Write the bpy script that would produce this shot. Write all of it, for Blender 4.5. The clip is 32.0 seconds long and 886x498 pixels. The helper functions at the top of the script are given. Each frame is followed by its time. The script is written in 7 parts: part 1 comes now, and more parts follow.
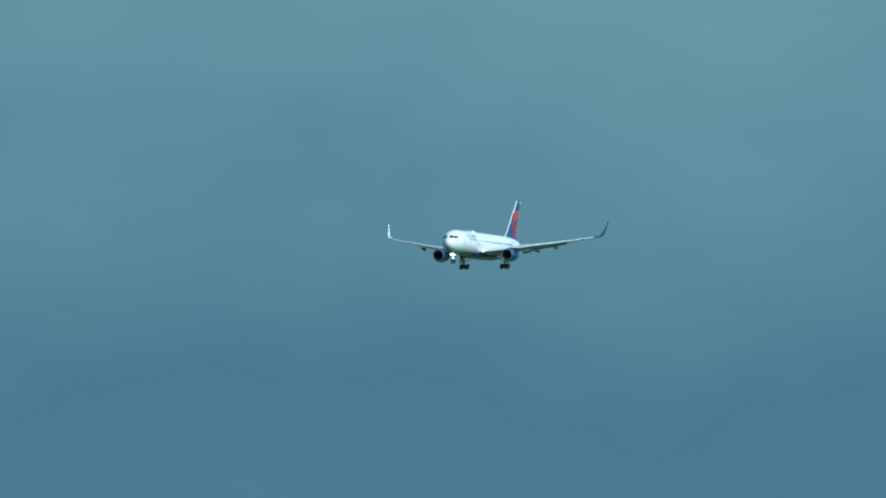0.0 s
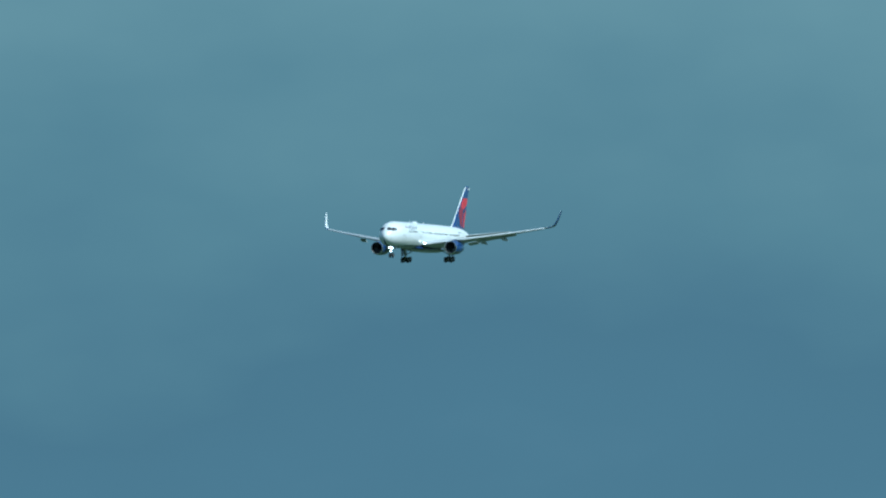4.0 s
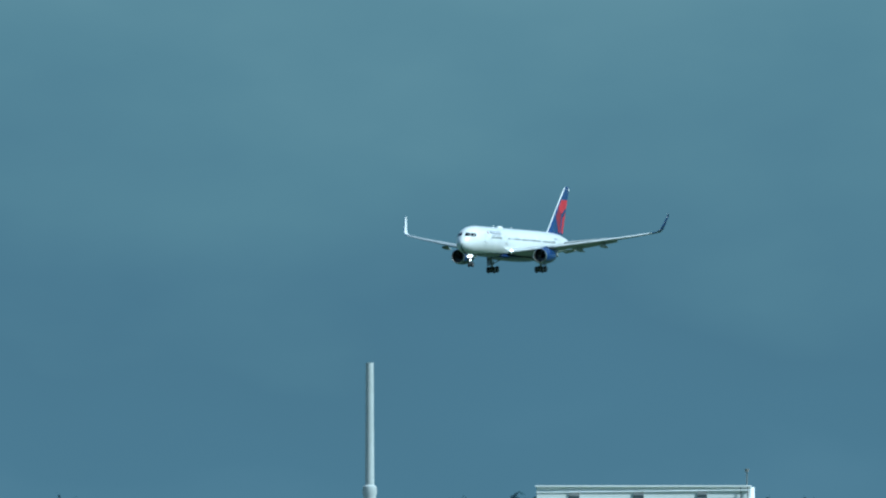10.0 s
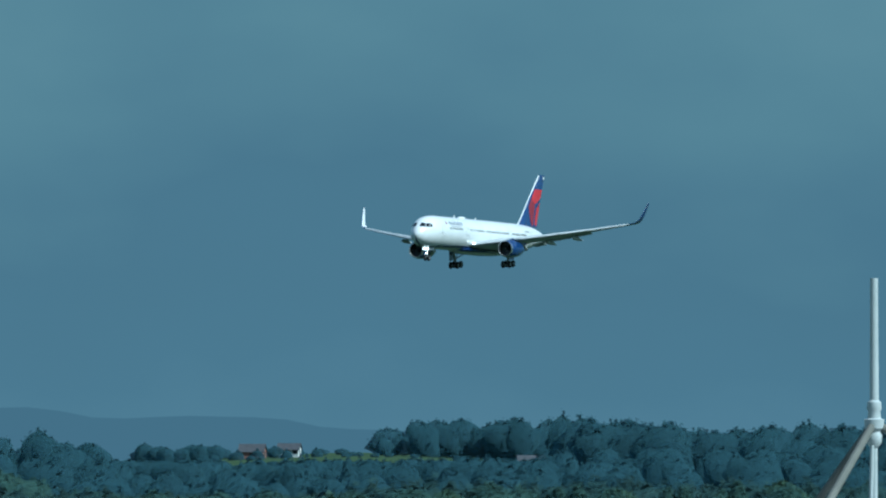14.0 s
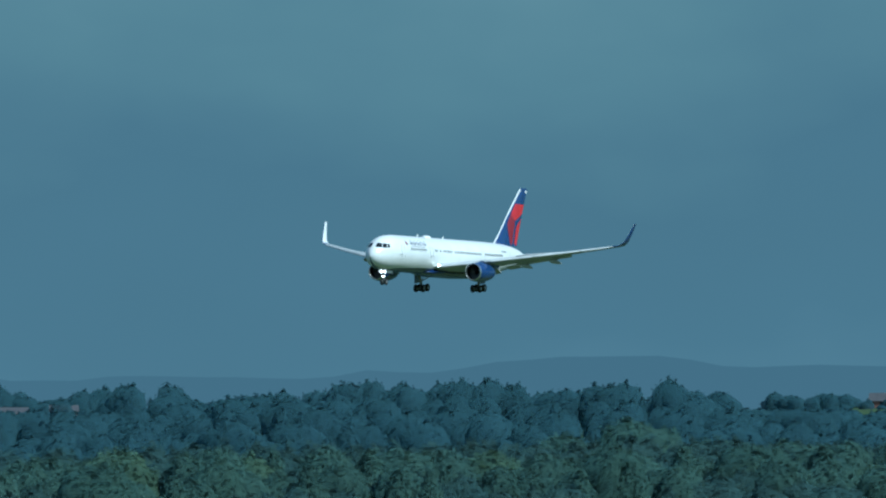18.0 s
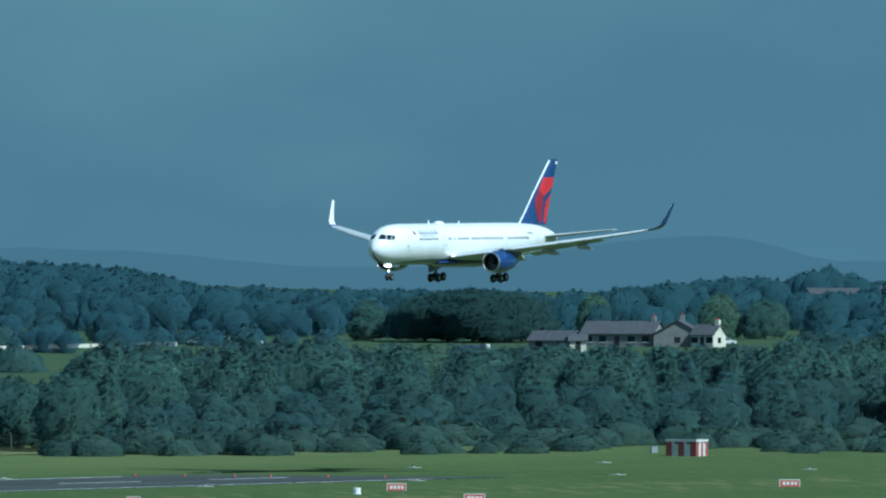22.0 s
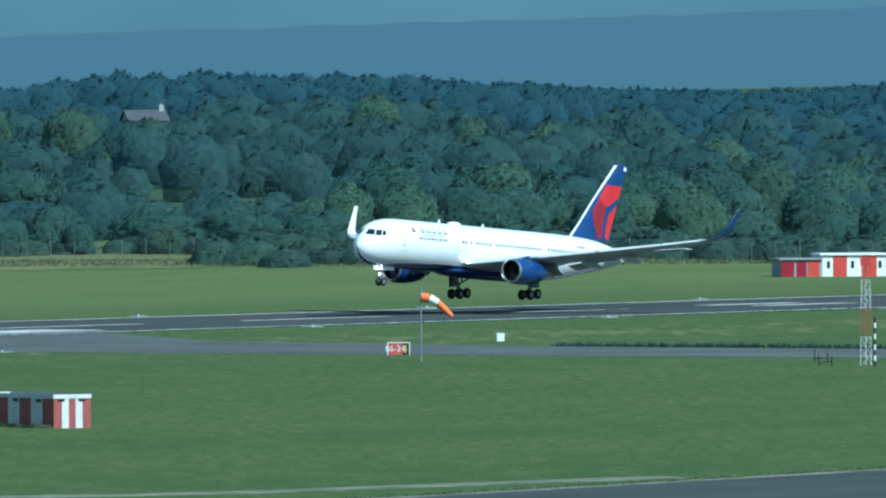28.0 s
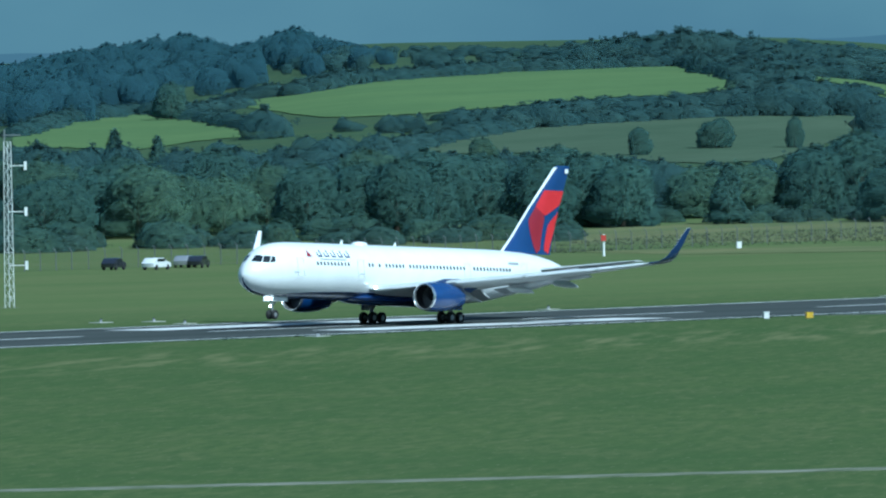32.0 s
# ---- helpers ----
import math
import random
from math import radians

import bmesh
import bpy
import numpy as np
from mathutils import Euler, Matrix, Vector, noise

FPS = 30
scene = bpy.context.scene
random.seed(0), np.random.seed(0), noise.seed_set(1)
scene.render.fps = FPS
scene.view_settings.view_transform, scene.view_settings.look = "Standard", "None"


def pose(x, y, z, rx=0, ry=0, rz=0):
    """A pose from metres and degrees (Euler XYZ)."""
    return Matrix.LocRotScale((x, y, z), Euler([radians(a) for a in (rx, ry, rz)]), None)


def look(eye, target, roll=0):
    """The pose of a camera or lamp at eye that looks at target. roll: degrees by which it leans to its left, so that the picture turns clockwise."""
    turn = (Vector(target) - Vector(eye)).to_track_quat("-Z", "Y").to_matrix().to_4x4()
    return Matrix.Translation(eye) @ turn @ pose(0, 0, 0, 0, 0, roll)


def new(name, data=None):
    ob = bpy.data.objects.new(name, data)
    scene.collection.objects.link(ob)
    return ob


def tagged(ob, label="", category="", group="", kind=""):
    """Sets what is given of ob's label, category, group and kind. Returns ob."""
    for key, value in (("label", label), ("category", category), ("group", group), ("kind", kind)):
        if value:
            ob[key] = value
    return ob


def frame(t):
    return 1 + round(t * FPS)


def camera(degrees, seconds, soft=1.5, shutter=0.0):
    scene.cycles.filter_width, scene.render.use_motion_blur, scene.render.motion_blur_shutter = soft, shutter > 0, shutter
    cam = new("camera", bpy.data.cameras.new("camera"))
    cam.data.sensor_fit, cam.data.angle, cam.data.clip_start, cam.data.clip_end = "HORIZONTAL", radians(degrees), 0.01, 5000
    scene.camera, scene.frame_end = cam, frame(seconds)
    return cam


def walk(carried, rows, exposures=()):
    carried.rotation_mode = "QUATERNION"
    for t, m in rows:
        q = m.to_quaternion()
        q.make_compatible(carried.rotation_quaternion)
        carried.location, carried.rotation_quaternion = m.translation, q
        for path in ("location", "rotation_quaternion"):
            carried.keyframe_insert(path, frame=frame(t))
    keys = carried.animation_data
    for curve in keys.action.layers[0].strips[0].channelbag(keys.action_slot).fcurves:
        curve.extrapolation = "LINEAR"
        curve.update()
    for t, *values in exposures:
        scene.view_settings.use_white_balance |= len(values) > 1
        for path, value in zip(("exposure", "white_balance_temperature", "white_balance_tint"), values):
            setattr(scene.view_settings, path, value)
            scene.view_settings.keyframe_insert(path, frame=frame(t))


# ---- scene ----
from collections import defaultdict

EYE_Z = 29.45          # camera height over the runway
RWY_Y = 942.5          # runway centre line, parallel to x
cam = camera(3.1265, 32.0, soft=2.2)

# seconds, azimuth (from +x towards +y), elevation, roll in degrees
CAM_ROWS = [
    (0, 15.437, 1.386, 0.00),
    (1, 15.542, 1.469, 0.00),
    (2, 15.779, 1.363, -0.01),
    (3, 16.140, 1.277, -0.01),
    (5.5, 17.097, 1.109, 0.00),
    (6, 17.345, 1.090, 0.00),
    (6.5, 17.531, 1.097, 0.00),
    (7, 17.688, 1.083, -0.01),
    (7.5, 17.850, 1.024, -0.00),
    (8, 18.037, 0.989, -0.02),
    (8.5, 18.266, 0.980, -0.08),
    (9, 18.565, 0.968, -0.08),
    (9.5, 18.834, 0.929, -0.06),
    (10, 19.097, 0.907, -0.03),
    (10.5, 19.308, 0.870, -0.02),
    (11, 19.452, 0.809, -0.05),
    (11.5, 19.643, 0.762, -0.04),
    (12, 19.903, 0.700, -0.10),
    (12.5, 20.162, 0.653, -0.10),
    (13, 20.366, 0.653, -0.19),
    (13.5, 20.638, 0.629, -0.14),
    (15.5, 21.575, 0.532, -0.02),
    (16, 21.910, 0.466, -0.05),
    (16.5, 22.201, 0.460, -0.00),
    (17, 22.521, 0.507, -0.03),
    (17.5, 22.834, 0.490, 0.06),
    (18, 23.103, 0.430, 0.06),
    (18.5, 23.402, 0.375, 0.10),
    (19, 23.789, 0.366, 0.17),
    (19.5, 24.119, 0.350, 0.15),
    (20, 24.532, 0.246, 0.11),
    (20.5, 24.940, 0.187, 0.17),
    (21, 25.314, 0.181, 0.09),
    (21.5, 25.646, 0.103, 0.15),
    (22, 26.037, 0.006, 0.02),
    (22.5, 26.462, -0.069, 0.10),
    (23, 26.908, -0.141, -0.06),
    (23.5, 27.393, -0.212, -0.08),
    (24, 27.821, -0.282, -0.18),
    (24.5, 28.236, -0.299, -0.22),
    (25, 28.616, -0.359, -0.24),
    (25.5, 29.090, -0.472, -0.25),
    (26, 29.694, -0.542, -0.39),
    (26.5, 30.127, -0.610, -0.38),
    (28.5, 32.452, -0.728, -0.48),
    (29, 32.969, -0.757, -0.77),
    (29.5, 33.572, -0.838, -0.65),
    (30, 34.228, -0.891, -0.70),
    (30.5, 34.860, -0.918, -0.62),
    (31, 35.509, -0.873, -0.69),
    (31.5, 36.113, -0.837, -0.76),
    (32, 36.747, -0.812, -0.87),
]


def aim(az, el, roll):
    eye = Vector((0, 0, EYE_Z))
    a, e = radians(az), radians(el)
    return look(eye, eye + Vector((math.cos(e) * math.cos(a), math.cos(e) * math.sin(a), math.sin(e))) * 100, roll)


EXPOSURE = [(t, stops, kelvin, -9) for t, stops, kelvin in ((0, 0.27, 5000), (20, 0.22, 5000), (22.5, 0.42, 4980), (24, 0.54, 4950), (26, 0.62, 4920), (29, 0.60, 4870), (30.5, 0.50, 4860), (32, 0.42, 4860))]
walk(cam, [(t, aim(az, el, roll)) for t, az, el, roll in CAM_ROWS], EXPOSURE)

# ---- world and sun ----
SUN_AZ, SUN_EL = -100.0, 46.0
world = bpy.data.worlds.new("sky")
scene.world = world
world.use_nodes = True
wn, wl = world.node_tree.nodes, world.node_tree.links
wn.clear()
w_out = wn.new("ShaderNodeOutputWorld")
w_bg = wn.new("ShaderNodeBackground")
w_bank = wn.new("ShaderNodeBackground")
w_mix = wn.new("ShaderNodeMixShader")
w_sky = wn.new("ShaderNodeTexSky")
w_sky.sky_type, w_sky.sun_disc = 'NISHITA', False
w_sky.sun_elevation, w_sky.sun_rotation = radians(SUN_EL), radians(90 - SUN_AZ)
w_bg.inputs[1].default_value = 0.08
wl.new(w_sky.outputs[0], w_bg.inputs[0])
w_tc = wn.new("ShaderNodeTexCoord")
w_sep = wn.new("ShaderNodeSeparateXYZ")
wl.new(w_tc.outputs["Generated"], w_sep.inputs[0])
# rain-cloud bank all round the horizon, breaking up higher in the sky
w_map = wn.new("ShaderNodeMapping")
w_map.inputs["Scale"].default_value = (38, 38, 78)
wl.new(w_tc.outputs["Generated"], w_map.inputs[0])
w_noise = wn.new("ShaderNodeTexNoise")
w_noise.inputs["Scale"].default_value = 1.0
w_noise.inputs["Detail"].default_value = 4
w_noise.inputs["Roughness"].default_value = 0.48
wl.new(w_map.outputs[0], w_noise.inputs[0])
w_ramp = wn.new("ShaderNodeValToRGB")
w_z = wn.new("ShaderNodeMapRange")
w_z.inputs[1].default_value, w_z.inputs[2].default_value = -0.004, 0.05
wl.new(w_sep.outputs["Z"], w_z.inputs[0])
w_add = wn.new("ShaderNodeMath")
w_add.operation = 'MULTIPLY_ADD'
w_add.inputs[1].default_value, w_add.inputs[2].default_value = 0.62, -0.31
wl.new(w_noise.outputs[0], w_add.inputs[0])
w_sum = wn.new("ShaderNodeMath")
w_sum.operation = 'ADD'
wl.new(w_z.outputs[0], w_sum.inputs[0])
wl.new(w_add.outputs[0], w_sum.inputs[1])
w_side = wn.new("ShaderNodeMapRange")
w_side.inputs[1].default_value, w_side.inputs[2].default_value = 0.36, 0.62
w_side.inputs[3].default_value, w_side.inputs[4].default_value = 0.0, 0.42
wl.new(w_sep.outputs["Y"], w_side.inputs[0])
w_tot = wn.new("ShaderNodeMath")
w_tot.operation = 'ADD'
wl.new(w_sum.outputs[0], w_tot.inputs[0])
wl.new(w_side.outputs[0], w_tot.inputs[1])
wl.new(w_tot.outputs[0], w_ramp.inputs[0])
el = w_ramp.color_ramp.elements
el[0].position, el[0].color = 0.0, (0.122, 0.200, 0.246, 1)
el[1].position, el[1].color = 1.0, (0.215, 0.308, 0.316, 1)
for pos, col in ((0.14, (0.107, 0.182, 0.228, 1)), (0.30, (0.104, 0.176, 0.220, 1)), (0.55, (0.136, 0.220, 0.250, 1))):
    e = el.new(pos)
    e.color = col
wl.new(w_ramp.outputs[0], w_bank.inputs[0])
w_bank.inputs[1].default_value = 0.86
w_edge = wn.new("ShaderNodeMapRange")
w_edge.inputs[1].default_value, w_edge.inputs[2].default_value = 0.10, 0.40
wl.new(w_sep.outputs["Z"], w_edge.inputs[0])
wl.new(w_edge.outputs[0], w_mix.inputs[0])
wl.new(w_bank.outputs[0], w_mix.inputs[1])
wl.new(w_bg.outputs[0], w_mix.inputs[2])
wl.new(w_mix.outputs[0], w_out.inputs[0])

sun = new("sun", bpy.data.lights.new("sun", 'SUN'))
sun.data.energy, sun.data.angle, sun.data.color = 4.0, radians(0.5), (1.0, 0.96, 0.88)
sv = Vector((math.cos(radians(SUN_EL)) * math.cos(radians(SUN_AZ)), math.cos(radians(SUN_EL)) * math.sin(radians(SUN_AZ)), math.sin(radians(SUN_EL))))
sun.matrix_world = look(sv * 500, (0, 0, 0))

# ---- materials ----
def mat(name, col, rough=0.6, metal=0.0, col2=None, scale=1.0, detail=4.0, bump=0.0, island=0.0, objvar=0.0, coat=0.0, spec=0.5, stretch=(1, 1, 1), fine=0.0):
    """A principled material: two colours mixed by noise at a coarse and a fine scale, with bump, and per-piece variation."""
    m = bpy.data.materials.new(name)
    m.use_nodes = True
    nt = m.node_tree
    n, l = nt.nodes, nt.links
    b = n["Principled BSDF"]
    b.inputs["Roughness"].default_value, b.inputs["Metallic"].default_value = rough, metal
    b.inputs["Coat Weight"].default_value = coat
    b.inputs["Specular IOR Level"].default_value = spec
    col2 = col2 or tuple(c * 0.86 for c in col)
    tc = n.new("ShaderNodeTexCoord")
    mp = n.new("ShaderNodeMapping")
    mp.inputs["Scale"].default_value = stretch
    l.new(tc.outputs["Object"], mp.inputs[0])
    t1 = n.new("ShaderNodeTexNoise")
    t1.inputs["Scale"].default_value, t1.inputs["Detail"].default_value = scale, detail
    l.new(mp.outputs[0], t1.inputs[0])
    r = n.new("ShaderNodeMapRange")
    r.inputs[1].default_value, r.inputs[2].default_value = 0.32, 0.68
    l.new(t1.outputs[0], r.inputs[0])
    mx = n.new("ShaderNodeMix")
    mx.data_type = 'RGBA'
    mx.inputs["A"].default_value, mx.inputs["B"].default_value = (*col, 1), (*col2, 1)
    l.new(r.outputs[0], mx.inputs["Factor"])
    last = mx.outputs["Result"]

    def vary(sock, amount, last):
        mr = n.new("ShaderNodeMapRange")
        mr.inputs[3].default_value, mr.inputs[4].default_value = 1 - amount, 1 + amount
        l.new(sock, mr.inputs[0])
        mm = n.new("ShaderNodeMix")
        mm.data_type, mm.blend_type = 'RGBA', 'MULTIPLY'
        mm.inputs["Factor"].default_value = 1.0
        l.new(last, mm.inputs["A"])
        l.new(mr.outputs[0], mm.inputs["B"])
        return mm.outputs["Result"]

    if island:
        last = vary(n.new("ShaderNodeNewGeometry").outputs["Random Per Island"], island, last)
    if objvar:
        last = vary(n.new("ShaderNodeObjectInfo").outputs["Random"], objvar, last)
    if fine:
        t2 = n.new("ShaderNodeTexNoise")
        t2.inputs["Scale"].default_value, t2.inputs["Detail"].default_value = scale * 9, 3
        l.new(mp.outputs[0], t2.inputs[0])
        last = vary(t2.outputs[0], fine, last)
    l.new(last, b.inputs["Base Color"])
    if bump:
        bp = n.new("ShaderNodeBump")
        bp.inputs["Strength"].default_value = bump
        l.new(t1.outputs[0], bp.inputs["Height"])
        l.new(bp.outputs[0], b.inputs["Normal"])
    return m


def glow(name, col, strength):
    m = bpy.data.materials.new(name)
    m.use_nodes = True
    b = m.node_tree.nodes["Principled BSDF"]
    b.inputs["Emission Color"].default_value, b.inputs["Emission Strength"].default_value = (*col, 1), strength
    return m


M_WHITE = mat("white_gloss_paint", (0.80, 0.81, 0.80), 0.28, col2=(0.74, 0.75, 0.75), scale=0.35, coat=0.4, fine=0.03)
M_NAVY = mat("navy_gloss_paint", (0.012, 0.035, 0.13), 0.25, col2=(0.010, 0.030, 0.11), scale=0.5, coat=0.5)
M_BLUE = mat("blue_gloss_paint", (0.014, 0.046, 0.165), 0.25, col2=(0.012, 0.04, 0.14), scale=0.5, coat=0.5)
M_RED = mat("red_gloss_paint", (0.55, 0.02, 0.03), 0.3, scale=0.6, coat=0.3)
M_DRED = mat("dark_red_gloss_paint", (0.26, 0.012, 0.03), 0.3, scale=0.6, coat=0.3)
M_SLAT = mat("slat_metal_paint", (0.52, 0.54, 0.55), 0.35, col2=(0.44, 0.46, 0.47), scale=0.6)
M_GREYWING = mat("light_grey_wing_paint", (0.46, 0.48, 0.48), 0.4, col2=(0.39, 0.41, 0.41), scale=0.6, stretch=(0.3, 1, 1), fine=0.06)
M_SEAM = mat("pale_seam_paint", (0.66, 0.67, 0.67), 0.4, scale=2)
M_SILVER = mat("bare_aluminium", (0.75, 0.76, 0.78), 0.22, metal=0.9, scale=2)
M_TYRE = mat("black_tyre_rubber", (0.018, 0.018, 0.019), 0.85, scale=4)
M_STEEL = mat("grey_steel", (0.35, 0.36, 0.37), 0.4, metal=0.6, scale=3)
M_DARK = mat("dark_metal", (0.03, 0.03, 0.035), 0.5, metal=0.4, scale=3)
M_GLASS = mat("dark_window_glass", (0.015, 0.02, 0.025), 0.08, scale=2)
M_LAMP = glow("lit_lamp", (1.0, 0.96, 0.88), 12)



def foliage(name, col, col2, scale, island=0.14, objvar=0.16, clump=1.0, relief=0.9, gap_shade=0.8, gaps_share=0.36):
    """Leaves in clumps of many greens with shade painted between them, reflecting and letting light through; clump:
    clumps per unit of the mesh.
    """
    m = mat(name, col, 0.55, col2=col2, scale=scale, island=island, objvar=objvar, spec=0.0)
    n, l = m.node_tree.nodes, m.node_tree.links
    b = n["Principled BSDF"]
    # blue-tinted sheen veils the leaves and lifts their darks in place of haze
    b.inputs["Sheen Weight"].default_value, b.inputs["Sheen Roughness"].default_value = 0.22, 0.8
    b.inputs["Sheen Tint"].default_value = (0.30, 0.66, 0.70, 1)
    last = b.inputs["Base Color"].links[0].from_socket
    # darkens the base colour at two scales, as shade between clumps would
    for k, lo, hi, dark, pale in ((0.8, 0.34, 0.64, 1 - 0.38 * gap_shade, 1 + 0.28 * gap_shade), (2.3, 0.36, 0.64, 1 - 0.38 * gap_shade, 1 + 0.32 * gap_shade)):
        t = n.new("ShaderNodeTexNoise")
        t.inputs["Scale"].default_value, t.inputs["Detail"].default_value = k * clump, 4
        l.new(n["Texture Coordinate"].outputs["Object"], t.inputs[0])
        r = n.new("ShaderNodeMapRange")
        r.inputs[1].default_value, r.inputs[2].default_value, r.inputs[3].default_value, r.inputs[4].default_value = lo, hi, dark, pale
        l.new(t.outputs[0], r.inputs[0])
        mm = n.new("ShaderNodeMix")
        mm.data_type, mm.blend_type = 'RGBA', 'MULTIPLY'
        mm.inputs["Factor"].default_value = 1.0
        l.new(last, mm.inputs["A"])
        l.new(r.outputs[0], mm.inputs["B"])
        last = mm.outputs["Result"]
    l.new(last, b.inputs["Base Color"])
    bp = n.new("ShaderNodeBump")
    bp.inputs["Strength"].default_value, bp.inputs["Distance"].default_value = relief, 0.8 / clump
    l.new(t.outputs[0], bp.inputs["Height"])
    l.new(bp.outputs[0], b.inputs["Normal"])
    tr = n.new("ShaderNodeBsdfTranslucent")
    l.new(last, tr.inputs[0])
    mx = n.new("ShaderNodeMixShader")
    mx.inputs[0].default_value = 0.5
    l.new(b.outputs[0], mx.inputs[1])
    l.new(tr.outputs[0], mx.inputs[2])
    # small gaps between the leaves, as even transparency that also lightens shadows
    gap, gaps = n.new("ShaderNodeBsdfTransparent"), n.new("ShaderNodeMixShader")
    gaps.inputs[0].default_value = gaps_share
    l.new(mx.outputs[0], gaps.inputs[1])
    l.new(gap.outputs[0], gaps.inputs[2])
    l.new(gaps.outputs[0], n["Material Output"].inputs[0])
    return m


# these greens carry extra blue in place of haze, most in the far wood
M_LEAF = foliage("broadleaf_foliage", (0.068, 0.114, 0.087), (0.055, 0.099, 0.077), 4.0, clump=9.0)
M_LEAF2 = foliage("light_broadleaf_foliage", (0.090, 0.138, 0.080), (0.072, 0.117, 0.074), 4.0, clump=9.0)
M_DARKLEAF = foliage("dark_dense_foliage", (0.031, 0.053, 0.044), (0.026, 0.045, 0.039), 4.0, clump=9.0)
M_CONIFER = foliage("haze_tinted_conifer_foliage", (0.069, 0.116, 0.090), (0.059, 0.105, 0.085), 4.0, clump=9.0)
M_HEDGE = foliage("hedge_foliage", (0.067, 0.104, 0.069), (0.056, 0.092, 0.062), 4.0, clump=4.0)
M_HAZE_WOOD = foliage("haze_tinted_wood_foliage", (0.045, 0.093, 0.121), (0.039, 0.084, 0.109), 0.14, island=0.10, objvar=0, relief=0.5, gap_shade=0.5, gaps_share=0.34)
M_HILLWOOD = foliage("haze_tinted_hill_foliage", (0.071, 0.117, 0.103), (0.051, 0.095, 0.097), 0.14, island=0.14, objvar=0, gap_shade=0.7, gaps_share=0.38)
M_BRAMBLE = foliage("bramble_foliage", (0.078, 0.116, 0.084), (0.062, 0.098, 0.076), 0.14, island=0.14, objvar=0, gap_shade=0.7, gaps_share=0.32)
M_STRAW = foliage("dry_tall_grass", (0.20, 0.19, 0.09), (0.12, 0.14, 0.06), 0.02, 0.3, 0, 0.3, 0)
M_BARK = mat("bark", (0.09, 0.07, 0.05), 0.9, scale=3, bump=0.5)
M_ASPHALT = mat("worn_asphalt", (0.064, 0.070, 0.066), 0.9, spec=0.06, col2=(0.042, 0.047, 0.045), scale=0.05, stretch=(0.25, 2.0, 1), fine=0.12)
M_ASPHALT2 = mat("pale_taxiway_asphalt", (0.105, 0.112, 0.105), 0.9, col2=(0.07, 0.078, 0.074), scale=0.06, fine=0.12, spec=0.05)
M_GRAVEL = mat("gravel_edge", (0.21, 0.21, 0.17), 0.95, col2=(0.075, 0.095, 0.05), scale=0.35, fine=0.35, spec=0.05, stretch=(0.5, 1, 1))
M_CONCRETE = mat("pale_concrete", (0.42, 0.42, 0.38), 0.9, col2=(0.32, 0.32, 0.29), scale=1.5, fine=0.15)
M_LINE = mat("worn_white_road_paint", (0.72, 0.72, 0.70), 0.7, col2=(0.45, 0.45, 0.44), scale=0.5, stretch=(0.2, 2, 1), fine=0.15)
M_PAINTW = mat("white_wall_paint", (0.78, 0.78, 0.75), 0.7, col2=(0.68, 0.68, 0.66), scale=1.2, fine=0.06)
M_PAINTR = mat("red_wall_paint", (0.52, 0.05, 0.03), 0.6, col2=(0.42, 0.04, 0.03), scale=1.2, fine=0.08)
M_ORANGE = mat("orange_fabric", (0.75, 0.17, 0.04), 0.8, scale=2)
M_GREY = mat("grey_sheet", (0.30, 0.31, 0.32), 0.6, col2=(0.24, 0.25, 0.26), scale=1.2, fine=0.06)
M_SLATE = mat("slate_roof", (0.07, 0.072, 0.08), 0.7, col2=(0.05, 0.052, 0.06), scale=1.0, fine=0.15)
M_RENDER = mat("cream_render", (0.62, 0.58, 0.48), 0.85, col2=(0.52, 0.49, 0.41), scale=0.8, fine=0.08)
M_YELLOW = mat("yellow_paint", (0.65, 0.42, 0.03), 0.5, scale=1.5)
M_BLACK = mat("black_paint", (0.02, 0.02, 0.02), 0.6, scale=2)


# ---- mesh helpers ----
def mesh_of(name, verts, faces, smooth=False, mats=(), mids=None):
    me = bpy.data.meshes.new(name)
    me.from_pydata([tuple(v) for v in verts], [], [tuple(f) for f in faces])
    for m in mats:
        me.materials.append(m)
    if smooth:
        me.polygons.foreach_set("use_smooth", [True] * len(me.polygons))
    if mids is not None:
        me.polygons.foreach_set("material_index", mids)
    me.update()
    return me


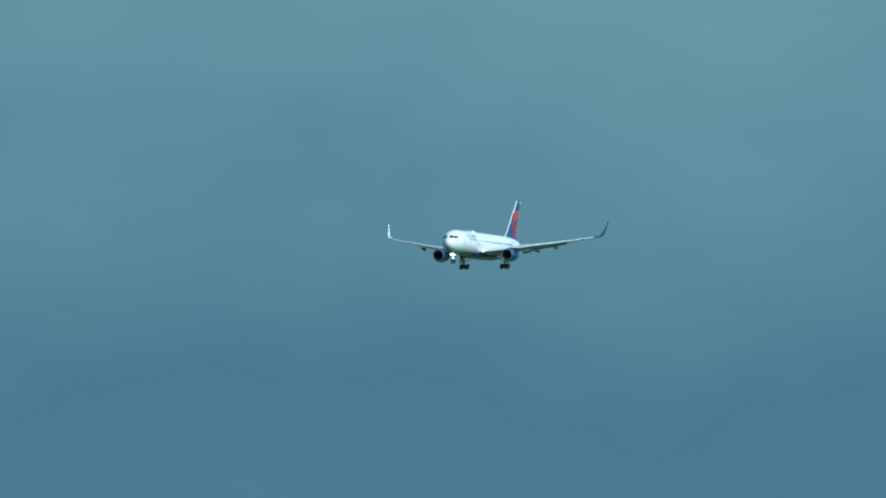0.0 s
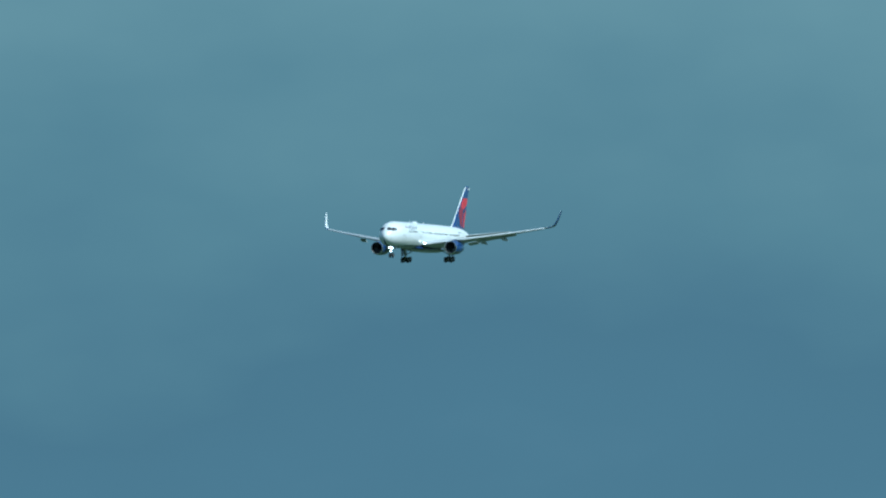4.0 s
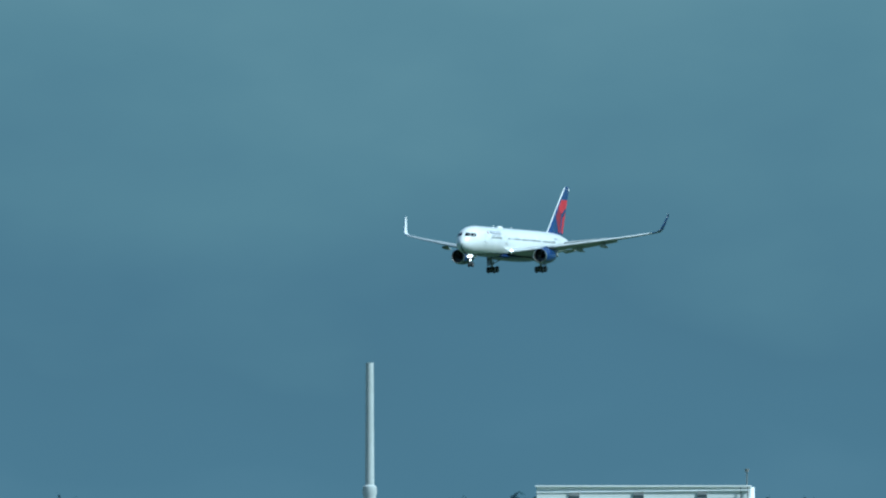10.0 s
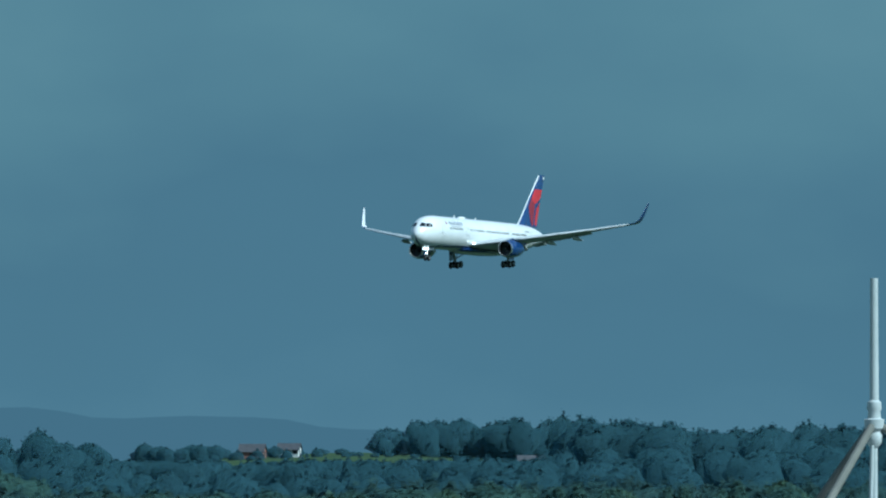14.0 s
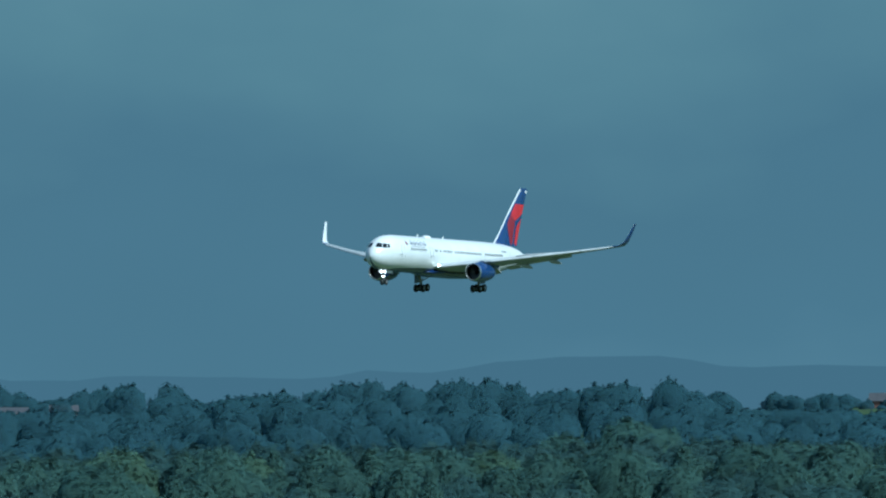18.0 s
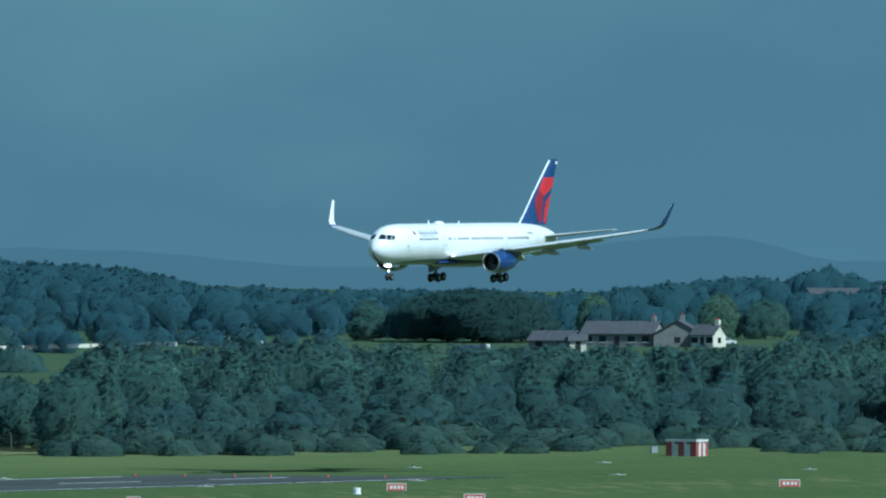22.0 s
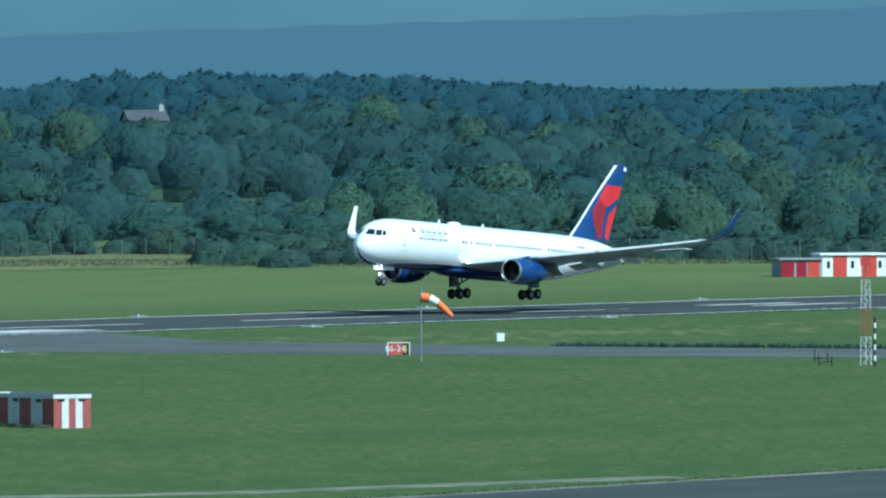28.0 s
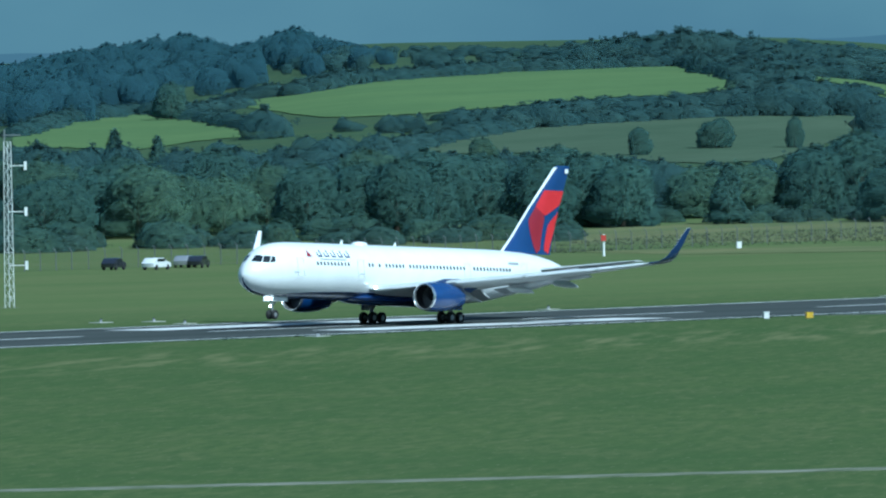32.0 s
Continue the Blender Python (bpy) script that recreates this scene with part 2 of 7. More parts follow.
class Geo:
    """Collects vertices and faces for one mesh."""

    def __init__(self):
        self.v, self.f = [], []

    def add(self, verts, faces):
        k = len(self.v)
        self.v += [tuple(v) for v in verts]
        self.f += [tuple(i + k for i in f) for f in faces]
        return self

    def box(self, x0, y0, z0, x1, y1, z1):
        v = [(x, y, z) for z in (z0, z1) for y in (y0, y1) for x in (x0, x1)]
        return self.add(v, [(0, 2, 3, 1), (4, 5, 7, 6), (0, 1, 5, 4), (2, 6, 7, 3), (0, 4, 6, 2), (1, 3, 7, 5)])

    def tube(self, p, q, r0, r1=None, n=10, caps=True):
        r1 = r0 if r1 is None else r1
        p, q = Vector(p), Vector(q)
        w = (q - p).normalized()
        u = w.orthogonal().normalized()
        s = w.cross(u)
        v = []
        for c, r in ((p, r0), (q, r1)):
            v += [c + (u * math.cos(2 * math.pi * i / n) + s * math.sin(2 * math.pi * i / n)) * r for i in range(n)]
        f = [(i, (i + 1) % n, n + (i + 1) % n, n + i) for i in range(n)]
        if caps:
            f += [tuple(range(n - 1, -1, -1)), tuple(range(n, 2 * n))]
        return self.add(v, f)

    def loft(self, rings, closed=True, cap0=True, cap1=True):
        n = len(rings[0])
        v = [p for r in rings for p in r]
        f = []
        for k in range(len(rings) - 1):
            for i in range(n if closed else n - 1):
                j = (i + 1) % n
                f.append((k * n + i, k * n + j, (k + 1) * n + j, (k + 1) * n + i))
        if cap0:
            f.append(tuple(range(n - 1, -1, -1)))
        if cap1:
            f.append(tuple(range((len(rings) - 1) * n, len(rings) * n)))
        return self.add(v, f)

    def mesh(self, name, material, smooth=False):
        me = mesh_of(name, self.v, self.f, smooth, [material])
        bm = bmesh.new()
        bm.from_mesh(me)
        bmesh.ops.recalc_face_normals(bm, faces=bm.faces)
        if smooth:
            for e in bm.edges:
                if len(e.link_faces) == 2 and e.calc_face_angle(0) > 0.7:
                    e.smooth = False
        bm.to_mesh(me)
        bm.free()
        return me


def part(name, geo, material, parent, label="", smooth=False):
    me = geo if isinstance(geo, bpy.types.Mesh) else geo.mesh(name, material, smooth)
    ob = new(name, me)
    ob.parent = parent
    if label:
        tagged(ob, label)
    return ob


def thing(name, m, label, category, group="", kind=""):
    ob = new(name)
    ob.matrix_world = m
    return tagged(ob, label, category, group, kind)


def polar(az, d):
    return d * math.cos(radians(az)), d * math.sin(radians(az))


def smooth01(t):
    t = min(max(t, 0.0), 1.0)
    return t * t * (3 - 2 * t)


D_A, Z_A = (0, 2290, 2520, 3100, 3500, 4000, 4400, 5200), (0, 0, 3.6, 9.5, 13.0, 15.5, 17.0, 18.0)
D_C, Z_C = (0, 2060, 2300, 2600, 2900, 3200, 3500, 5200), (0, 0, 4.2, 8.8, 11.8, 13.6, 14.6, 16.0)
D_B, Z_B = (0, 2060, 2300, 2600, 2900, 3200, 3500, 5200), (0, 0, 4.5, 11.0, 17.5, 22.0, 22.5, 22.0)


def height(x, y):
    """Ground height: a flat airfield with low hills behind it."""
    d, az = math.hypot(x, y), math.degrees(math.atan2(y, x))
    if d < 1500 or abs(az) > 100:
        return 0.0
    c = smooth01((az - 30.0) / 2.0)
    b = smooth01((az - 34.4) / 1.3) * (1 - 0.62 * smooth01((az - 36.9) / 0.9))
    z = float(np.interp(d, D_A, Z_A)) * (1 - c) + float(np.interp(d, D_C, Z_C)) * c
    z = z * (1 - b) + float(np.interp(d, D_B, Z_B)) * b
    z += math.exp(-((az - 28.4) / 1.15) ** 2) * smooth01((d - 3000) / 800) * 9.5
    z += math.exp(-((az - 21.2) / 0.55) ** 2) * smooth01((d - 3900) / 500) * 3.0
    z += noise.noise(Vector((x * 0.004, y * 0.004, 0.3))) * 0.5 * smooth01((d - 2300) / 500)
    return z


def on_ground(az, d):
    x, y = polar(az, d)
    return x, y, height(x, y)

# ---- ground ----
def ground_material():
    """Airfield and pasture grass: blotches stretched to fit the camera's view, dry patches and fine blades."""
    m = bpy.data.materials.new("grass")
    m.use_nodes = True
    n, l = m.node_tree.nodes, m.node_tree.links
    b = n["Principled BSDF"]
    b.inputs["Roughness"].default_value = 0.8
    b.inputs["Specular IOR Level"].default_value = 0.0
    tc = n.new("ShaderNodeTexCoord")

    # turned to the camera's middle bearing
    turned = n.new("ShaderNodeMapping")
    turned.inputs["Rotation"].default_value = (0, 0, radians(-32))
    l.new(tc.outputs["Object"], turned.inputs[0])

    def noise_of(scale, detail, stretch=(1, 1, 1), lo=0.35, hi=0.65, along_view=False):
        """Blotches; on request drawn out along the camera's line of sight, against its foreshortening."""
        mp = n.new("ShaderNodeMapping")
        mp.inputs["Scale"].default_value = stretch
        l.new(turned.outputs[0] if along_view else tc.outputs["Object"], mp.inputs[0])
        t = n.new("ShaderNodeTexNoise")
        t.inputs["Scale"].default_value, t.inputs["Detail"].default_value = scale, detail
        l.new(mp.outputs[0], t.inputs[0])
        r = n.new("ShaderNodeMapRange")
        r.inputs[1].default_value, r.inputs[2].default_value = lo, hi
        l.new(t.outputs[0], r.inputs[0])
        return r.outputs[0]

    def mixed(fac, a, c):
        x = n.new("ShaderNodeMix")
        x.data_type = 'RGBA'
        l.new(fac, x.inputs["Factor"])
        for key, v in (("A", a), ("B", c)):
            if isinstance(v, tuple):
                x.inputs[key].default_value = (*v, 1)
            else:
                l.new(v, x.inputs[key])
        return x.outputs["Result"]

    base = mixed(noise_of(0.012, 7, (0.6, 1.5, 1), 0.36, 0.64), (0.056, 0.090, 0.035), (0.078, 0.106, 0.042))
    brown = mixed(noise_of(0.12, 7, (0.3, 1, 1), 0.44, 0.72, True), base, (0.086, 0.108, 0.047))
    dry = mixed(noise_of(0.3, 7, (0.2, 1, 1), 0.52, 0.76, True), brown, (0.100, 0.118, 0.053))
    tuft = mixed(noise_of(0.9, 6, (0.14, 1, 1), 0.38, 0.70, True), dry, (0.056, 0.086, 0.035))
    speck = mixed(noise_of(2.2, 4, (0.12, 1, 1), 0.60, 0.74, True), tuft, (0.110, 0.128, 0.064))
    # pale seeding grass in a broad strip beside the runway
    strip = n.new("ShaderNodeMapRange")
    strip.interpolation_type = 'SMOOTHSTEP'
    sy = n.new("ShaderNodeSeparateXYZ")
    l.new(tc.outputs["Object"], sy.inputs[0])
    off = n.new("ShaderNodeMath")
    off.operation = 'SUBTRACT'
    off.inputs[1].default_value = 866
    l.new(sy.outputs["Y"], off.inputs[0])
    dist = n.new("ShaderNodeMath")
    dist.operation = 'ABSOLUTE'
    l.new(off.outputs[0], dist.inputs[0])
    strip.inputs[1].default_value, strip.inputs[2].default_value, strip.inputs[3].default_value, strip.inputs[4].default_value = 8, 30, 1, 0
    l.new(dist.outputs[0], strip.inputs[0])
    both = n.new("ShaderNodeMath")
    both.operation = 'MULTIPLY'
    l.new(strip.outputs[0], both.inputs[0])
    l.new(noise_of(0.35, 6, (0.10, 1, 1), 0.48, 0.70, True), both.inputs[1])
    speck = mixed(both.outputs[0], speck, (0.132, 0.142, 0.070))
    # paler, drier grass between the runway and the boundary fence
    beyond = n.new("ShaderNodeMapRange")
    beyond.inputs[1].default_value, beyond.inputs[2].default_value, beyond.inputs[3].default_value, beyond.inputs[4].default_value = RWY_Y + 26, RWY_Y + 95, 0.15, 0.75
    l.new(sy.outputs["Y"], beyond.inputs[0])
    past = n.new("ShaderNodeMath")
    past.operation = 'GREATER_THAN'
    past.inputs[1].default_value = RWY_Y
    l.new(sy.outputs["Y"], past.inputs[0])
    dry_fac = n.new("ShaderNodeMath")
    dry_fac.operation = 'MULTIPLY'
    l.new(beyond.outputs[0], dry_fac.inputs[0])
    l.new(past.outputs[0], dry_fac.inputs[1])
    speck = mixed(dry_fac.outputs[0], speck, mixed(noise_of(0.04, 6, (0.5, 1.4, 1), 0.35, 0.65), (0.094, 0.128, 0.050), (0.122, 0.140, 0.062)))
    # pasture on the hills, its colour darkened to stand in for cloud shade
    sp = n.new("ShaderNodeSeparateXYZ")
    l.new(tc.outputs["Object"], sp.inputs[0])
    hi = n.new("ShaderNodeMapRange")
    hi.inputs[1].default_value, hi.inputs[2].default_value = 2.5, 5.0
    l.new(sp.outputs["Z"], hi.inputs[0])
    pasture = mixed(noise_of(0.006, 5, (1, 1, 1), 0.4, 0.6), (0.052, 0.085, 0.046), (0.048, 0.076, 0.047))
    pasture = mixed(noise_of(0.09, 5, (0.5, 1.5, 1), 0.45, 0.8), pasture, (0.066, 0.090, 0.046))
    speck = mixed(hi.outputs[0], speck, pasture)
    l.new(speck, b.inputs["Base Color"])
    return m


M_GRASS = ground_material()


def build_ground():
    azs = np.concatenate([np.arange(-180, 10, 10.0), np.arange(10, 26, 0.35), np.arange(26, 39.4, 0.12), np.arange(39.4, 45, 0.35), np.arange(45, 180, 9.0), [180.0]])
    ds = np.concatenate([[5, 150, 400, 700], np.arange(900, 2000, 100), np.arange(2000, 2400, 40), np.arange(2400, 3300, 20), np.arange(3300, 4900, 40), [4940, 20000]])
    v, f = [(0, 0, 0)], []
    for az in azs:
        for d in ds:
            x, y = polar(az, d)
            v.append((x, y, height(x, y)))
    n = len(ds)
    for i in range(len(azs) - 1):
        for j in range(n - 1):
            a = 1 + i * n + j
            f.append((a, a + 1, a + n + 1, a + n))
        f.append((0, 1 + i * n, 1 + (i + 1) * n))
    ob = new("ground", mesh_of("ground", v, f, True, [M_GRASS]))
    tagged(ob, "wide airfield grass rolling into green hills", "ground", kind="structure")


build_ground()

# fields on the hillsides: bearing, lower and upper edge as elevations from the viewer's height, in degrees
FIELDS = {
    "upper_pasture": ("sun_toned", ((37.47, -0.297, -0.287), (37.19, -0.341, -0.255), (37.01, -0.343, -0.225), (36.77, -0.333, -0.207), (36.47, -0.310, -0.193), (36.17, -0.289, -0.186), (35.88, -0.280, -0.183), (35.67, -0.257, -0.241))),
    "corner_pasture": ("sun_toned", ((38.26, -0.432, -0.402), (38.07, -0.437, -0.351), (37.81, -0.447, -0.319), (37.61, -0.420, -0.348), (37.37, -0.402, -0.394))),
    "rough_pasture": ("rough", ((36.89, -0.485, -0.476), (36.67, -0.478, -0.428), (36.47, -0.480, -0.397), (36.11, -0.509, -0.379), (35.83, -0.524, -0.369), (35.63, -0.523, -0.365), (35.39, -0.464, -0.366), (35.23, -0.396, -0.372))),
    "sloping_pasture": ("sun_toned", ((35.47, -0.233, -0.225), (35.27, -0.260, -0.238), (35.17, -0.317, -0.261), (35.07, -0.364, -0.278), (34.87, -0.350, -0.300), (34.49, -0.346, -0.329))),
    "strip_pasture": ("sun_toned", ((34.46, -0.395, -0.360), (34.23, -0.394, -0.371), (34.05, -0.394, -0.380))),
    "low_pasture": ("green", ((34.81, -0.520, -0.413), (34.39, -0.528, -0.424), (33.79, -0.535, -0.440), (33.18, -0.552, -0.495))),
    "far_strip": ("sun_toned", ((33.64, -0.399, -0.379), (33.50, -0.405, -0.381))),
    "straw_meadow": ("straw", ((36.30, -0.830, -0.760), (35.90, -0.845, -0.745), (35.00, -0.845, -0.740), (34.40, -0.820, -0.745), (33.60, -0.785, -0.735), (32.70, -0.775, -0.735))),
    "bank_meadow": ("straw", ((29.70, -0.730, -0.716), (29.20, -0.735, -0.714), (28.20, -0.745, -0.712), (27.40, -0.720, -0.708))),
    "house_pasture": ("green", ((29.40, -0.370, -0.245), (28.95, -0.370, -0.238), (28.47, -0.360, -0.240), (27.81, -0.340, -0.290), (27.60, -0.330, -0.312))),
    "cattle_pasture": ("green", ((28.60, -0.470, -0.425), (28.20, -0.478, -0.420), (27.90, -0.465, -0.405), (27.55, -0.425, -0.395))),
}


def ground_at(az, el):
    """Distance at which the ground is met at an elevation, or the far edge of the land."""
    slope = math.tan(radians(el))
    for d in range(1960, 4700, 6):
        if on_ground(az, d)[2] >= EYE_Z + d * slope:
            return d
    return 4700


def build_fields():
    # sunlight on the brightest fields is put into their grass colour
    mats = {
        "sun_toned": mat("sun_toned_pasture_grass", (0.104, 0.154, 0.064), 0.9, col2=(0.086, 0.134, 0.058), scale=0.03, spec=0.0, stretch=(0.5, 1.5, 1), fine=0.16),
        "rough": mat("dull_rough_grass", (0.074, 0.102, 0.066), 0.9, col2=(0.060, 0.088, 0.056), scale=0.03, spec=0.0, stretch=(0.5, 1.5, 1), fine=0.2),
        "straw": mat("dry_seeding_grass", (0.150, 0.150, 0.074), 0.95, col2=(0.098, 0.120, 0.056), scale=0.06, spec=0.0, stretch=(0.5, 1.5, 1), fine=0.3),
        "green": mat("green_pasture_grass", (0.056, 0.096, 0.054), 0.9, col2=(0.048, 0.084, 0.049), scale=0.03, spec=0.0, stretch=(0.5, 1.5, 1), fine=0.16),
    }
    words = {"sun_toned": "sloping pasture with sunlight painted into its bright green", "rough": "dull rough grass field on the slope", "green": "dark green pasture between hedges", "straw": "dry straw-coloured grass along the fence"}
    for name, (kind, edge) in FIELDS.items():
        a, lo, hi = zip(*sorted(edge))
        v, f, n, k = [], [], 36, 9
        for i in range(n + 1):
            az = a[0] + (a[-1] - a[0]) * i / n
            d0, d1 = ground_at(az, float(np.interp(az, a, lo))) - 3, ground_at(az, float(np.interp(az, a, hi))) + 3
            for j in range(k + 1):
                d = d0 + (d1 - d0) * j / k
                x, y, z = on_ground(az, d)
                v.append((x, y, z + 0.04 + 0.10 * smooth01((d - 2060) / 200)))
        for i in range(n):
            for j in range(k):
                q = i * (k + 1) + j
                f.append((q, q + 1, q + k + 2, q + k + 1))
        tagged(new(name, mesh_of(name, v, f, True, [mats[kind]])), words[kind], "field", kind="structure")


build_fields()


def flat(name, pts, z, material, label, category="", kind="structure", thick=0.02):
    """A thin paved sheet with real edges on level ground."""
    n = len(pts)
    g = Geo()
    g.add([(x, y, z) for x, y in pts] + [(x, y, z - thick) for x, y in pts],
          [tuple(range(n))] + [(i, n + i, n + (i + 1) % n, (i + 1) % n) for i in range(n)])
    ob = new(name, g.mesh(name, material))
    return tagged(ob, label, category or name, kind=kind)


def rect(x0, y0, x1, y1):
    return [(x0, y0), (x1, y0), (x1, y1), (x0, y1)]


RY0, RY1 = RWY_Y - 24.0, RWY_Y + 24.0
runway = flat("runway", rect(-1200, RY0, 1898, RY1), 0.04, M_ASPHALT, "grey asphalt runway with worn white markings", "runway", thick=0.06)
# entry taxiway joining the runway at right angles, with a widened mouth
flat("taxiway", [(1318, 640), (1352, 640), (1358, 830), (1372, 880), (1410, RY0 - 0.01), (1290, RY0 - 0.01), (1306, 895), (1316, 860), (1319, 800)], 0.03, M_ASPHALT2, "pale asphalt entry taxiway meeting the runway", "taxiway", thick=0.05)
# narrow service road and the apron edge near the viewer
road_line = [(700, 702), (760, 664), (806, 637), (850, 607), (905, 579), (950, 572)]
flat("service_road", [(x + 1.5, y + 2.2) for x, y in road_line] + [(x - 1.5, y - 2.2) for x, y in reversed(road_line)], 0.03, M_GRAVEL, "narrow pale gravelly service road in grass", "road", thick=0.05)
apron_line = [(740, 505), (791, 522), (830, 532), (880, 560), (960, 566), (1034, 574), (1131, 604), (1260, 642)]
flat("apron", [(x, y) for x, y in apron_line] + [(x + 14, y - 42) for x, y in reversed(apron_line)], 0.035, M_ASPHALT, "dark asphalt taxiway strip with a crumbling edge", "taxiway", thick=0.05)
flat("apron_edge", [(x - 0.5, y + 2.0) for x, y in apron_line] + [(x, y + 0.01) for x, y in reversed(apron_line)], 0.03, M_GRAVEL, "pale gravel verge along the asphalt", "verge", thick=0.05)

# markings


def marking(x0, y0, x1, y1, label="worn white painted runway marking"):
    g = Geo().box(x0, y0, 0.041, x1, y1, 0.046)
    ob = new("runway_marking", g.mesh("runway_marking", M_LINE))
    ob.parent = runway
    return tagged(ob, label)


for y in (RY0 + 1.0, RY1 - 1.9):
    marking(-1200, y, 1880, y + 0.9, "white runway edge line")
for k in range(60):
    x1 = 1555 - k * 50
    if x1 < -1150:
        break
    marking(x1 - 30, RWY_Y - 0.45, x1, RWY_Y + 0.45)
# displaced threshold: thin arrows before it, the piano keys, bars for the designator
for k in range(4):
    marking(1735 + k * 42, RWY_Y - 0.4, 1757 + k * 42, RWY_Y + 0.4, "worn white arrow shaft")
for y in (-5.0, -3.2, 2.4, 4.2):
    marking(1578, RWY_Y + y, 1598, RWY_Y + y + 0.9, "worn white designator bar")
for s in (-1, 1):
    for k in range(7):
        y = RWY_Y + s * (2.4 + k * 2.9)
        marking(1652, min(y, y + s * 1.8), 1708, max(y, y + s * 1.8))
    y = RWY_Y + s * 9
    marking(1229, min(y, y + s * 7), 1278, max(y, y + s * 7))
    for x, c in ((1398, 3), (1100, 2), (950, 2), (800, 1)):
        for k in range(c):
            y = RWY_Y + s * (9 + k * 3.2)
            marking(x, min(y, y + s * 2), x + 24, max(y, y + s * 2))


# far ridge that closes the view; its hazy blue is emitted, not lit
def build_far_hills():
    azs = [-10, 10, 18, 19.3, 21.1, 21.27, 21.45, 21.83, 21.96, 22.12, 22.3, 22.68, 22.92, 23.1, 23.36, 23.56, 24.15, 24.6, 24.75, 24.95, 25.1, 25.35, 25.58, 25.88, 26.3, 26.6, 27.0, 27.3, 27.6, 28.2, 29.2, 30.2, 31, 32, 33.3, 34, 35.4, 38.5, 45, 70]
    els = [-0.1, -0.06, -0.05, -0.04, -0.03, -0.02, 0.012, 0.025, 0.012, 0.02, 0.055, 0.05, 0.033, -0.008, 0.0, -0.03, -0.02, -0.04, -0.015, 0.04, 0.055, 0.04, 0.01, -0.05, -0.06, -0.05, -0.012, 0.008, 0.008, 0.03, 0.08, 0.14, 0.11, 0.085, 0.05, -0.02, -0.09, -0.10, -0.1, -0.1]
    g, n = Geo(), 700
    v = []
    for i in range(n + 1):
        az = -10 + 80 * i / n
        x, y = polar(az, 1)
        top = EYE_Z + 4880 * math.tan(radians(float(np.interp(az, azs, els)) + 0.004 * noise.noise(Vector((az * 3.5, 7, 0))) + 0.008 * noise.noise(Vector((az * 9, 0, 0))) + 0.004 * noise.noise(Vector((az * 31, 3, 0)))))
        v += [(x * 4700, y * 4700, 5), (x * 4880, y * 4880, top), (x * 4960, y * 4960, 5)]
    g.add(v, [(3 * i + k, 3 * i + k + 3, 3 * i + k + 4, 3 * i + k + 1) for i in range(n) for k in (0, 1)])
    # black base colour, so all of the ridge's tone comes from emission
    m = glow("glowing_far_ridge", (0.080, 0.138, 0.178), FAR_GLOW)
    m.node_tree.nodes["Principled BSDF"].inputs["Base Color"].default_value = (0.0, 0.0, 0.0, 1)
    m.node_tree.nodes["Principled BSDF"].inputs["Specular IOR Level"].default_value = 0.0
    tagged(new("backdrop", g.mesh("backdrop", m)), "distant hill ridge, its hazy blue given off as glow", "hills", kind="structure")


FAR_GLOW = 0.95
build_far_hills()

# ---- the airliner ----
# local space: x forward, y to its port side, z up, origin under the main gear
MG = 28.1


def naca(n=11, t=0.11):
    """Upper surface front to back, then lower surface back to front; chord 1."""
    up = []
    for i in range(n):
        x = 0.5 * (1 - math.cos(math.pi * i / (n - 1)))
        y = 5 * t * (0.2969 * math.sqrt(x) - 0.126 * x - 0.3516 * x * x + 0.2843 * x ** 3 - 0.1036 * x ** 4)
        up.append((x, y))
    return up + [(x, -y * 0.8) for x, y in reversed(up[1:-1])]


def wing_ring(a, y, z, chord, t, tilt=0.0, cant=0.0):
    """Airfoil section: leading edge at a behind the nose; tilt: degrees nose up; cant: degrees by which the section plane leans."""
    out = []
    ct, st, cc, sc = math.cos(radians(tilt)), math.sin(radians(tilt)), math.cos(radians(cant)), math.sin(radians(cant))
    for u, w in naca(t=t):
        du, dw = u * chord, w * chord
        back, up = du * ct + dw * st, dw * ct - du * st
        out.append((MG - a - back, y - up * sc, z + up * cc))
    return out


FUS = [(0.02, 0.10, 4.22, 3.98), (0.15, 0.42, 4.58, 3.62), (0.5, 0.80, 5.02, 3.22), (1.1, 1.18, 5.52, 2.86), (2.0, 1.58, 6.12, 2.54), (3.0, 1.90, 6.74, 2.32), (4.2, 2.18, 7.14, 2.17),
       (5.6, 2.38, 7.36, 2.08), (7.5, 2.49, 7.45, 2.04), (10, 2.515, 7.46, 2.04), (18, 2.515, 7.46, 2.04), (26, 2.515, 7.46, 2.04), (34, 2.515, 7.46, 2.04), (37, 2.50, 7.46, 2.12),
       (40, 2.40, 7.45, 2.40), (43, 2.20, 7.40, 2.86), (46, 1.90, 7.28, 3.35), (48.5, 1.58, 7.04, 3.76), (50.8, 1.20, 6.66, 4.18), (52.6, 0.80, 6.20, 4.56), (53.6, 0.45, 5.80, 4.86)]


FUS = [(0.42 + f[0] * 0.86 if f[0] < 3 else f[0], *f[1:]) for f in FUS]


def fus_at(a):
    k = [np.interp(a, [f[0] for f in FUS], [f[i] for f in FUS]) for i in (1, 2, 3)]
    return float(k[0]), float(k[1]), float(k[2])


def fus_side(a, z, out=0.0):
    """Half width of the fuselage at height z, and the outward lean of its skin there."""
    w, top, bot = fus_at(a)
    c, h = (top + bot) / 2, (top - bot) / 2
    s = max(-0.999, min(0.999, (z - c) / h))
    return w * math.sqrt(1 - s * s) + out, math.degrees(math.asin(s))


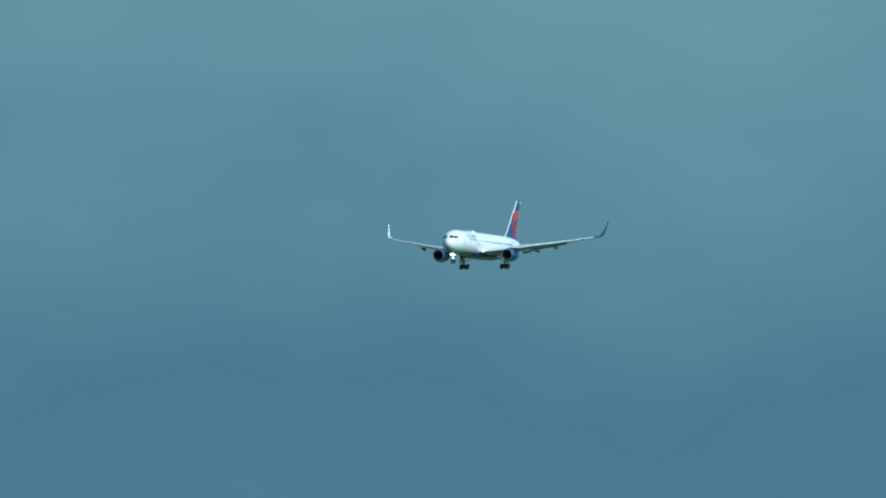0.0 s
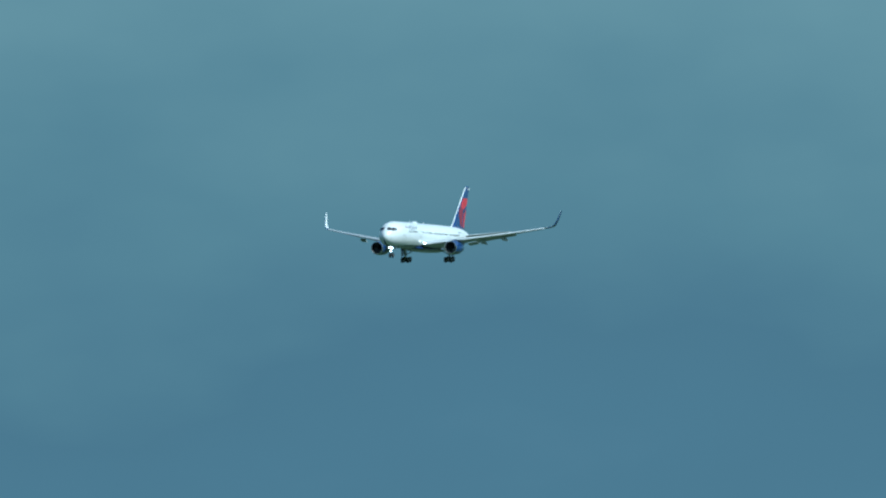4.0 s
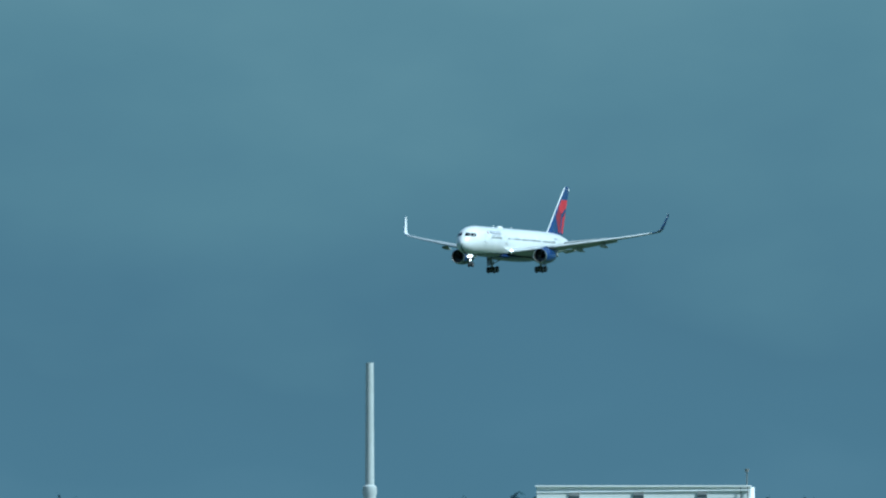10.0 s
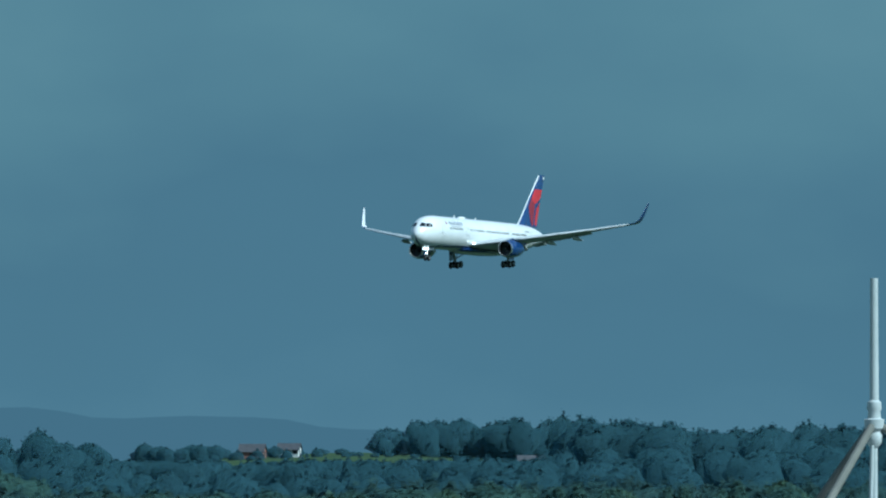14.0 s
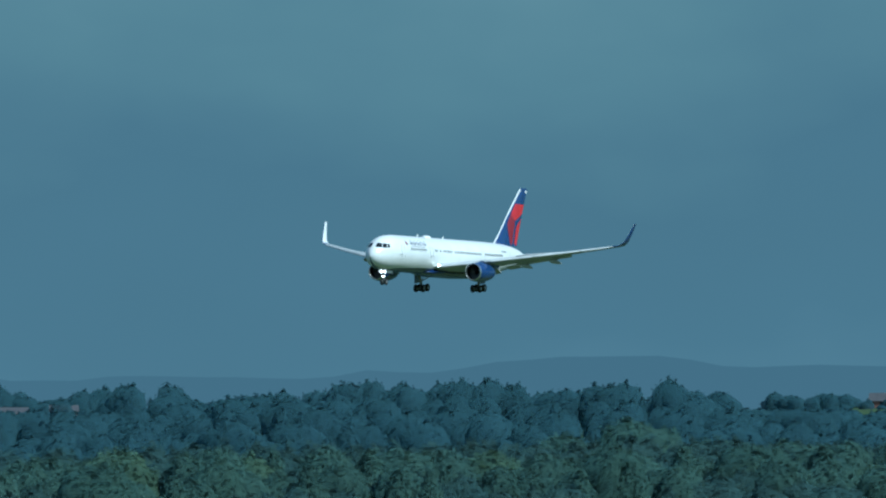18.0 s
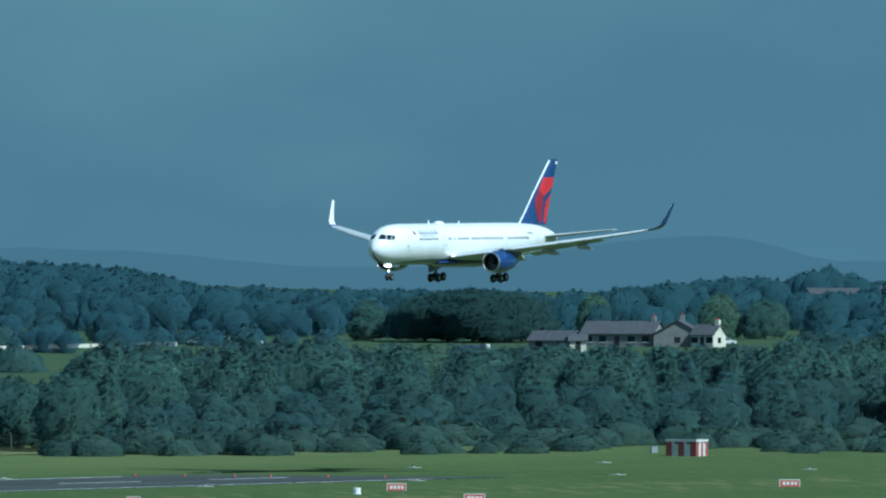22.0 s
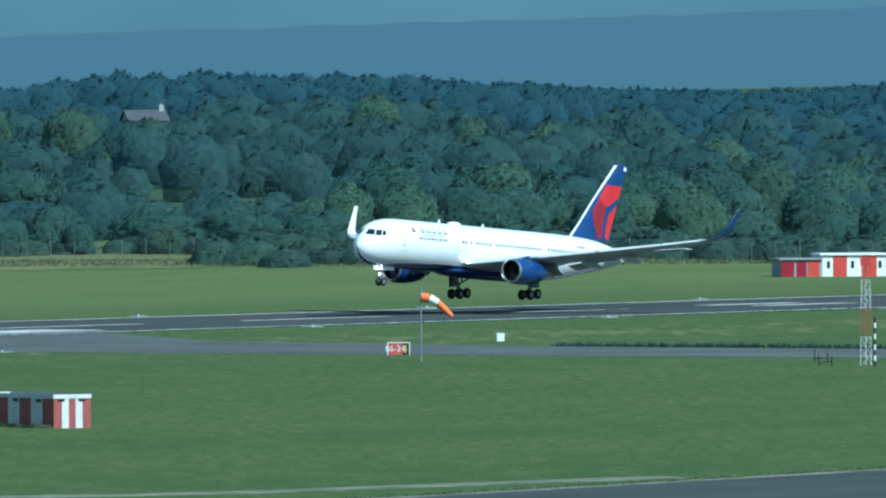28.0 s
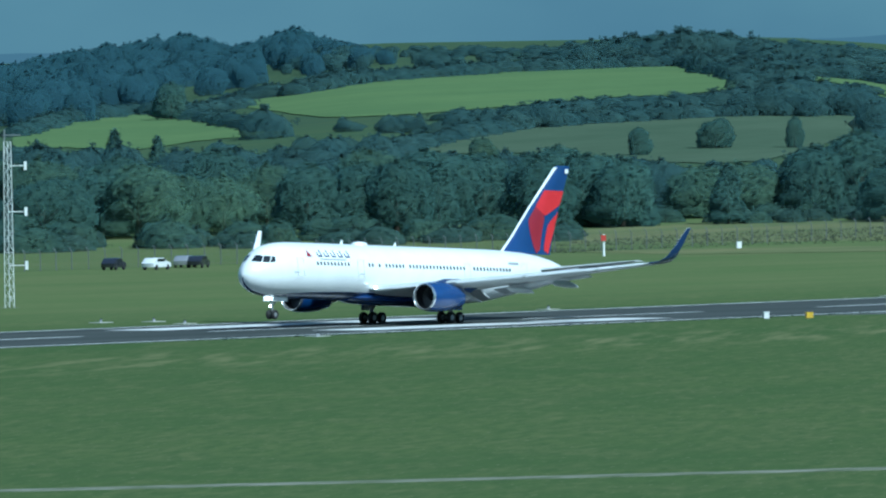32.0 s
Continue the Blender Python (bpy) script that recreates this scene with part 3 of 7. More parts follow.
def fus_shell(paint, top):
    """The part of the skin above (or below) the paint line, which lies at the angle paint(a) under the middle."""
    rings, n = [], 15
    a_list = sorted(set([f[0] for f in FUS] + [0.42 + 1.5 * 0.86, 0.42 + 2.5 * 0.86, 3.6, 4.9, 6.5, 8.7, 14, 22, 30, 35.5, 38.5, 41.5, 44.5, 47.2, 49.7]))
    for a in a_list:
        w, zt, zb = fus_at(a)
        c, h = (zt + zb) / 2, (zt - zb) / 2
        p = paint(a)
        lo, hi = (p, math.pi - p) if top else (math.pi - p, 2 * math.pi + p)
        rings.append([(MG - a, w * math.cos(lo + (hi - lo) * i / (2 * n)), c + h * math.sin(lo + (hi - lo) * i / (2 * n))) for i in range(2 * n + 1)])
    return Geo().loft(rings, closed=False, cap0=False, cap1=False)


def wheel(parent, x, y, z, r, w):
    ob = new("wheel", bpy.data.meshes.get("wheel_hub_%.2f" % r) or Geo().tube((0, -w * 0.42, 0), (0, w * 0.42, 0), r * 0.45, n=14).mesh("wheel_hub_%.2f" % r, M_STEEL))
    ob.parent, ob.location = parent, (x, y, z)
    key = "tyre_%.2f" % r
    me = bpy.data.meshes.get(key)
    if not me:
        prof = [(0.5, -0.40), (0.86, -0.5), (0.97, -0.36), (1.0, -0.12), (1.0, 0.12), (0.97, 0.36), (0.86, 0.5), (0.5, 0.40)]
        rings = [[(pr * r * math.cos(2 * math.pi * i / 24), py * w, pr * r * math.sin(2 * math.pi * i / 24)) for i in range(24)] for pr, py in prof]
        me = Geo().loft(rings, cap0=False, cap1=False).mesh(key, M_TYRE, True)
    part("tyre", me, M_TYRE, ob)
    return ob


def build_airliner():
    ob = thing("airliner", Matrix(), "white twin-engine passenger jet with navy belly and red-blue tail", "airliner")
    paint = lambda a: -float(np.interp(a, [0, 3.5, 6, 12, 30, 33, 36, 40, 53.7], [1.45, 1.30, 0.98, 0.80, 0.80, 0.92, 1.25, 1.51, 1.52]))
    part("fuselage", fus_shell(paint, True), M_WHITE, ob, "glossy white upper fuselage", True)
    part("belly", fus_shell(paint, False), M_NAVY, ob, "navy blue painted belly", True)
    part("nose_cap", Geo().add([(MG - 0.40, 0, 4.1)] + [(MG - 0.44, 0.10 * math.cos(i * math.pi / 8), 4.1 + 0.12 * math.sin(i * math.pi / 8)) for i in range(16)], [(0, i + 1, (i + 1) % 16 + 1) for i in range(16)]), M_WHITE, ob, "white radome tip", True)
    part("tail_exhaust", Geo().tube((MG - 53.5, 0, 5.33), (MG - 54.3, 0, 5.4), 0.42, 0.26, 14), M_STEEL, ob, "grey metal exhaust outlet")
    # wing-to-body fairing
    rings = []
    for a, w, zt, zb in ((16.5, 1.0, 2.6, 2.0), (18.5, 2.0, 2.85, 1.75), (21, 2.45, 3.0, 1.62), (28, 2.5, 3.0, 1.6), (32, 2.3, 2.8, 1.7), (35, 1.2, 2.5, 2.0)):
        rings.append([(MG - a, w * math.cos(i * math.pi / 10), (zt + zb) / 2 + (zt - zb) / 2 * math.sin(i * math.pi / 10)) for i in range(20)])
    part("belly_fairing", Geo().loft(rings), M_NAVY, ob, "navy wing-to-body fairing", True)

    # windows, doors, titles
    win = Geo()
    win.add([(0.13 * math.copysign(abs(math.cos(k * math.pi / 6)) ** 0.6, math.cos(k * math.pi / 6)), 0.02, 0.19 * math.copysign(abs(math.sin(k * math.pi / 6)) ** 0.6, math.sin(k * math.pi / 6))) for k in range(12)], [tuple(range(12))])
    win_me = win.mesh("cabin_window", M_GLASS)

    def skin(name, me, material, a, z, side, label="", out=0.006):
        w, lean = fus_side(a, z, out)
        p = part(name, me, material, ob, label)
        p.matrix_basis = Matrix.Translation((MG - a, side * w, z)) @ Matrix.Rotation(0 if side > 0 else math.pi, 4, 'Z') @ Matrix.Rotation(radians(lean), 4, 'X')
        return p

    def panel(w, h, name, material):
        return Geo().box(-w / 2, -0.02, -h / 2, w / 2, 0.012, h / 2).mesh(name, material)

    def frame_mesh(w, h, t, name):
        g = Geo()
        for x0, z0, x1, z1 in ((-w / 2, -h / 2, -w / 2 + t, h / 2), (w / 2 - t, -h / 2, w / 2, h / 2), (-w / 2 + t, h / 2 - t, w / 2 - t, h / 2), (-w / 2 + t, -h / 2, w / 2 - t, -h / 2 + t)):
            g.box(x0, -0.02, z0, x1, 0.008, z1)
        return g.mesh(name, M_SEAM)

    def skin_patch(name, quad, side, label, out=1.012):
        """A pane that follows the nose: quad of (metres behind the nose, height)."""
        n, v = 6, []
        (a0, p0), (a1, p1), (a2, p2), (a3, p3) = quad
        for i in range(n + 1):
            for k in range(n + 1):
                f, g = i / n, k / n
                a = (a0 * (1 - f) + a1 * f) * (1 - g) + (a3 * (1 - f) + a2 * f) * g
                w, zt, zb = fus_at(a)
                z = (p0 * (1 - f) + p1 * f) * (1 - g) + (p3 * (1 - f) + p2 * f) * g
                p = math.asin(max(-1.0, min(0.9995, (z - (zt + zb) / 2) / ((zt - zb) / 2))))
                v.append((MG - a + 0.03, side * w * math.cos(p) * out, (zt + zb) / 2 + (zt - zb) / 2 * math.sin(p) * out))
        f = [(i * (n + 1) + k, i * (n + 1) + k + 1, (i + 1) * (n + 1) + k + 1, (i + 1) * (n + 1) + k) for i in range(n) for k in range(n)]
        part(name, Geo().add(v, f), M_GLASS, ob, label, True)

    seam_me, sill_me = frame_mesh(1.0, 1.8, 0.014, "door_seam"), panel(0.8, 0.07, "sill_mark", M_GREY)
    block_me = Geo().box(-0.36, 0, -0.40, -0.22, 0.012, 0.40).box(-0.22, 0, -0.40, 0.20, 0.012, -0.27).box(0.20, 0, -0.40, 0.34, 0.012, 0.12).mesh("title_block", M_NAVY)
    for side in (1, -1):
        a = 9.3
        while a < 41.5:
            if a < 14.5 or 17.6 < a < 18.4 or 19.2 < a < 19.7 or 20.2 < a < 23.3 or (24 < a and not 33.6 < a < 34.6):
                skin("cabin_window", win_me, M_GLASS, a, 5.45, side)
            a += 0.56
        for a in (6.6, 16.3, 33.9, 43.9):
            skin("door_seam", seam_me, M_GREY, a, 5.05 + (0.25 if a > 40 else 0), side, "thin grey door seam")
        for a in (6.1, 16.5):
            skin("sill_mark", sill_me, M_GREY, a, 4.55, side, "small grey sill mark")
        # title as five plain blocks with a red wedge and a thin bar below
        for k in range(5):
            skin("title_block", block_me, M_NAVY, 10.0 + k * 1.12, 6.42, side, "navy painted title block")
        tri = Geo().add([(-0.4, 0, -0.42), (0.4, 0, -0.42), (0, 0, 0.42)], [(0, 1, 2)])
        skin("title_emblem", tri.mesh("title_emblem", M_DRED), M_DRED, 8.3, 6.42, side, "small dark red painted wedge", 0.012)
        skin("title_bar", panel(4.2, 0.13, "title_bar", M_GREY), M_GREY, 12.0, 5.86, side, "thin grey painted bar")
        skin("registration_bar", panel(2.0, 0.26, "registration_bar", M_GREY), M_GREY, 42.0, 6.1, side, "dark painted bar")
        # flight deck windows
        for quad in (((1.40, 5.50), (1.95, 5.40), (2.44, 6.00), (2.16, 6.10)), ((2.04, 5.40), (2.64, 5.38), (3.06, 6.00), (2.53, 6.02)), ((2.74, 5.38), (3.32, 5.48), (3.50, 5.94), (3.16, 6.00))):
            skin_patch("cockpit_window", quad, side, "dark cockpit window pane")

    # wings
    for side in (1, -1):
        sections = [(18.2, 2.0, 3.15, 12.6, 0.095, 2.5), (19.6, 4.0, 3.42, 11.2, 0.095, 2.2), (22.4, 8.0, 4.02, 8.4, 0.10, 1.5), (26.8, 14.0, 4.98, 6.1, 0.105, 0.5), (31.0, 19.6, 5.95, 4.1, 0.10, -0.5), (34.1, 23.6, 6.72, 2.7, 0.10, -1)]
        rings = [wing_ring(a, side * y, z, c, t, tilt) for a, y, z, c, t, tilt in sections]
        wing = part("wing", Geo().loft(rings), M_GREYWING, ob, "pale grey swept wing", True)
        WINGS.append((wing, side))
        tip = [(34.1, 23.6, 6.72, 2.7, 0.10, -1, 0), (34.85, 24.3, 6.95, 2.0, 0.09, 0, 30), (35.5, 24.75, 7.45, 1.6, 0.085, 0, 55), (36.4, 25.05, 8.5, 1.2, 0.08, 0, 70), (37.75, 25.42, 10.25, 0.65, 0.08, 0, 74)]
        part("winglet", Geo().loft([wing_ring(a, side * y, z, c, t, tl, cant * side) for a, y, z, c, t, tl, cant in tip]), M_NAVY, wing, "navy upswept winglet", True)
        inner = Geo().loft([wing_ring(a + 0.06 * c, side * (y - 0.05 * math.sin(radians(cant))), z + 0.05 * math.cos(radians(cant)), 0.88 * c, t * 0.8, tl, cant * side) for a, y, z, c, t, tl, cant in tip[1:]])
        part("winglet_inner_skin", inner, M_WHITE, wing, "white inner face of the winglet", True)
        # leading-edge slats, drooped
        for (i, j) in ((0.3, 1.75), (2.15, 3.0), (3.05, 4.0), (4.05, 4.9)):
            def at(f):
                k = min(int(f), 4)
                s0, s1 = sections[k], sections[k + 1]
                return [s0[q] + (s1[q] - s0[q]) * (f - k) for q in range(6)]
            rr = []
            for f in (i, (i + j) / 2, j):
                a, y, z, c, t, tl = at(f)
                prof = [(-0.022, -0.040), (-0.032, -0.020), (-0.018, 0.006), (0.025, 0.038), (0.085, 0.060), (0.085, 0.05), (0.02, 0.020), (-0.01, -0.014)]
                k = 1.6 + 0.30 * c
                rr.append([(MG - a - u * k, side * y, z + w * k) for u, w in prof])
            part("slat", Geo().loft(rr), M_SLAT, wing, "grey extended leading-edge slat", True)
        # trailing-edge flaps, extended
        for (y0, a0, z0, c0, y1, a1, z1, c1, nm) in ((2.9, 30.2, 2.95, 2.0, 6.6, 30.3, 3.48, 1.9, "inboard_flap"), (9.6, 30.6, 4.06, 1.35, 17.3, 32.9, 5.42, 1.0, "outboard_flap")):
            dip = 28 if nm == "inboard_flap" else 15
            r0 = wing_ring(a0, side * y0, z0, c0, 0.12, dip)
            r1 = wing_ring(a1, side * y1, z1, c1, 0.12, dip)
            part(nm, Geo().loft([r0, r1]), M_GREYWING, wing, "extended trailing-edge flap", True)
        r0, r1 = wing_ring(31.3, side * 7.5, 3.6, 1.9, 0.12, 14), wing_ring(31.4, side * 9.5, 3.95, 1.8, 0.12, 14)
        part("inboard_aileron", Geo().loft([r0, r1]), M_GREYWING, wing, "drooped inboard aileron", True)
        # spoilers, flat on the wing until touchdown
        for y0, y1, a0, a1, z0, z1 in ((3.2, 5.0, 28.1, 28.2, 3.28, 3.52), (5.1, 7.0, 28.2, 28.3, 3.53, 3.80), (9.9, 12.2, 29.2, 29.9, 4.36, 4.72), (12.3, 14.6, 29.9, 30.6, 4.73, 5.10), (14.7, 17.0, 30.6, 31.3, 5.11, 5.48)):
            hinge = Vector((MG - a0, side * y0, z0 + 0.22))
            along = Vector((MG - a1, side * y1, z1 + 0.22)) - hinge
            yw = along.length
            g = Geo().add([(0, 0, 0), (0, yw, 0), (-1.35, yw, 0), (-1.45, 0, 0), (0, 0, 0.05), (0, yw, 0.05), (-1.35, yw, 0.02), (-1.45, 0, 0.02)], [(0, 1, 2, 3), (4, 7, 6, 5), (0, 4, 5, 1), (1, 5, 6, 2), (2, 6, 7, 3), (3, 7, 4, 0)])
            sp = part("spoiler", g, M_GREYWING, wing, "hinged spoiler panel")
            if side < 0:
                for vtx in sp.data.vertices:
                    vtx.co.y = -vtx.co.y
                sp.data.flip_normals()
            yv = along.normalized() * side
            xv = Vector((1, 0, 0)) - yv * yv.x
            xv.normalize()
            base = Matrix((xv, yv, xv.cross(yv))).transposed().to_4x4()
            base.translation = hinge
            SPOILERS.append((sp, base))
        # flap track fairings
        for y, a0, z in ((5.4, 27.6, 2.62), (11.4, 27.9, 3.72), (15.2, 29.9, 4.45)):
            rings = [[(MG - a0 - u, side * y + r * math.cos(i * math.pi / 5), z - dz + r * 1.25 * math.sin(i * math.pi / 5)) for i in range(10)] for u, r, dz in ((0, 0.03, 0), (0.8, 0.22, 0.02), (2.4, 0.30, 0.05), (3.6, 0.20, 0.16), (4.6, 0.04, 0.32))]
            part("flap_track_fairing", Geo().loft(rings), M_GREYWING, wing, "grey canoe fairing", True)
        lamp = part("landing_light", Geo().tube((MG - 18.35, side * 2.75, 3.3), (MG - 18.25, side * 2.75, 3.3), 0.13, n=12), M_LAMP, wing, "lit wing-root landing light")
        # tailplane
        part("tailplane", Geo().loft([wing_ring(46.4, side * 0.6, 5.45, 6.2, 0.09, 0), wing_ring(49.0, side * 4.5, 5.95, 4.2, 0.09, 0), wing_ring(52.2, side * 9.3, 6.55, 1.9, 0.08, 0)]), M_GREYWING, ob, "pale grey tailplane", True)

    # engines
    for side in (1, -1):
        ey, ez = side * 7.9, 2.42
        eng = part("engine", Geo().loft([[(MG - a, ey + r * math.cos(i * math.pi / 16), ez + dz + r * math.sin(i * math.pi / 16)) for i in range(32)] for a, r, dz in
                   ((19.35, 1.30, 0), (19.9, 1.40, 0), (20.8, 1.44, 0), (22.0, 1.42, 0.02), (23.4, 1.30, 0.05), (24.6, 1.08, 0.1), (24.6, 0.98, 0.1), (22.5, 1.0, 0.05))], cap0=False, cap1=False), M_BLUE, ob, "royal blue engine nacelle", True)
        lip = [(19.40, 1.10), (19.20, 1.14), (19.10, 1.20), (19.12, 1.27), (19.35, 1.31)]
        part("inlet_lip", Geo().loft([[(MG - a, ey + r * math.cos(i * math.pi / 16), ez + r * math.sin(i * math.pi / 16)) for i in range(32)] for a, r in lip], cap0=False, cap1=False), M_SILVER, eng, "polished metal inlet lip", True)
        part("inlet_duct", Geo().loft([[(MG - a, ey + r * math.cos(i * math.pi / 16), ez + r * math.sin(i * math.pi / 16)) for i in range(32)] for a, r in ((19.40, 1.10), (20.2, 1.16), (20.7, 1.18))], cap0=False, cap1=True), M_DARK, eng, "dark inlet duct", True)
        fan = Geo()
        for k in range(22):
            th = 2 * math.pi * k / 22
            fan.add([(MG - 20.4 + dx, ey + r * math.cos(th + o2), ez + r * math.sin(th + o2)) for r, dx, o2 in ((0.35, 0.0, 0), (1.12, 0.0, 0.0), (1.12, -0.2, 0.22), (0.35, -0.2, 0.22))], [(0, 1, 2, 3)])
        part("fan", fan, M_STEEL, eng, "grey fan blades")
        part("spinner", Geo().tube((MG - 20.45, ey, ez), (MG - 19.75, ey, ez), 0.36, 0.03, 16), M_DARK, eng, "", True)
        part("core_exhaust", Geo().loft([[(MG - a, ey + r * math.cos(i * math.pi / 10), ez + 0.12 + r * math.sin(i * math.pi / 10)) for i in range(20)] for a, r in ((23.6, 0.85), (25.0, 0.72), (26.3, 0.46), (27.0, 0.12))]), M_STEEL, eng, "bare metal exhaust cone", True)
        part("pylon", Geo().add([(MG - a, ey + y, z) for a, z in ((20.6, 3.8), (22.6, 3.75), (26.5, 2.9), (28.0, 3.5), (26.0, 4.25), (22.6, 4.2)) for y in (-0.2, 0.2)],
             [(0, 2, 4, 6, 8, 10), (11, 9, 7, 5, 3, 1)] + [(2 * i, 2 * i + 1, (2 * i + 3) % 12, (2 * i + 2) % 12) for i in range(6)]), M_NAVY, eng, "navy engine pylon")

    # fin, rudder, emblem
    def fin_ring(a, z, c, t=0.09):
        return [(MG - a - u * c, w * c, z) for u, w in naca(t=t)]
    fin_sec = [(42.7, 7.15, 8.5), (44.4, 8.6, 7.1), (47.6, 11.8, 5.05), (51.8, 15.75, 2.55), (52.2, 15.92, 2.1)]
    fin = part("fin", Geo().loft([fin_ring(*s) for s in fin_sec]), M_BLUE, ob, "blue tail fin", True)
    part("fin_edge", Geo().loft([fin_ring(a - 0.10, z, 1.05 if i else 1.5, 0.20) for i, (a, z, c) in enumerate(fin_sec[:4])]), M_WHITE, fin, "white painted fin leading edge", True)

    def fin_skin(z, u, side):
        """A point on the fin's skin at height z, u of its chord behind the leading edge."""
        a, c = (float(np.interp(z, [s[1] for s in fin_sec], [s[i] for s in fin_sec])) for i in (0, 2))
        t = 5 * 0.09 * (0.2969 * math.sqrt(u) - 0.126 * u - 0.3516 * u * u + 0.2843 * u ** 3 - 0.1036 * u ** 4)
        return MG - a - u * c, side * (t * c + 0.025), z

    for side in (1, -1):
        for nm, m, quad in (("fin_emblem", M_RED, ((13.45, 0.14), (13.45, 1.0), (12.1, 1.0), (10.95, 0.58), (11.85, 0.14))),
                            ("fin_emblem_shade", M_DRED, ((11.84, 0.15), (10.94, 0.58), (7.3, 0.76), (7.25, 0.68), (10.5, 0.14))),
                            ("fin_emblem_tip", M_RED, ((11.4, 1.0), (10.2, 0.76), (7.3, 0.84), (7.25, 0.95), (9.6, 1.0)))):
            # fine strips that follow the curved skin
            zs = [q[0] for q in quad]
            z0, z1 = min(zs), max(zs)
            rows = []
            for k in range(13):
                z = z0 + (z1 - z0) * (k + 0.001) / 12.002
                xs = []
                for (za, ua), (zb, ub) in zip(quad, quad[1:] + quad[:1]):
                    if min(za, zb) <= z <= max(za, zb) and za != zb:
                        xs.append(ua + (ub - ua) * (z - za) / (zb - za))
                rows.append((z, min(xs), max(xs)))
            v = [fin_skin(z, min(u0 + (u1 - u0) * j / 6, 0.995), side) for z, u0, u1 in rows for j in range(7)]
            f = [(k * 7 + j, k * 7 + j + 1, k * 7 + 8 + j, k * 7 + 7 + j) for k in range(12) for j in range(6)]
            part(nm, Geo().add(v, f), m, fin, "plain painted tail shape", True)
        part("tail_mark", Geo().box(MG - 53.9, side * 0.17 - 0.02, 15.2, MG - 53.4, side * 0.17 + 0.02, 15.6), M_WHITE, fin, "small white square")

    # antennas and dome on the roof
    part("satellite_dome", Geo().loft([
         [(MG - 19.4 + 1.1 * s * math.cos(i * math.pi / 8), 0.6 * s * math.sin(i * math.pi / 8), 7.38 + z) for i in range(16)] for s, z in ((1, 0), (0.97, 0.16), (0.8, 0.28), (0.45, 0.35), (0.05, 0.37))]), M_WHITE, ob, "white rounded antenna dome", True)
    for a, z, h in ((16.2, 7.44, 0.42), (25.0, 7.44, 0.35)):
        part("antenna", Geo().add([(MG - a, -0.03, z), (MG - a - 0.45, -0.03, z), (MG - a - 0.4, -0.01, z + h), (MG - a - 0.2, -0.01, z + h), (MG - a, 0.03, z), (MG - a - 0.45, 0.03, z), (MG - a - 0.4, 0.01, z + h), (MG - a - 0.2, 0.01, z + h)], [(0, 1, 2, 3), (7, 6, 5, 4), (0, 3, 7, 4), (1, 5, 6, 2), (3, 2, 6, 7)]), M_WHITE, ob, "white blade antenna")

    # landing gear
    ng = part("nose_gear", Geo().tube((MG - 5.3, 0, 0.5), (MG - 5.15, 0, 2.5), 0.11, 0.14, 12).tube((MG - 5.3, -0.42, 0.48), (MG - 5.3, 0.42, 0.48), 0.07, n=8).tube((MG - 5.22, 0, 1.2), (MG - 6.6, 0, 2.4), 0.06, n=8), M_STEEL, ob, "grey nose gear leg")
    for s in (1, -1):
        wheel(ng, MG - 5.3, s * 0.31, 0.47, 0.47, 0.32)
        part("gear_door", Geo().box(MG - 7.0, s * 0.55 - 0.02, 1.75, MG - 4.6, s * 0.55 + 0.02, 2.5), M_WHITE, ng, "white gear door")
        part("taxi_light", Geo().tube((MG - 5.05, s * 0.26, 1.95), (MG - 4.92, s * 0.26, 1.95), 0.10, n=12), M_LAMP, ng, "lit nose gear light")
    part("taxi_light", Geo().tube((MG - 5.05, 0, 1.28), (MG - 4.95, 0, 1.28), 0.09, n=12), M_LAMP, ng, "lit nose gear light")
    for s in (1, -1):
        y = s * 4.65
        g = part("main_gear", Geo().tube((MG - 28.1, y, 0.65), (MG - 27.75, s * 4.95, 3.85), 0.17, 0.22, 12).tube((MG - 27.35, y, 0.58), (MG - 28.85, y, 0.58), 0.12, n=8)
                 .tube((MG - 28.05, y, 1.6), (MG - 28.0, s * 2.6, 2.6), 0.09, n=8).tube((MG - 28.05, y, 1.2), (MG - 29.6, s * 4.7, 3.2), 0.07, n=8), M_STEEL, ob, "grey main gear leg with four-wheel bogie")
        for dx in (-0.71, 0.71):
            g2 = part("axle", Geo().tube((MG - 28.1 + dx, y - 0.6, 0.58), (MG - 28.1 + dx, y + 0.6, 0.58), 0.08, n=8), M_STEEL, g)
            for dy in (-0.57, 0.57):
                wheel(g, MG - 28.1 + dx, y + dy, 0.58, 0.58, 0.44)
        GEARS.append(g)
        part("gear_door", Geo().box(MG - 29.0, s * 5.35 - 0.03, 1.3, MG - 27.2, s * 5.35 + 0.03, 3.6), M_NAVY, g, "navy gear leg door")
    return ob


SPOILERS, GEARS, WINGS = [], [], []
airliner = build_airliner()

# ---- trees ----
rng = np.random.default_rng(7)


def array_mesh(name, v, f, material, nrm=None):
    me = bpy.data.meshes.new(name)
    me.vertices.add(len(v))
    me.vertices.foreach_set("co", np.ascontiguousarray(v, dtype=np.float32).ravel())
    me.loops.add(len(f) * 3)
    me.loops.foreach_set("vertex_index", np.ascontiguousarray(f, dtype=np.int32).ravel())
    me.polygons.add(len(f))
    me.polygons.foreach_set("loop_start", np.arange(0, len(f) * 3, 3, dtype=np.int32))
    me.polygons.foreach_set("use_smooth", [True] * len(f))
    me.materials.append(material)
    me.update(calc_edges=True)
    if nrm is not None:
        me.normals_split_custom_set_from_vertices(nrm)
    return me


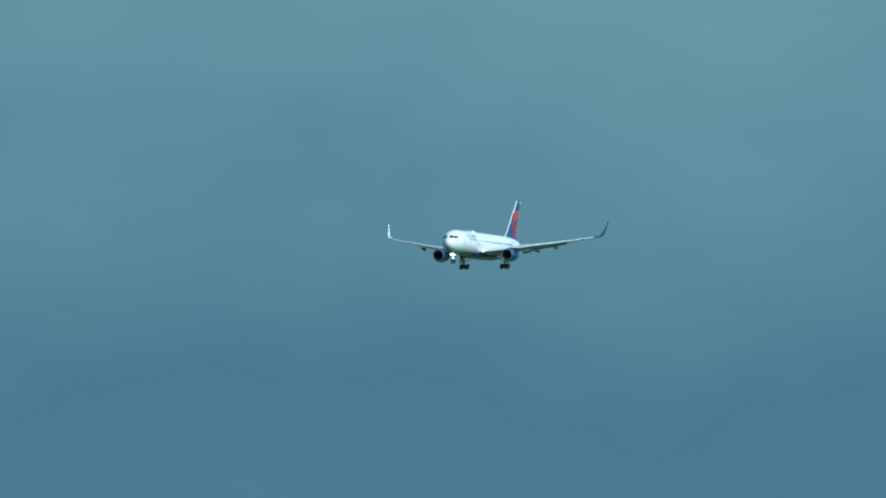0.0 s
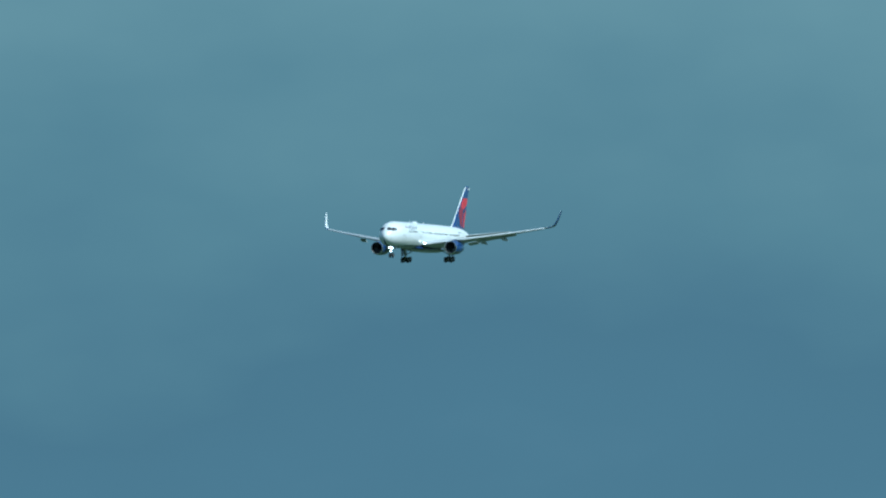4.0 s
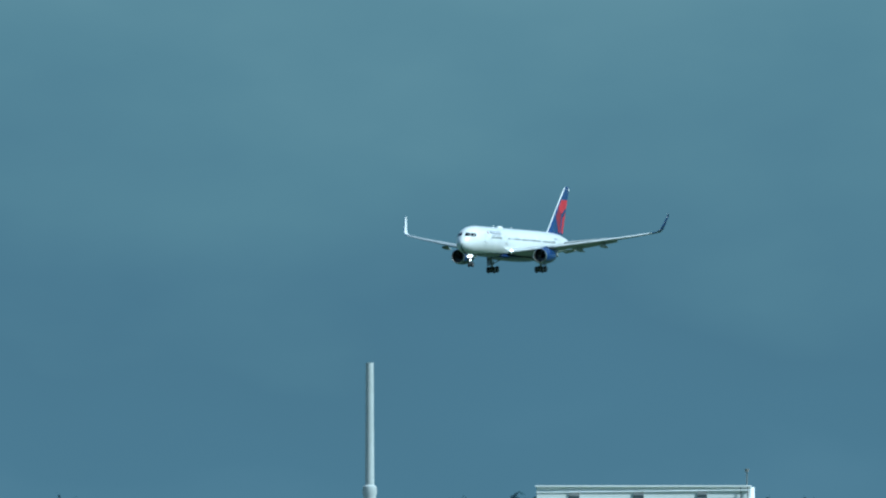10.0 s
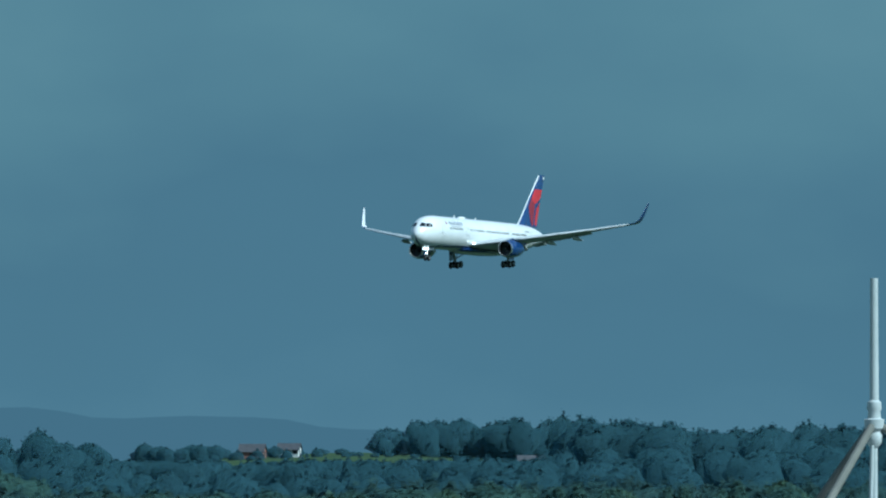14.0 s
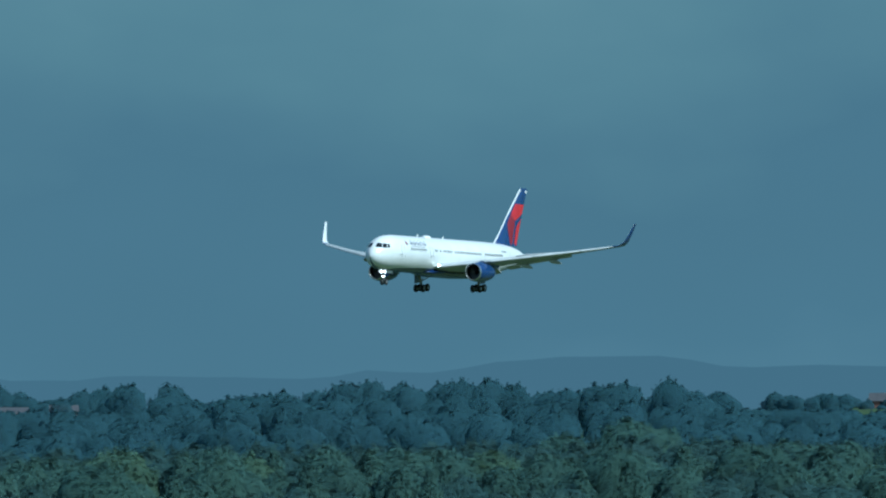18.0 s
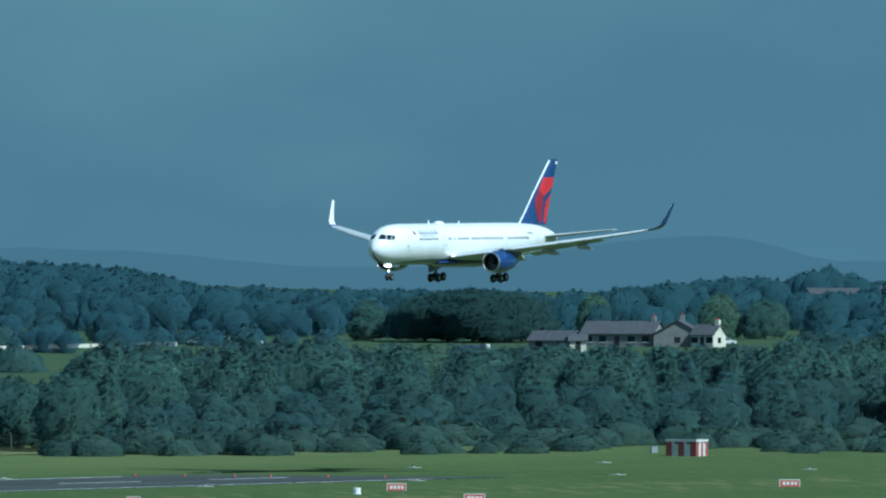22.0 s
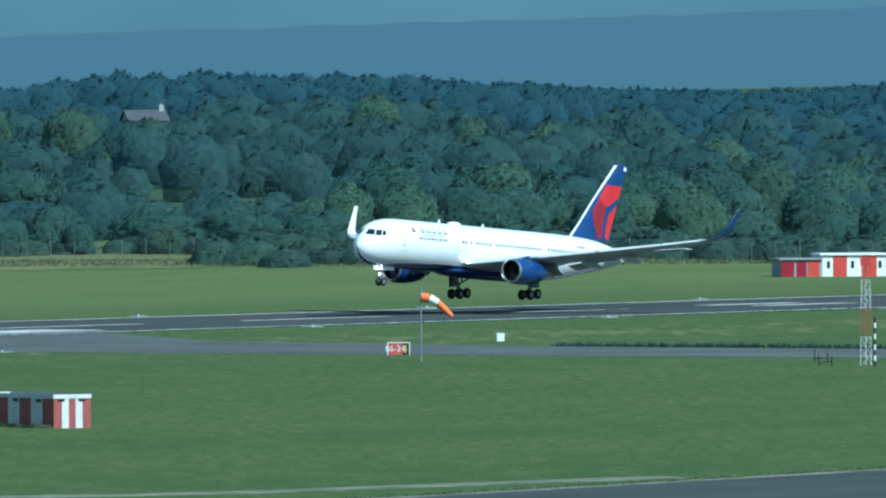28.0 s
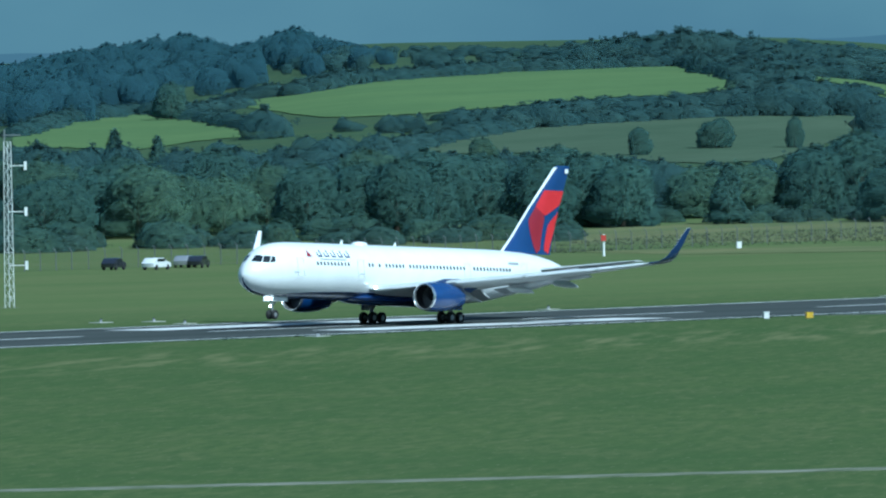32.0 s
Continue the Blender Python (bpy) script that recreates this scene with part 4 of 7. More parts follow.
def unit(a):
    return a / np.maximum(np.linalg.norm(a, axis=1, keepdims=True), 1e-9)


def soft_normals(v, f, out, soft):
    """Vertex normals of a leafy surface, bent towards the crown's own outward direction to flatten its shading, in
    place of haze.
    """
    fn = np.cross(v[f[:, 1]] - v[f[:, 0]], v[f[:, 2]] - v[f[:, 0]])
    n = np.zeros_like(v)
    for k in range(3):
        np.add.at(n, f[:, k], fn)
    return unit(unit(n) * (1 - soft) + out * soft)


def sprays(v, nrm, count, size):
    """Small leaf sprays standing off a crown surface: two triangles each."""
    k = rng.integers(len(v), size=count)
    c = v[k] + rng.normal(0, size * 0.6, (count, 3)) + nrm[k] * (size * rng.uniform(-0.6, 1.1, count))[:, None]
    face = unit(nrm[k] + rng.normal(0, 0.7, (count, 3)))
    u = unit(np.cross(face, rng.normal(0, 1, (count, 3))))
    w = np.cross(face, u)
    s = (size * rng.uniform(0.45, 1.4, count))[:, None]
    vs = [c - u * s - face * s * 0.1, c - w * s * rng.uniform(0.5, 1.0, (count, 1)), c + u * s - face * s * 0.1, c + w * s * rng.uniform(0.5, 1.0, (count, 1))]
    base = np.arange(count)[:, None] * 4
    f = np.concatenate([np.concatenate([base, base + 1, base + 2], 1), np.concatenate([base, base + 2, base + 3], 1)])
    return np.stack(vs, 1).reshape(-1, 3), f, np.repeat(unit(nrm[k] + rng.normal(0, 0.22, (count, 3))), 4, axis=0)


def crown(outline, nu, nv, lobes, soft, count, size, ragged=0.010):
    """A leafy crown: a dome or spire, swollen into rounded leaf clumps at each scale in lobes (how many, how wide, how far out), with sprays on it."""
    t = np.repeat(np.arange(nv + 1) / nv, nu)
    th = np.tile(2 * np.pi * np.arange(nu) / nu, nv + 1) + np.repeat((np.arange(nv + 1) % 2) * np.pi / nu, nu)
    r, z = outline(t)
    ph = rng.uniform(0, 6.28, 3)
    r = r * (1 + 0.10 * np.cos(th - ph[0]) + 0.07 * np.cos(2 * th - ph[1] + 3 * t) + 0.05 * np.cos(3 * th - ph[2] - 4 * t))
    p = np.stack([r * np.cos(th), r * np.sin(th), z], 1)
    mid = np.array([0, 0, 0.38])
    out = unit(p - mid + np.array([0, 0, 0.10]))
    v = p.copy()
    for n, rho, amp in lobes:
        c = v[rng.integers(nu, len(v), size=n)]
        rad = rho * rng.uniform(0.7, 1.3, n)
        d = np.linalg.norm(v[:, None, :] - c[None, :, :], axis=2) / rad
        b = np.sqrt(np.clip(1 - d * d, 0, 1)) * rad / rho
        v = v + out * (amp * (b.max(axis=1) - 0.55))[:, None]
    v += rng.normal(0, ragged, v.shape)
    v[:, 2] = np.maximum(v[:, 2], -0.05)
    f = []
    for k in range(nv):
        for i in range(nu):
            j, o = (i + 1) % nu, k % 2
            a, b2, c2, d2 = k * nu + i, k * nu + j, (k + 1) * nu + j, (k + 1) * nu + i
            f += [(a, b2, c2), (a, c2, d2)] if o else [(a, b2, d2), (b2, c2, d2)]
    f = np.array(f)
    # normals also lean upwards, so a crown's lower side shades less
    nrm = soft_normals(v, f, unit(out * np.array([0.75, 0.75, 0.5]) + np.array([0, 0, 0.5])), soft)
    v2, f2, n2 = sprays(v[nu:], nrm[nu:], count, size)
    return np.concatenate([v, v2]), np.concatenate([f, f2 + len(v)]), np.concatenate([nrm, n2])


def dome(wide, low, top=0.90, mid=0.44):
    """A broadleaf crown's outline, from its skirt up to its top."""
    def shape(t):
        a = -0.95 + (np.pi / 2 + 0.95) * t
        r = wide * np.where(a > 0, np.maximum(np.cos(np.maximum(a, 0)), 0.0) ** 0.75, 1 - 0.30 * (a / 0.95) ** 2)
        return r, np.where(a > 0, mid + (top - mid) * np.sin(a), mid + (mid - low) * np.sin(a) / np.sin(0.95))
    return shape


def spire(wide):
    """A conifer's outline: a blunt cone, widest near the ground."""
    return lambda t: (wide * (1 - t * 0.985) ** 0.6 * np.minimum(0.75 + t * 3, 1.0), 0.01 + 0.98 * t)


def broad_tree(name, material, wide=0.42, low=0.04, n=26, nu=40, nv=22, count=1400, size=0.030, mid=0.44):
    v, f, nr = crown(dome(wide, low, mid=mid), nu, nv, ((n // 2, 0.30, 0.14), (n * 2, 0.15, 0.07), (n * 8, 0.07, 0.035)), 0.6, count, size)
    g = Geo().tube((0, 0, -0.03), (0, 0, 0.5), 0.028, 0.014, 7)
    for k in range(5):
        th = k * 1.3
        g.tube((0, 0, 0.12 + 0.05 * k), (wide * 0.5 * math.cos(th), wide * 0.5 * math.sin(th), 0.40 + 0.06 * k), 0.011, 0.004, 5)
    return g.mesh(name + "_trunk", M_BARK), array_mesh(name + "_crown", v, f, material, nr)


def cone_tree(name, material, wide=0.2):
    v, f, nr = crown(spire(wide), 30, 40, ((30, 0.16, 0.07), (110, 0.09, 0.05), (300, 0.05, 0.035)), 0.6, 1250, 0.028)
    return Geo().tube((0, 0, -0.03), (0, 0, 0.95), 0.02, 0.004, 7).mesh(name + "_trunk", M_BARK), array_mesh(name + "_crown", v, f, material, nr)


KINDS = {
    "broad": [broad_tree("tree", M_LEAF, 0.46), broad_tree("tree", M_LEAF, 0.38, 0.03), broad_tree("tree", M_LEAF, 0.54, 0.05, 32), broad_tree("tree", M_LEAF, 0.42, 0.02, 22)],
    "light": [broad_tree("tree", M_LEAF2, 0.42, 0.04), broad_tree("tree", M_LEAF2, 0.36, 0.03, 22), broad_tree("tree", M_LEAF2, 0.46, 0.03, 28)],
    "dark": [broad_tree("tree", M_DARKLEAF, 0.46), broad_tree("tree", M_DARKLEAF, 0.52, 0.05, 30)],
    "conifer": [cone_tree("tree", M_CONIFER, 0.27), cone_tree("tree", M_CONIFER, 0.24), cone_tree("tree", M_CONIFER, 0.30), cone_tree("tree", M_CONIFER, 0.22)],
    "plantation": [cone_tree("tree", M_CONIFER, 0.27), broad_tree("tree", M_CONIFER, 0.30, 0.02, 44), broad_tree("tree", M_CONIFER, 0.26, 0.02, 40), broad_tree("tree", M_CONIFER, 0.34, 0.02, 48), cone_tree("tree", M_CONIFER, 0.31)],
    "bush": [broad_tree("bush", M_HEDGE, w, -0.1, 40, 30, 10, 400, 0.08, 0.06) for w in (0.75, 0.95, 0.85)],
}
LOW = {
    "broad": [crown(dome(0.5, -0.05), 14, 8, ((10, 0.34, 0.16), (40, 0.16, 0.09)), 0.72, 200, 0.042, 0.02) for k in range(8)],
    "conifer": [crown(spire(0.27), 12, 13, ((20, 0.18, 0.07), (60, 0.10, 0.05)), 0.68, 190, 0.045, 0.014) for k in range(6)],
    "bush": [crown(dome(0.9, -0.2, mid=0.05), 12, 5, ((8, 0.5, 0.2), (40, 0.22, 0.14)), 0.66, 120, 0.11, 0.04) for k in range(6)],
}
LOW["light"] = LOW["broad"]
LOW["plantation"] = LOW["conifer"][:2] + [crown(dome(w, 0.0), 14, 10, ((18, 0.24, 0.12), (60, 0.12, 0.07)), 0.70, 200, 0.045, 0.018) for w in (0.28, 0.34, 0.38, 0.32)]
LABELS = {"dark": "very dark dense tree in full leaf", "broad": "dark green broadleaf tree in full leaf", "light": "pale green broadleaf tree in full leaf", "plantation": "dark green plantation tree crowded among others", "conifer": "dark green conifer in a plantation", "bush": "low rounded green bush"}


# the line of the treetops against the hills and the sky: bearings and elevations in degrees
CREST_AZ = [17.5, 18.98, 19.3, 19.64, 19.93, 20.2, 20.53, 20.73, 20.97, 21.1, 21.22, 21.76, 22.12, 22.3, 22.6, 22.76, 23.0, 23.2, 23.5, 23.6, 23.7, 23.96, 24.06, 24.3, 24.5, 24.65, 24.8, 25.15, 25.53, 26.48, 26.9, 27.17, 27.57, 27.77, 28.03, 28.17, 28.27, 28.46, 28.9, 29.08, 29.2, 29.4, 29.86, 30.3, 30.66, 31.26]
CREST_EL = [0.0, 0.02, -0.03, -0.01, -0.04, 0.0, 0.017, 0.0, 0.018, -0.03, -0.085, -0.08, -0.074, -0.034, -0.05, -0.06, -0.03, -0.04, -0.037, -0.11, -0.06, -0.115, -0.05, -0.055, -0.11, -0.05, -0.08, -0.10, -0.14, -0.13, -0.12, -0.06, -0.043, 0.01, 0.017, -0.01, 0.02, 0.07, 0.07, 0.03, -0.06, -0.10, -0.09, -0.13, -0.16, -0.15]
CREST2_AZ = [31.26, 32.0, 32.66, 32.96, 33.36, 33.6, 34.2, 34.4, 34.9, 35.2, 35.47, 35.55, 35.8, 36.0, 36.2, 36.35, 36.9, 37.1, 37.29, 37.47, 37.63, 38.0, 38.3, 39.0]
CREST2_EL = [-0.15, -0.10, -0.09, -0.076, -0.13, -0.15, -0.14, -0.15, -0.155, -0.16, -0.15, -0.10, -0.06, -0.07, -0.08, -0.12, -0.11, -0.07, -0.016, -0.09, -0.04, -0.08, -0.14, -0.16]


def crest_height(az, d, z):
    """Height of a tree at this place whose top reaches the crest line."""
    el = np.interp(az, CREST_AZ, CREST_EL) if az < 31.26 else np.interp(az, CREST2_AZ, CREST2_EL)
    return EYE_Z + d * math.tan(radians(float(el))) - z


def ceiling(az, d, z, h):
    """Keeps the plain's trees low where fields, cottages and farm sheds are seen beyond them."""
    for a0, a1, far, el in ((20.5, 22.1, 4520, -0.136), (24.2, 24.85, 4180, -0.150), (24.85, 26.4, 3200, -0.365), (32.78, 33.06, 2945, -0.262), (28.11, 28.31, 3480, -0.172), (27.96, 28.1, 3487, -0.172)):
        if a0 < az < a1 and d < far:
            h = min(h, max(EYE_Z + d * math.tan(radians(el)) - z, 1.2))
    if d > 2800:
        h = min(h, max(crest_height(az, d, z) - rng.uniform(0, 1.2), 1.5))
    return h


FIELD_EDGES = [tuple(np.array(q) for q in zip(*sorted(edge))) for kind, edge in FIELDS.values()]


def pasture_gap(az, d, z, h):
    """The height left to a plant below the open pastures of the hillside; 0 on them."""
    base, tip = math.degrees(math.atan((z - EYE_Z) / d)), math.degrees(math.atan((z + h - EYE_Z) / d))
    for a, lo, hi in FIELD_EDGES:
        if a[0] < az < a[-1]:
            l, u = float(np.interp(az, a, lo)), float(np.interp(az, a, hi))
            if base < u and tip > l:
                room = EYE_Z + d * math.tan(radians(l + rng.uniform(-0.03, 0.012))) - z
                h = min(h, room) if room > 1.4 else 0
    return h


def plant(kind, az, d, h, group, wide=1.0, label=""):
    if 24.85 < az < 25.5 and d < 2345:
        return
    x, y, z = on_ground(az, d)
    h = ceiling(az, d, z, h)
    if group != "trees standing alone":
        low = pasture_gap(az, d, z, h)
        if not low:
            return
        wide, h = wide * min(h / low, 1.8), low
    trunk, crown = KINDS[kind][int(rng.integers(len(KINDS[kind])))]
    t = new("bush" if kind == "bush" else "tree", trunk)
    w = h * wide * rng.uniform(0.9, 1.15)
    t.matrix_world = Matrix.LocRotScale((x, y, z - 0.05), Euler((0, 0, rng.uniform(0, 6.28))), (w, w, h))
    c = new("crown", crown)
    c.parent = t
    tagged(t, label or LABELS[kind], "bush" if kind == "bush" else "tree", group)


def along(az0, d0, az1, d1, step, jit):
    """Bearings and distances of plants set along a line."""
    (x0, y0), (x1, y1) = polar(az0, d0), polar(az1, d1)
    n = max(int(math.hypot(x1 - x0, y1 - y0) / step), 1)
    for i in range(n):
        t = (i + rng.uniform(0.1, 0.9)) / n
        yield az0 + (az1 - az0) * t + rng.uniform(-1, 1) * min(jit, 20) / d0 * 25, d0 + (d1 - d0) * t + rng.uniform(-1, 1) * jit


def tall(az, d, h0, h1):
    """Heights that rise and fall in groups along a wood."""
    x, y = polar(az, d)
    q = 0.5 + 0.9 * noise.noise(Vector((x / 38, y / 38, 5.1))) + rng.normal(0, 0.16)
    return h0 + (h1 - h0) * min(max(q, -0.1), 1.1)


def pick(kind):
    return kind if isinstance(kind, str) else kind[int(rng.integers(len(kind)))]


def row(kind, az0, d0, az1, d1, h0, h1, step, group, jit=6.0, wide=1.0, label=""):
    for az, d in along(az0, d0, az1, d1, step, jit):
        plant(pick(kind), az, d, tall(az, d, h0, h1), group, wide, label)


class Wood:
    """Many far plants joined into one mass."""

    def __init__(self, name, label, material, category="wood"):
        self.name, self.label, self.material, self.category, self.v, self.f, self.nr, self.n = name, label, material, category, [], [], [], 0

    def plant(self, kind, az, d, h, wide=1.0):
        if 24.85 < az < 25.5 and d < 2345:
            return
        x, y, z = on_ground(az, d)
        v, f, nr = LOW[kind][int(rng.integers(len(LOW[kind])))]
        low = pasture_gap(az, d, z, ceiling(az, d, z, h))
        if not low:
            return
        wide, h = wide * min(h / low, 2.2), low
        a, w = rng.uniform(0, 6.28), h * wide * rng.uniform(0.9, 1.2)
        c, s = math.cos(a) * w, math.sin(a) * w
        self.v.append(np.stack([x + v[:, 0] * c - v[:, 1] * s, y + v[:, 0] * s + v[:, 1] * c, z - 0.1 + v[:, 2] * h], 1))
        c, s = math.cos(a), math.sin(a)
        self.nr.append(np.stack([nr[:, 0] * c - nr[:, 1] * s, nr[:, 0] * s + nr[:, 1] * c, nr[:, 2]], 1))
        self.f.append(f + self.n)
        self.n += len(v)

    def row(self, kind, az0, d0, az1, d1, h0, h1, step, jit=6.0, wide=1.0):
        for az, d in along(az0, d0, az1, d1, step, jit):
            self.plant(pick(kind), az, d, tall(az, d, h0, h1), wide)
        return self

    def patch(self, kind, n, az0, az1, d0, d1, h0, h1, wide=1.0):
        for k in range(n):
            self.plant(pick(kind), rng.uniform(az0, az1), rng.uniform(d0, d1), rng.uniform(h0, h1), wide)
        return self

    def crest(self, kind, az0, az1, d, step, wide=1.0):
        """A row whose tops make the crest line."""
        for az, dd in along(az0, d, az1, d, step, 25):
            h = crest_height(az, dd, on_ground(az, dd)[2])
            if h > 3:
                self.plant(kind, az, dd, min(h, 15.0), 0.92 * wide * min(9.0 / h, 1.3))
        return self

    def slope(self, kind, n, az0, az1, el0, el1, h0, h1, wide=1.2):
        """Plants whose tops reach the given elevations as seen from the viewer's height, wherever the hillside has them."""
        for k in range(n):
            az, el, h = rng.uniform(az0, az1), rng.uniform(el0, el1), rng.uniform(h0, h1)
            for d in range(2250, 4300, 15):
                if on_ground(az, d)[2] + h >= EYE_Z + d * math.tan(radians(el)):
                    self.plant(pick(kind), az, d, h, wide)
                    break
        return self

    def done(self):
        ob = new(self.name, array_mesh(self.name, np.concatenate(self.v), np.concatenate(self.f), self.material, np.concatenate(self.nr)))
        tagged(ob, self.label, self.category, kind="stuff")


CON = ("plantation",) * 15 + ("light",)
BRO = ("broad", "broad", "broad", "broad", "light", "conifer")
# plantation behind the fence: the front ranks singly, the depth as one mass
for k, h in ((0, 10.5), (1, 12.4)):
    row(CON, 19.6, 2660 + 28 * k, 23.2, 2490 + 28 * k, h - 1.2, h + 1.2, 6.2, "plantation behind the fence", 7, 1.1)
    row(CON, 23.2, 2490 + 28 * k, 27.4, 2330 + 28 * k, h - 1.0, h + 1.0, 6.2, "plantation behind the fence", 7, 1.1)
w = Wood("plantation_depth", "dense dark conifer plantation", M_HILLWOOD)
for k in range(2, 5):
    w.row(CON, 19.4, 2660 + 28 * k, 23.2, 2490 + 28 * k, 11, 13.5, 4.2, 10, 1.05).row(CON, 23.2, 2490 + 28 * k, 27.2, 2330 + 28 * k, 11, 13, 4.2, 10, 1.05)
for k, h in ((-0.35, 5.0), (-0.15, 7.5), (0.4, 9.5), (1.4, 11.5)):
    w.row(CON, 19.4, 2660 + 28 * k, 23.2, 2490 + 28 * k, h - 1.4, h + 1.4, 3.8, 6, 9.5 / h).row(CON, 23.2, 2490 + 28 * k, 27.2, 2330 + 28 * k, h - 1.4, h + 1.4, 3.8, 6, 9.5 / h)
w.done()
for k, h in ((0, 7.5), (1, 9.5)):
    row(BRO, 27.4, 2345 + 28 * k, 32.2, 2195 + 28 * k, h - 1.2, h + 1.5, 6.6, "wood behind the fence", 6, 1.25)
for k, h in ((0, 5.5), (1, 7.0)):
    row(BRO, 32.2, 2180 + 30 * k, 35.0, 2150 + 30 * k, h - 2.0, h, 6.8, "wood behind the fence", 9, 1.4)
    row(BRO, 35.0, 2150 + 30 * k, 38.7, 2130 + 30 * k, h + 0.8, h + 3.8, 6.8, "wood behind the fence", 9, 1.3)
w = Wood("wood_depth", "mixed green wood behind the airfield fence", M_HILLWOOD)
for k in range(2, 5):
    w.row(BRO, 27.4, 2290 + 28 * k, 32.2, 2190 + 28 * k, 7, 10, 4.8, 9, 1.0)
for k in range(2, 4):
    w.row(BRO, 32.2, 2190 + 30 * k, 35.0, 2150 + 30 * k, 4, 6.5, 4.8, 12, 1.0).row(BRO, 35.0, 2150 + 28 * k, 38.7, 2130 + 28 * k, 7, 10, 4.8, 12, 1.0)
w.row(BRO, 37.0, 2250, 38.7, 2240, 4.8, 9, 4.8, 14, 1.0)
w.row(BRO, 30.0, 2480, 33.2, 2520, 6, 10, 5, 30, 1.0).row(BRO, 30.0, 2620, 33.0, 2660, 6, 9, 5, 40, 1.0)
w.patch(BRO, 130, 30.0, 33.0, 2380, 2900, 6, 10, 1.0)
w.patch(BRO, 130, 33.0, 35.2, 2200, 2440, 4, 7, 1.0)
w.done()
# scrub at the fence
row("bush", 22.8, 2420, 25.6, 2345, 1.2, 2.4, 10, "scrub at the fence", 25, 1.5)
row("bush", 24.2, 2365, 27.5, 2335, 1.2, 2.6, 12, "scrub at the fence", 12, 1.5)
row("bush", 27.5, 2325, 32.5, 2145, 2.0, 4.0, 7, "scrub at the fence", 10, 1.3)
row("bush", 32.5, 2130, 38.8, 2085, 2.0, 4.5, 7, "scrub at the fence", 12, 1.3)
row("bush", 31.8, 2180, 36.4, 2160, 1.5, 3.0, 6.5, "scrub at the fence", 12, 1.3)
w = Wood("bramble_scrub", "low bramble and gorse scrub", M_BRAMBLE, "scrub")
w.row("bush", 31.6, 2180, 36.5, 2155, 1.2, 2.6, 3, 12, 1.4)
w.row("bush", 19.6, 2640, 22.8, 2470, 1.0, 3.0, 3, 12, 1.5).row("bush", 22.6, 2440, 25.6, 2350, 1.2, 3.0, 2.6, 35, 1.4).row("bush", 22.6, 2400, 25.0, 2345, 1.2, 2.6, 3, 20, 1.5).row("bush", 23.5, 2345, 27.5, 2315, 1.2, 3.0, 3.5, 14, 1.5).row("bush", 27.4, 2310, 32.5, 2120, 1.4, 3.0, 2.4, 10, 1.5).row("bush", 32.5, 2120, 38.8, 2080, 1.0, 2.6, 3.5, 14, 1.5).row("bush", 24.2, 2400, 27.5, 2310, 2, 4, 5, 14, 1.4)
w.done()

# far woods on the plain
w = Wood("far_woods", "dark woods and hedgerows on the plain, tinted blue for haze", M_HAZE_WOOD)
w.crest("broad", 17.6, 21.12, 3960, 3.6).crest("broad", 22.1, 24.2, 3960, 3.6).crest("broad", 24.2, 27.2, 4260, 3.6).crest("broad", 21.2, 22.1, 4660, 3.6)
for d, h0, h1 in ((2980, 6, 10), (3150, 6, 10), (3330, 6, 11), (3520, 6, 11), (3720, 6, 10), (3950, 5, 9), (4200, 5, 9), (4450, 4, 8)):
    w.row(BRO, 17.6, d, 24.75, d - 40, h0, h1, 4.4, 60, 0.92)
for d, h0, h1 in ((3420, 5, 8), (3600, 6, 9), (3800, 6, 9), (4050, 5, 9), (4350, 5, 9)):
    w.row(BRO, 24.75, d, 27.2, d - 20, h0, h1, 4.4, 50, 0.92)
w.patch(BRO, 26, 23.85, 24.6, 2950, 3350, 5, 8, 0.92)
w.row("bush", 21.75, 4535, 21.3, 4535, 1.5, 2.8, 5, 6, 0.92).row("broad", 22.1, 4650, 21.15, 4650, 3.5, 6.5, 7, 15, 1.0).row("broad", 21.5, 4548, 21.47, 4548, 4, 5, 3, 4, 0.92)
w.row("broad", 21.02, 4640, 20.3, 4640, 9, 13, 3, 30, 0.92).row("broad", 21.2, 4640, 21.02, 4640, 5, 8, 5, 20, 1.0).row("broad", 22.0, 4600, 21.6, 4600, 3, 5, 8, 20, 1.0).row("broad", 20.4, 3950, 19.9, 3850, 12, 15, 5, 50, 0.92).row("broad", 19.9, 3850, 18.6, 3800, 11, 15, 5, 50, 0.92).row("conifer", 19.35, 3700, 18.7, 3650, 14, 17.5, 8, 40, 1.2)
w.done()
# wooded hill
w = Wood("hill_wood", "dense dark wood covering a rounded hill, tinted blue for haze", M_HAZE_WOOD)
w.crest("broad", 26.9, 29.4, 3880, 3).crest("broad", 27.2, 29.3, 3800, 3.2).crest("broad", 29.4, 31.6, 3700, 3.6)
for d, h0, h1 in ((3440, 7, 10), (3500, 7, 10), (3570, 8, 12), (3650, 8, 12), (3730, 9, 13), (3820, 9, 13), (3920, 9, 13)):
    w.row("broad", 27.0, d, 29.4, d + 20, h0 - 1, h1, 3.3, 30, 0.92)
w.row("broad", 29.4, 3560, 31.6, 3650, 4, 7, 4.5, 25, 0.92).row("broad", 29.4, 3750, 31.5, 3800, 4, 7, 4.5, 30, 0.92).row("broad", 29.3, 3480, 30.2, 3480, 4, 6.5, 4.5, 25, 0.92)
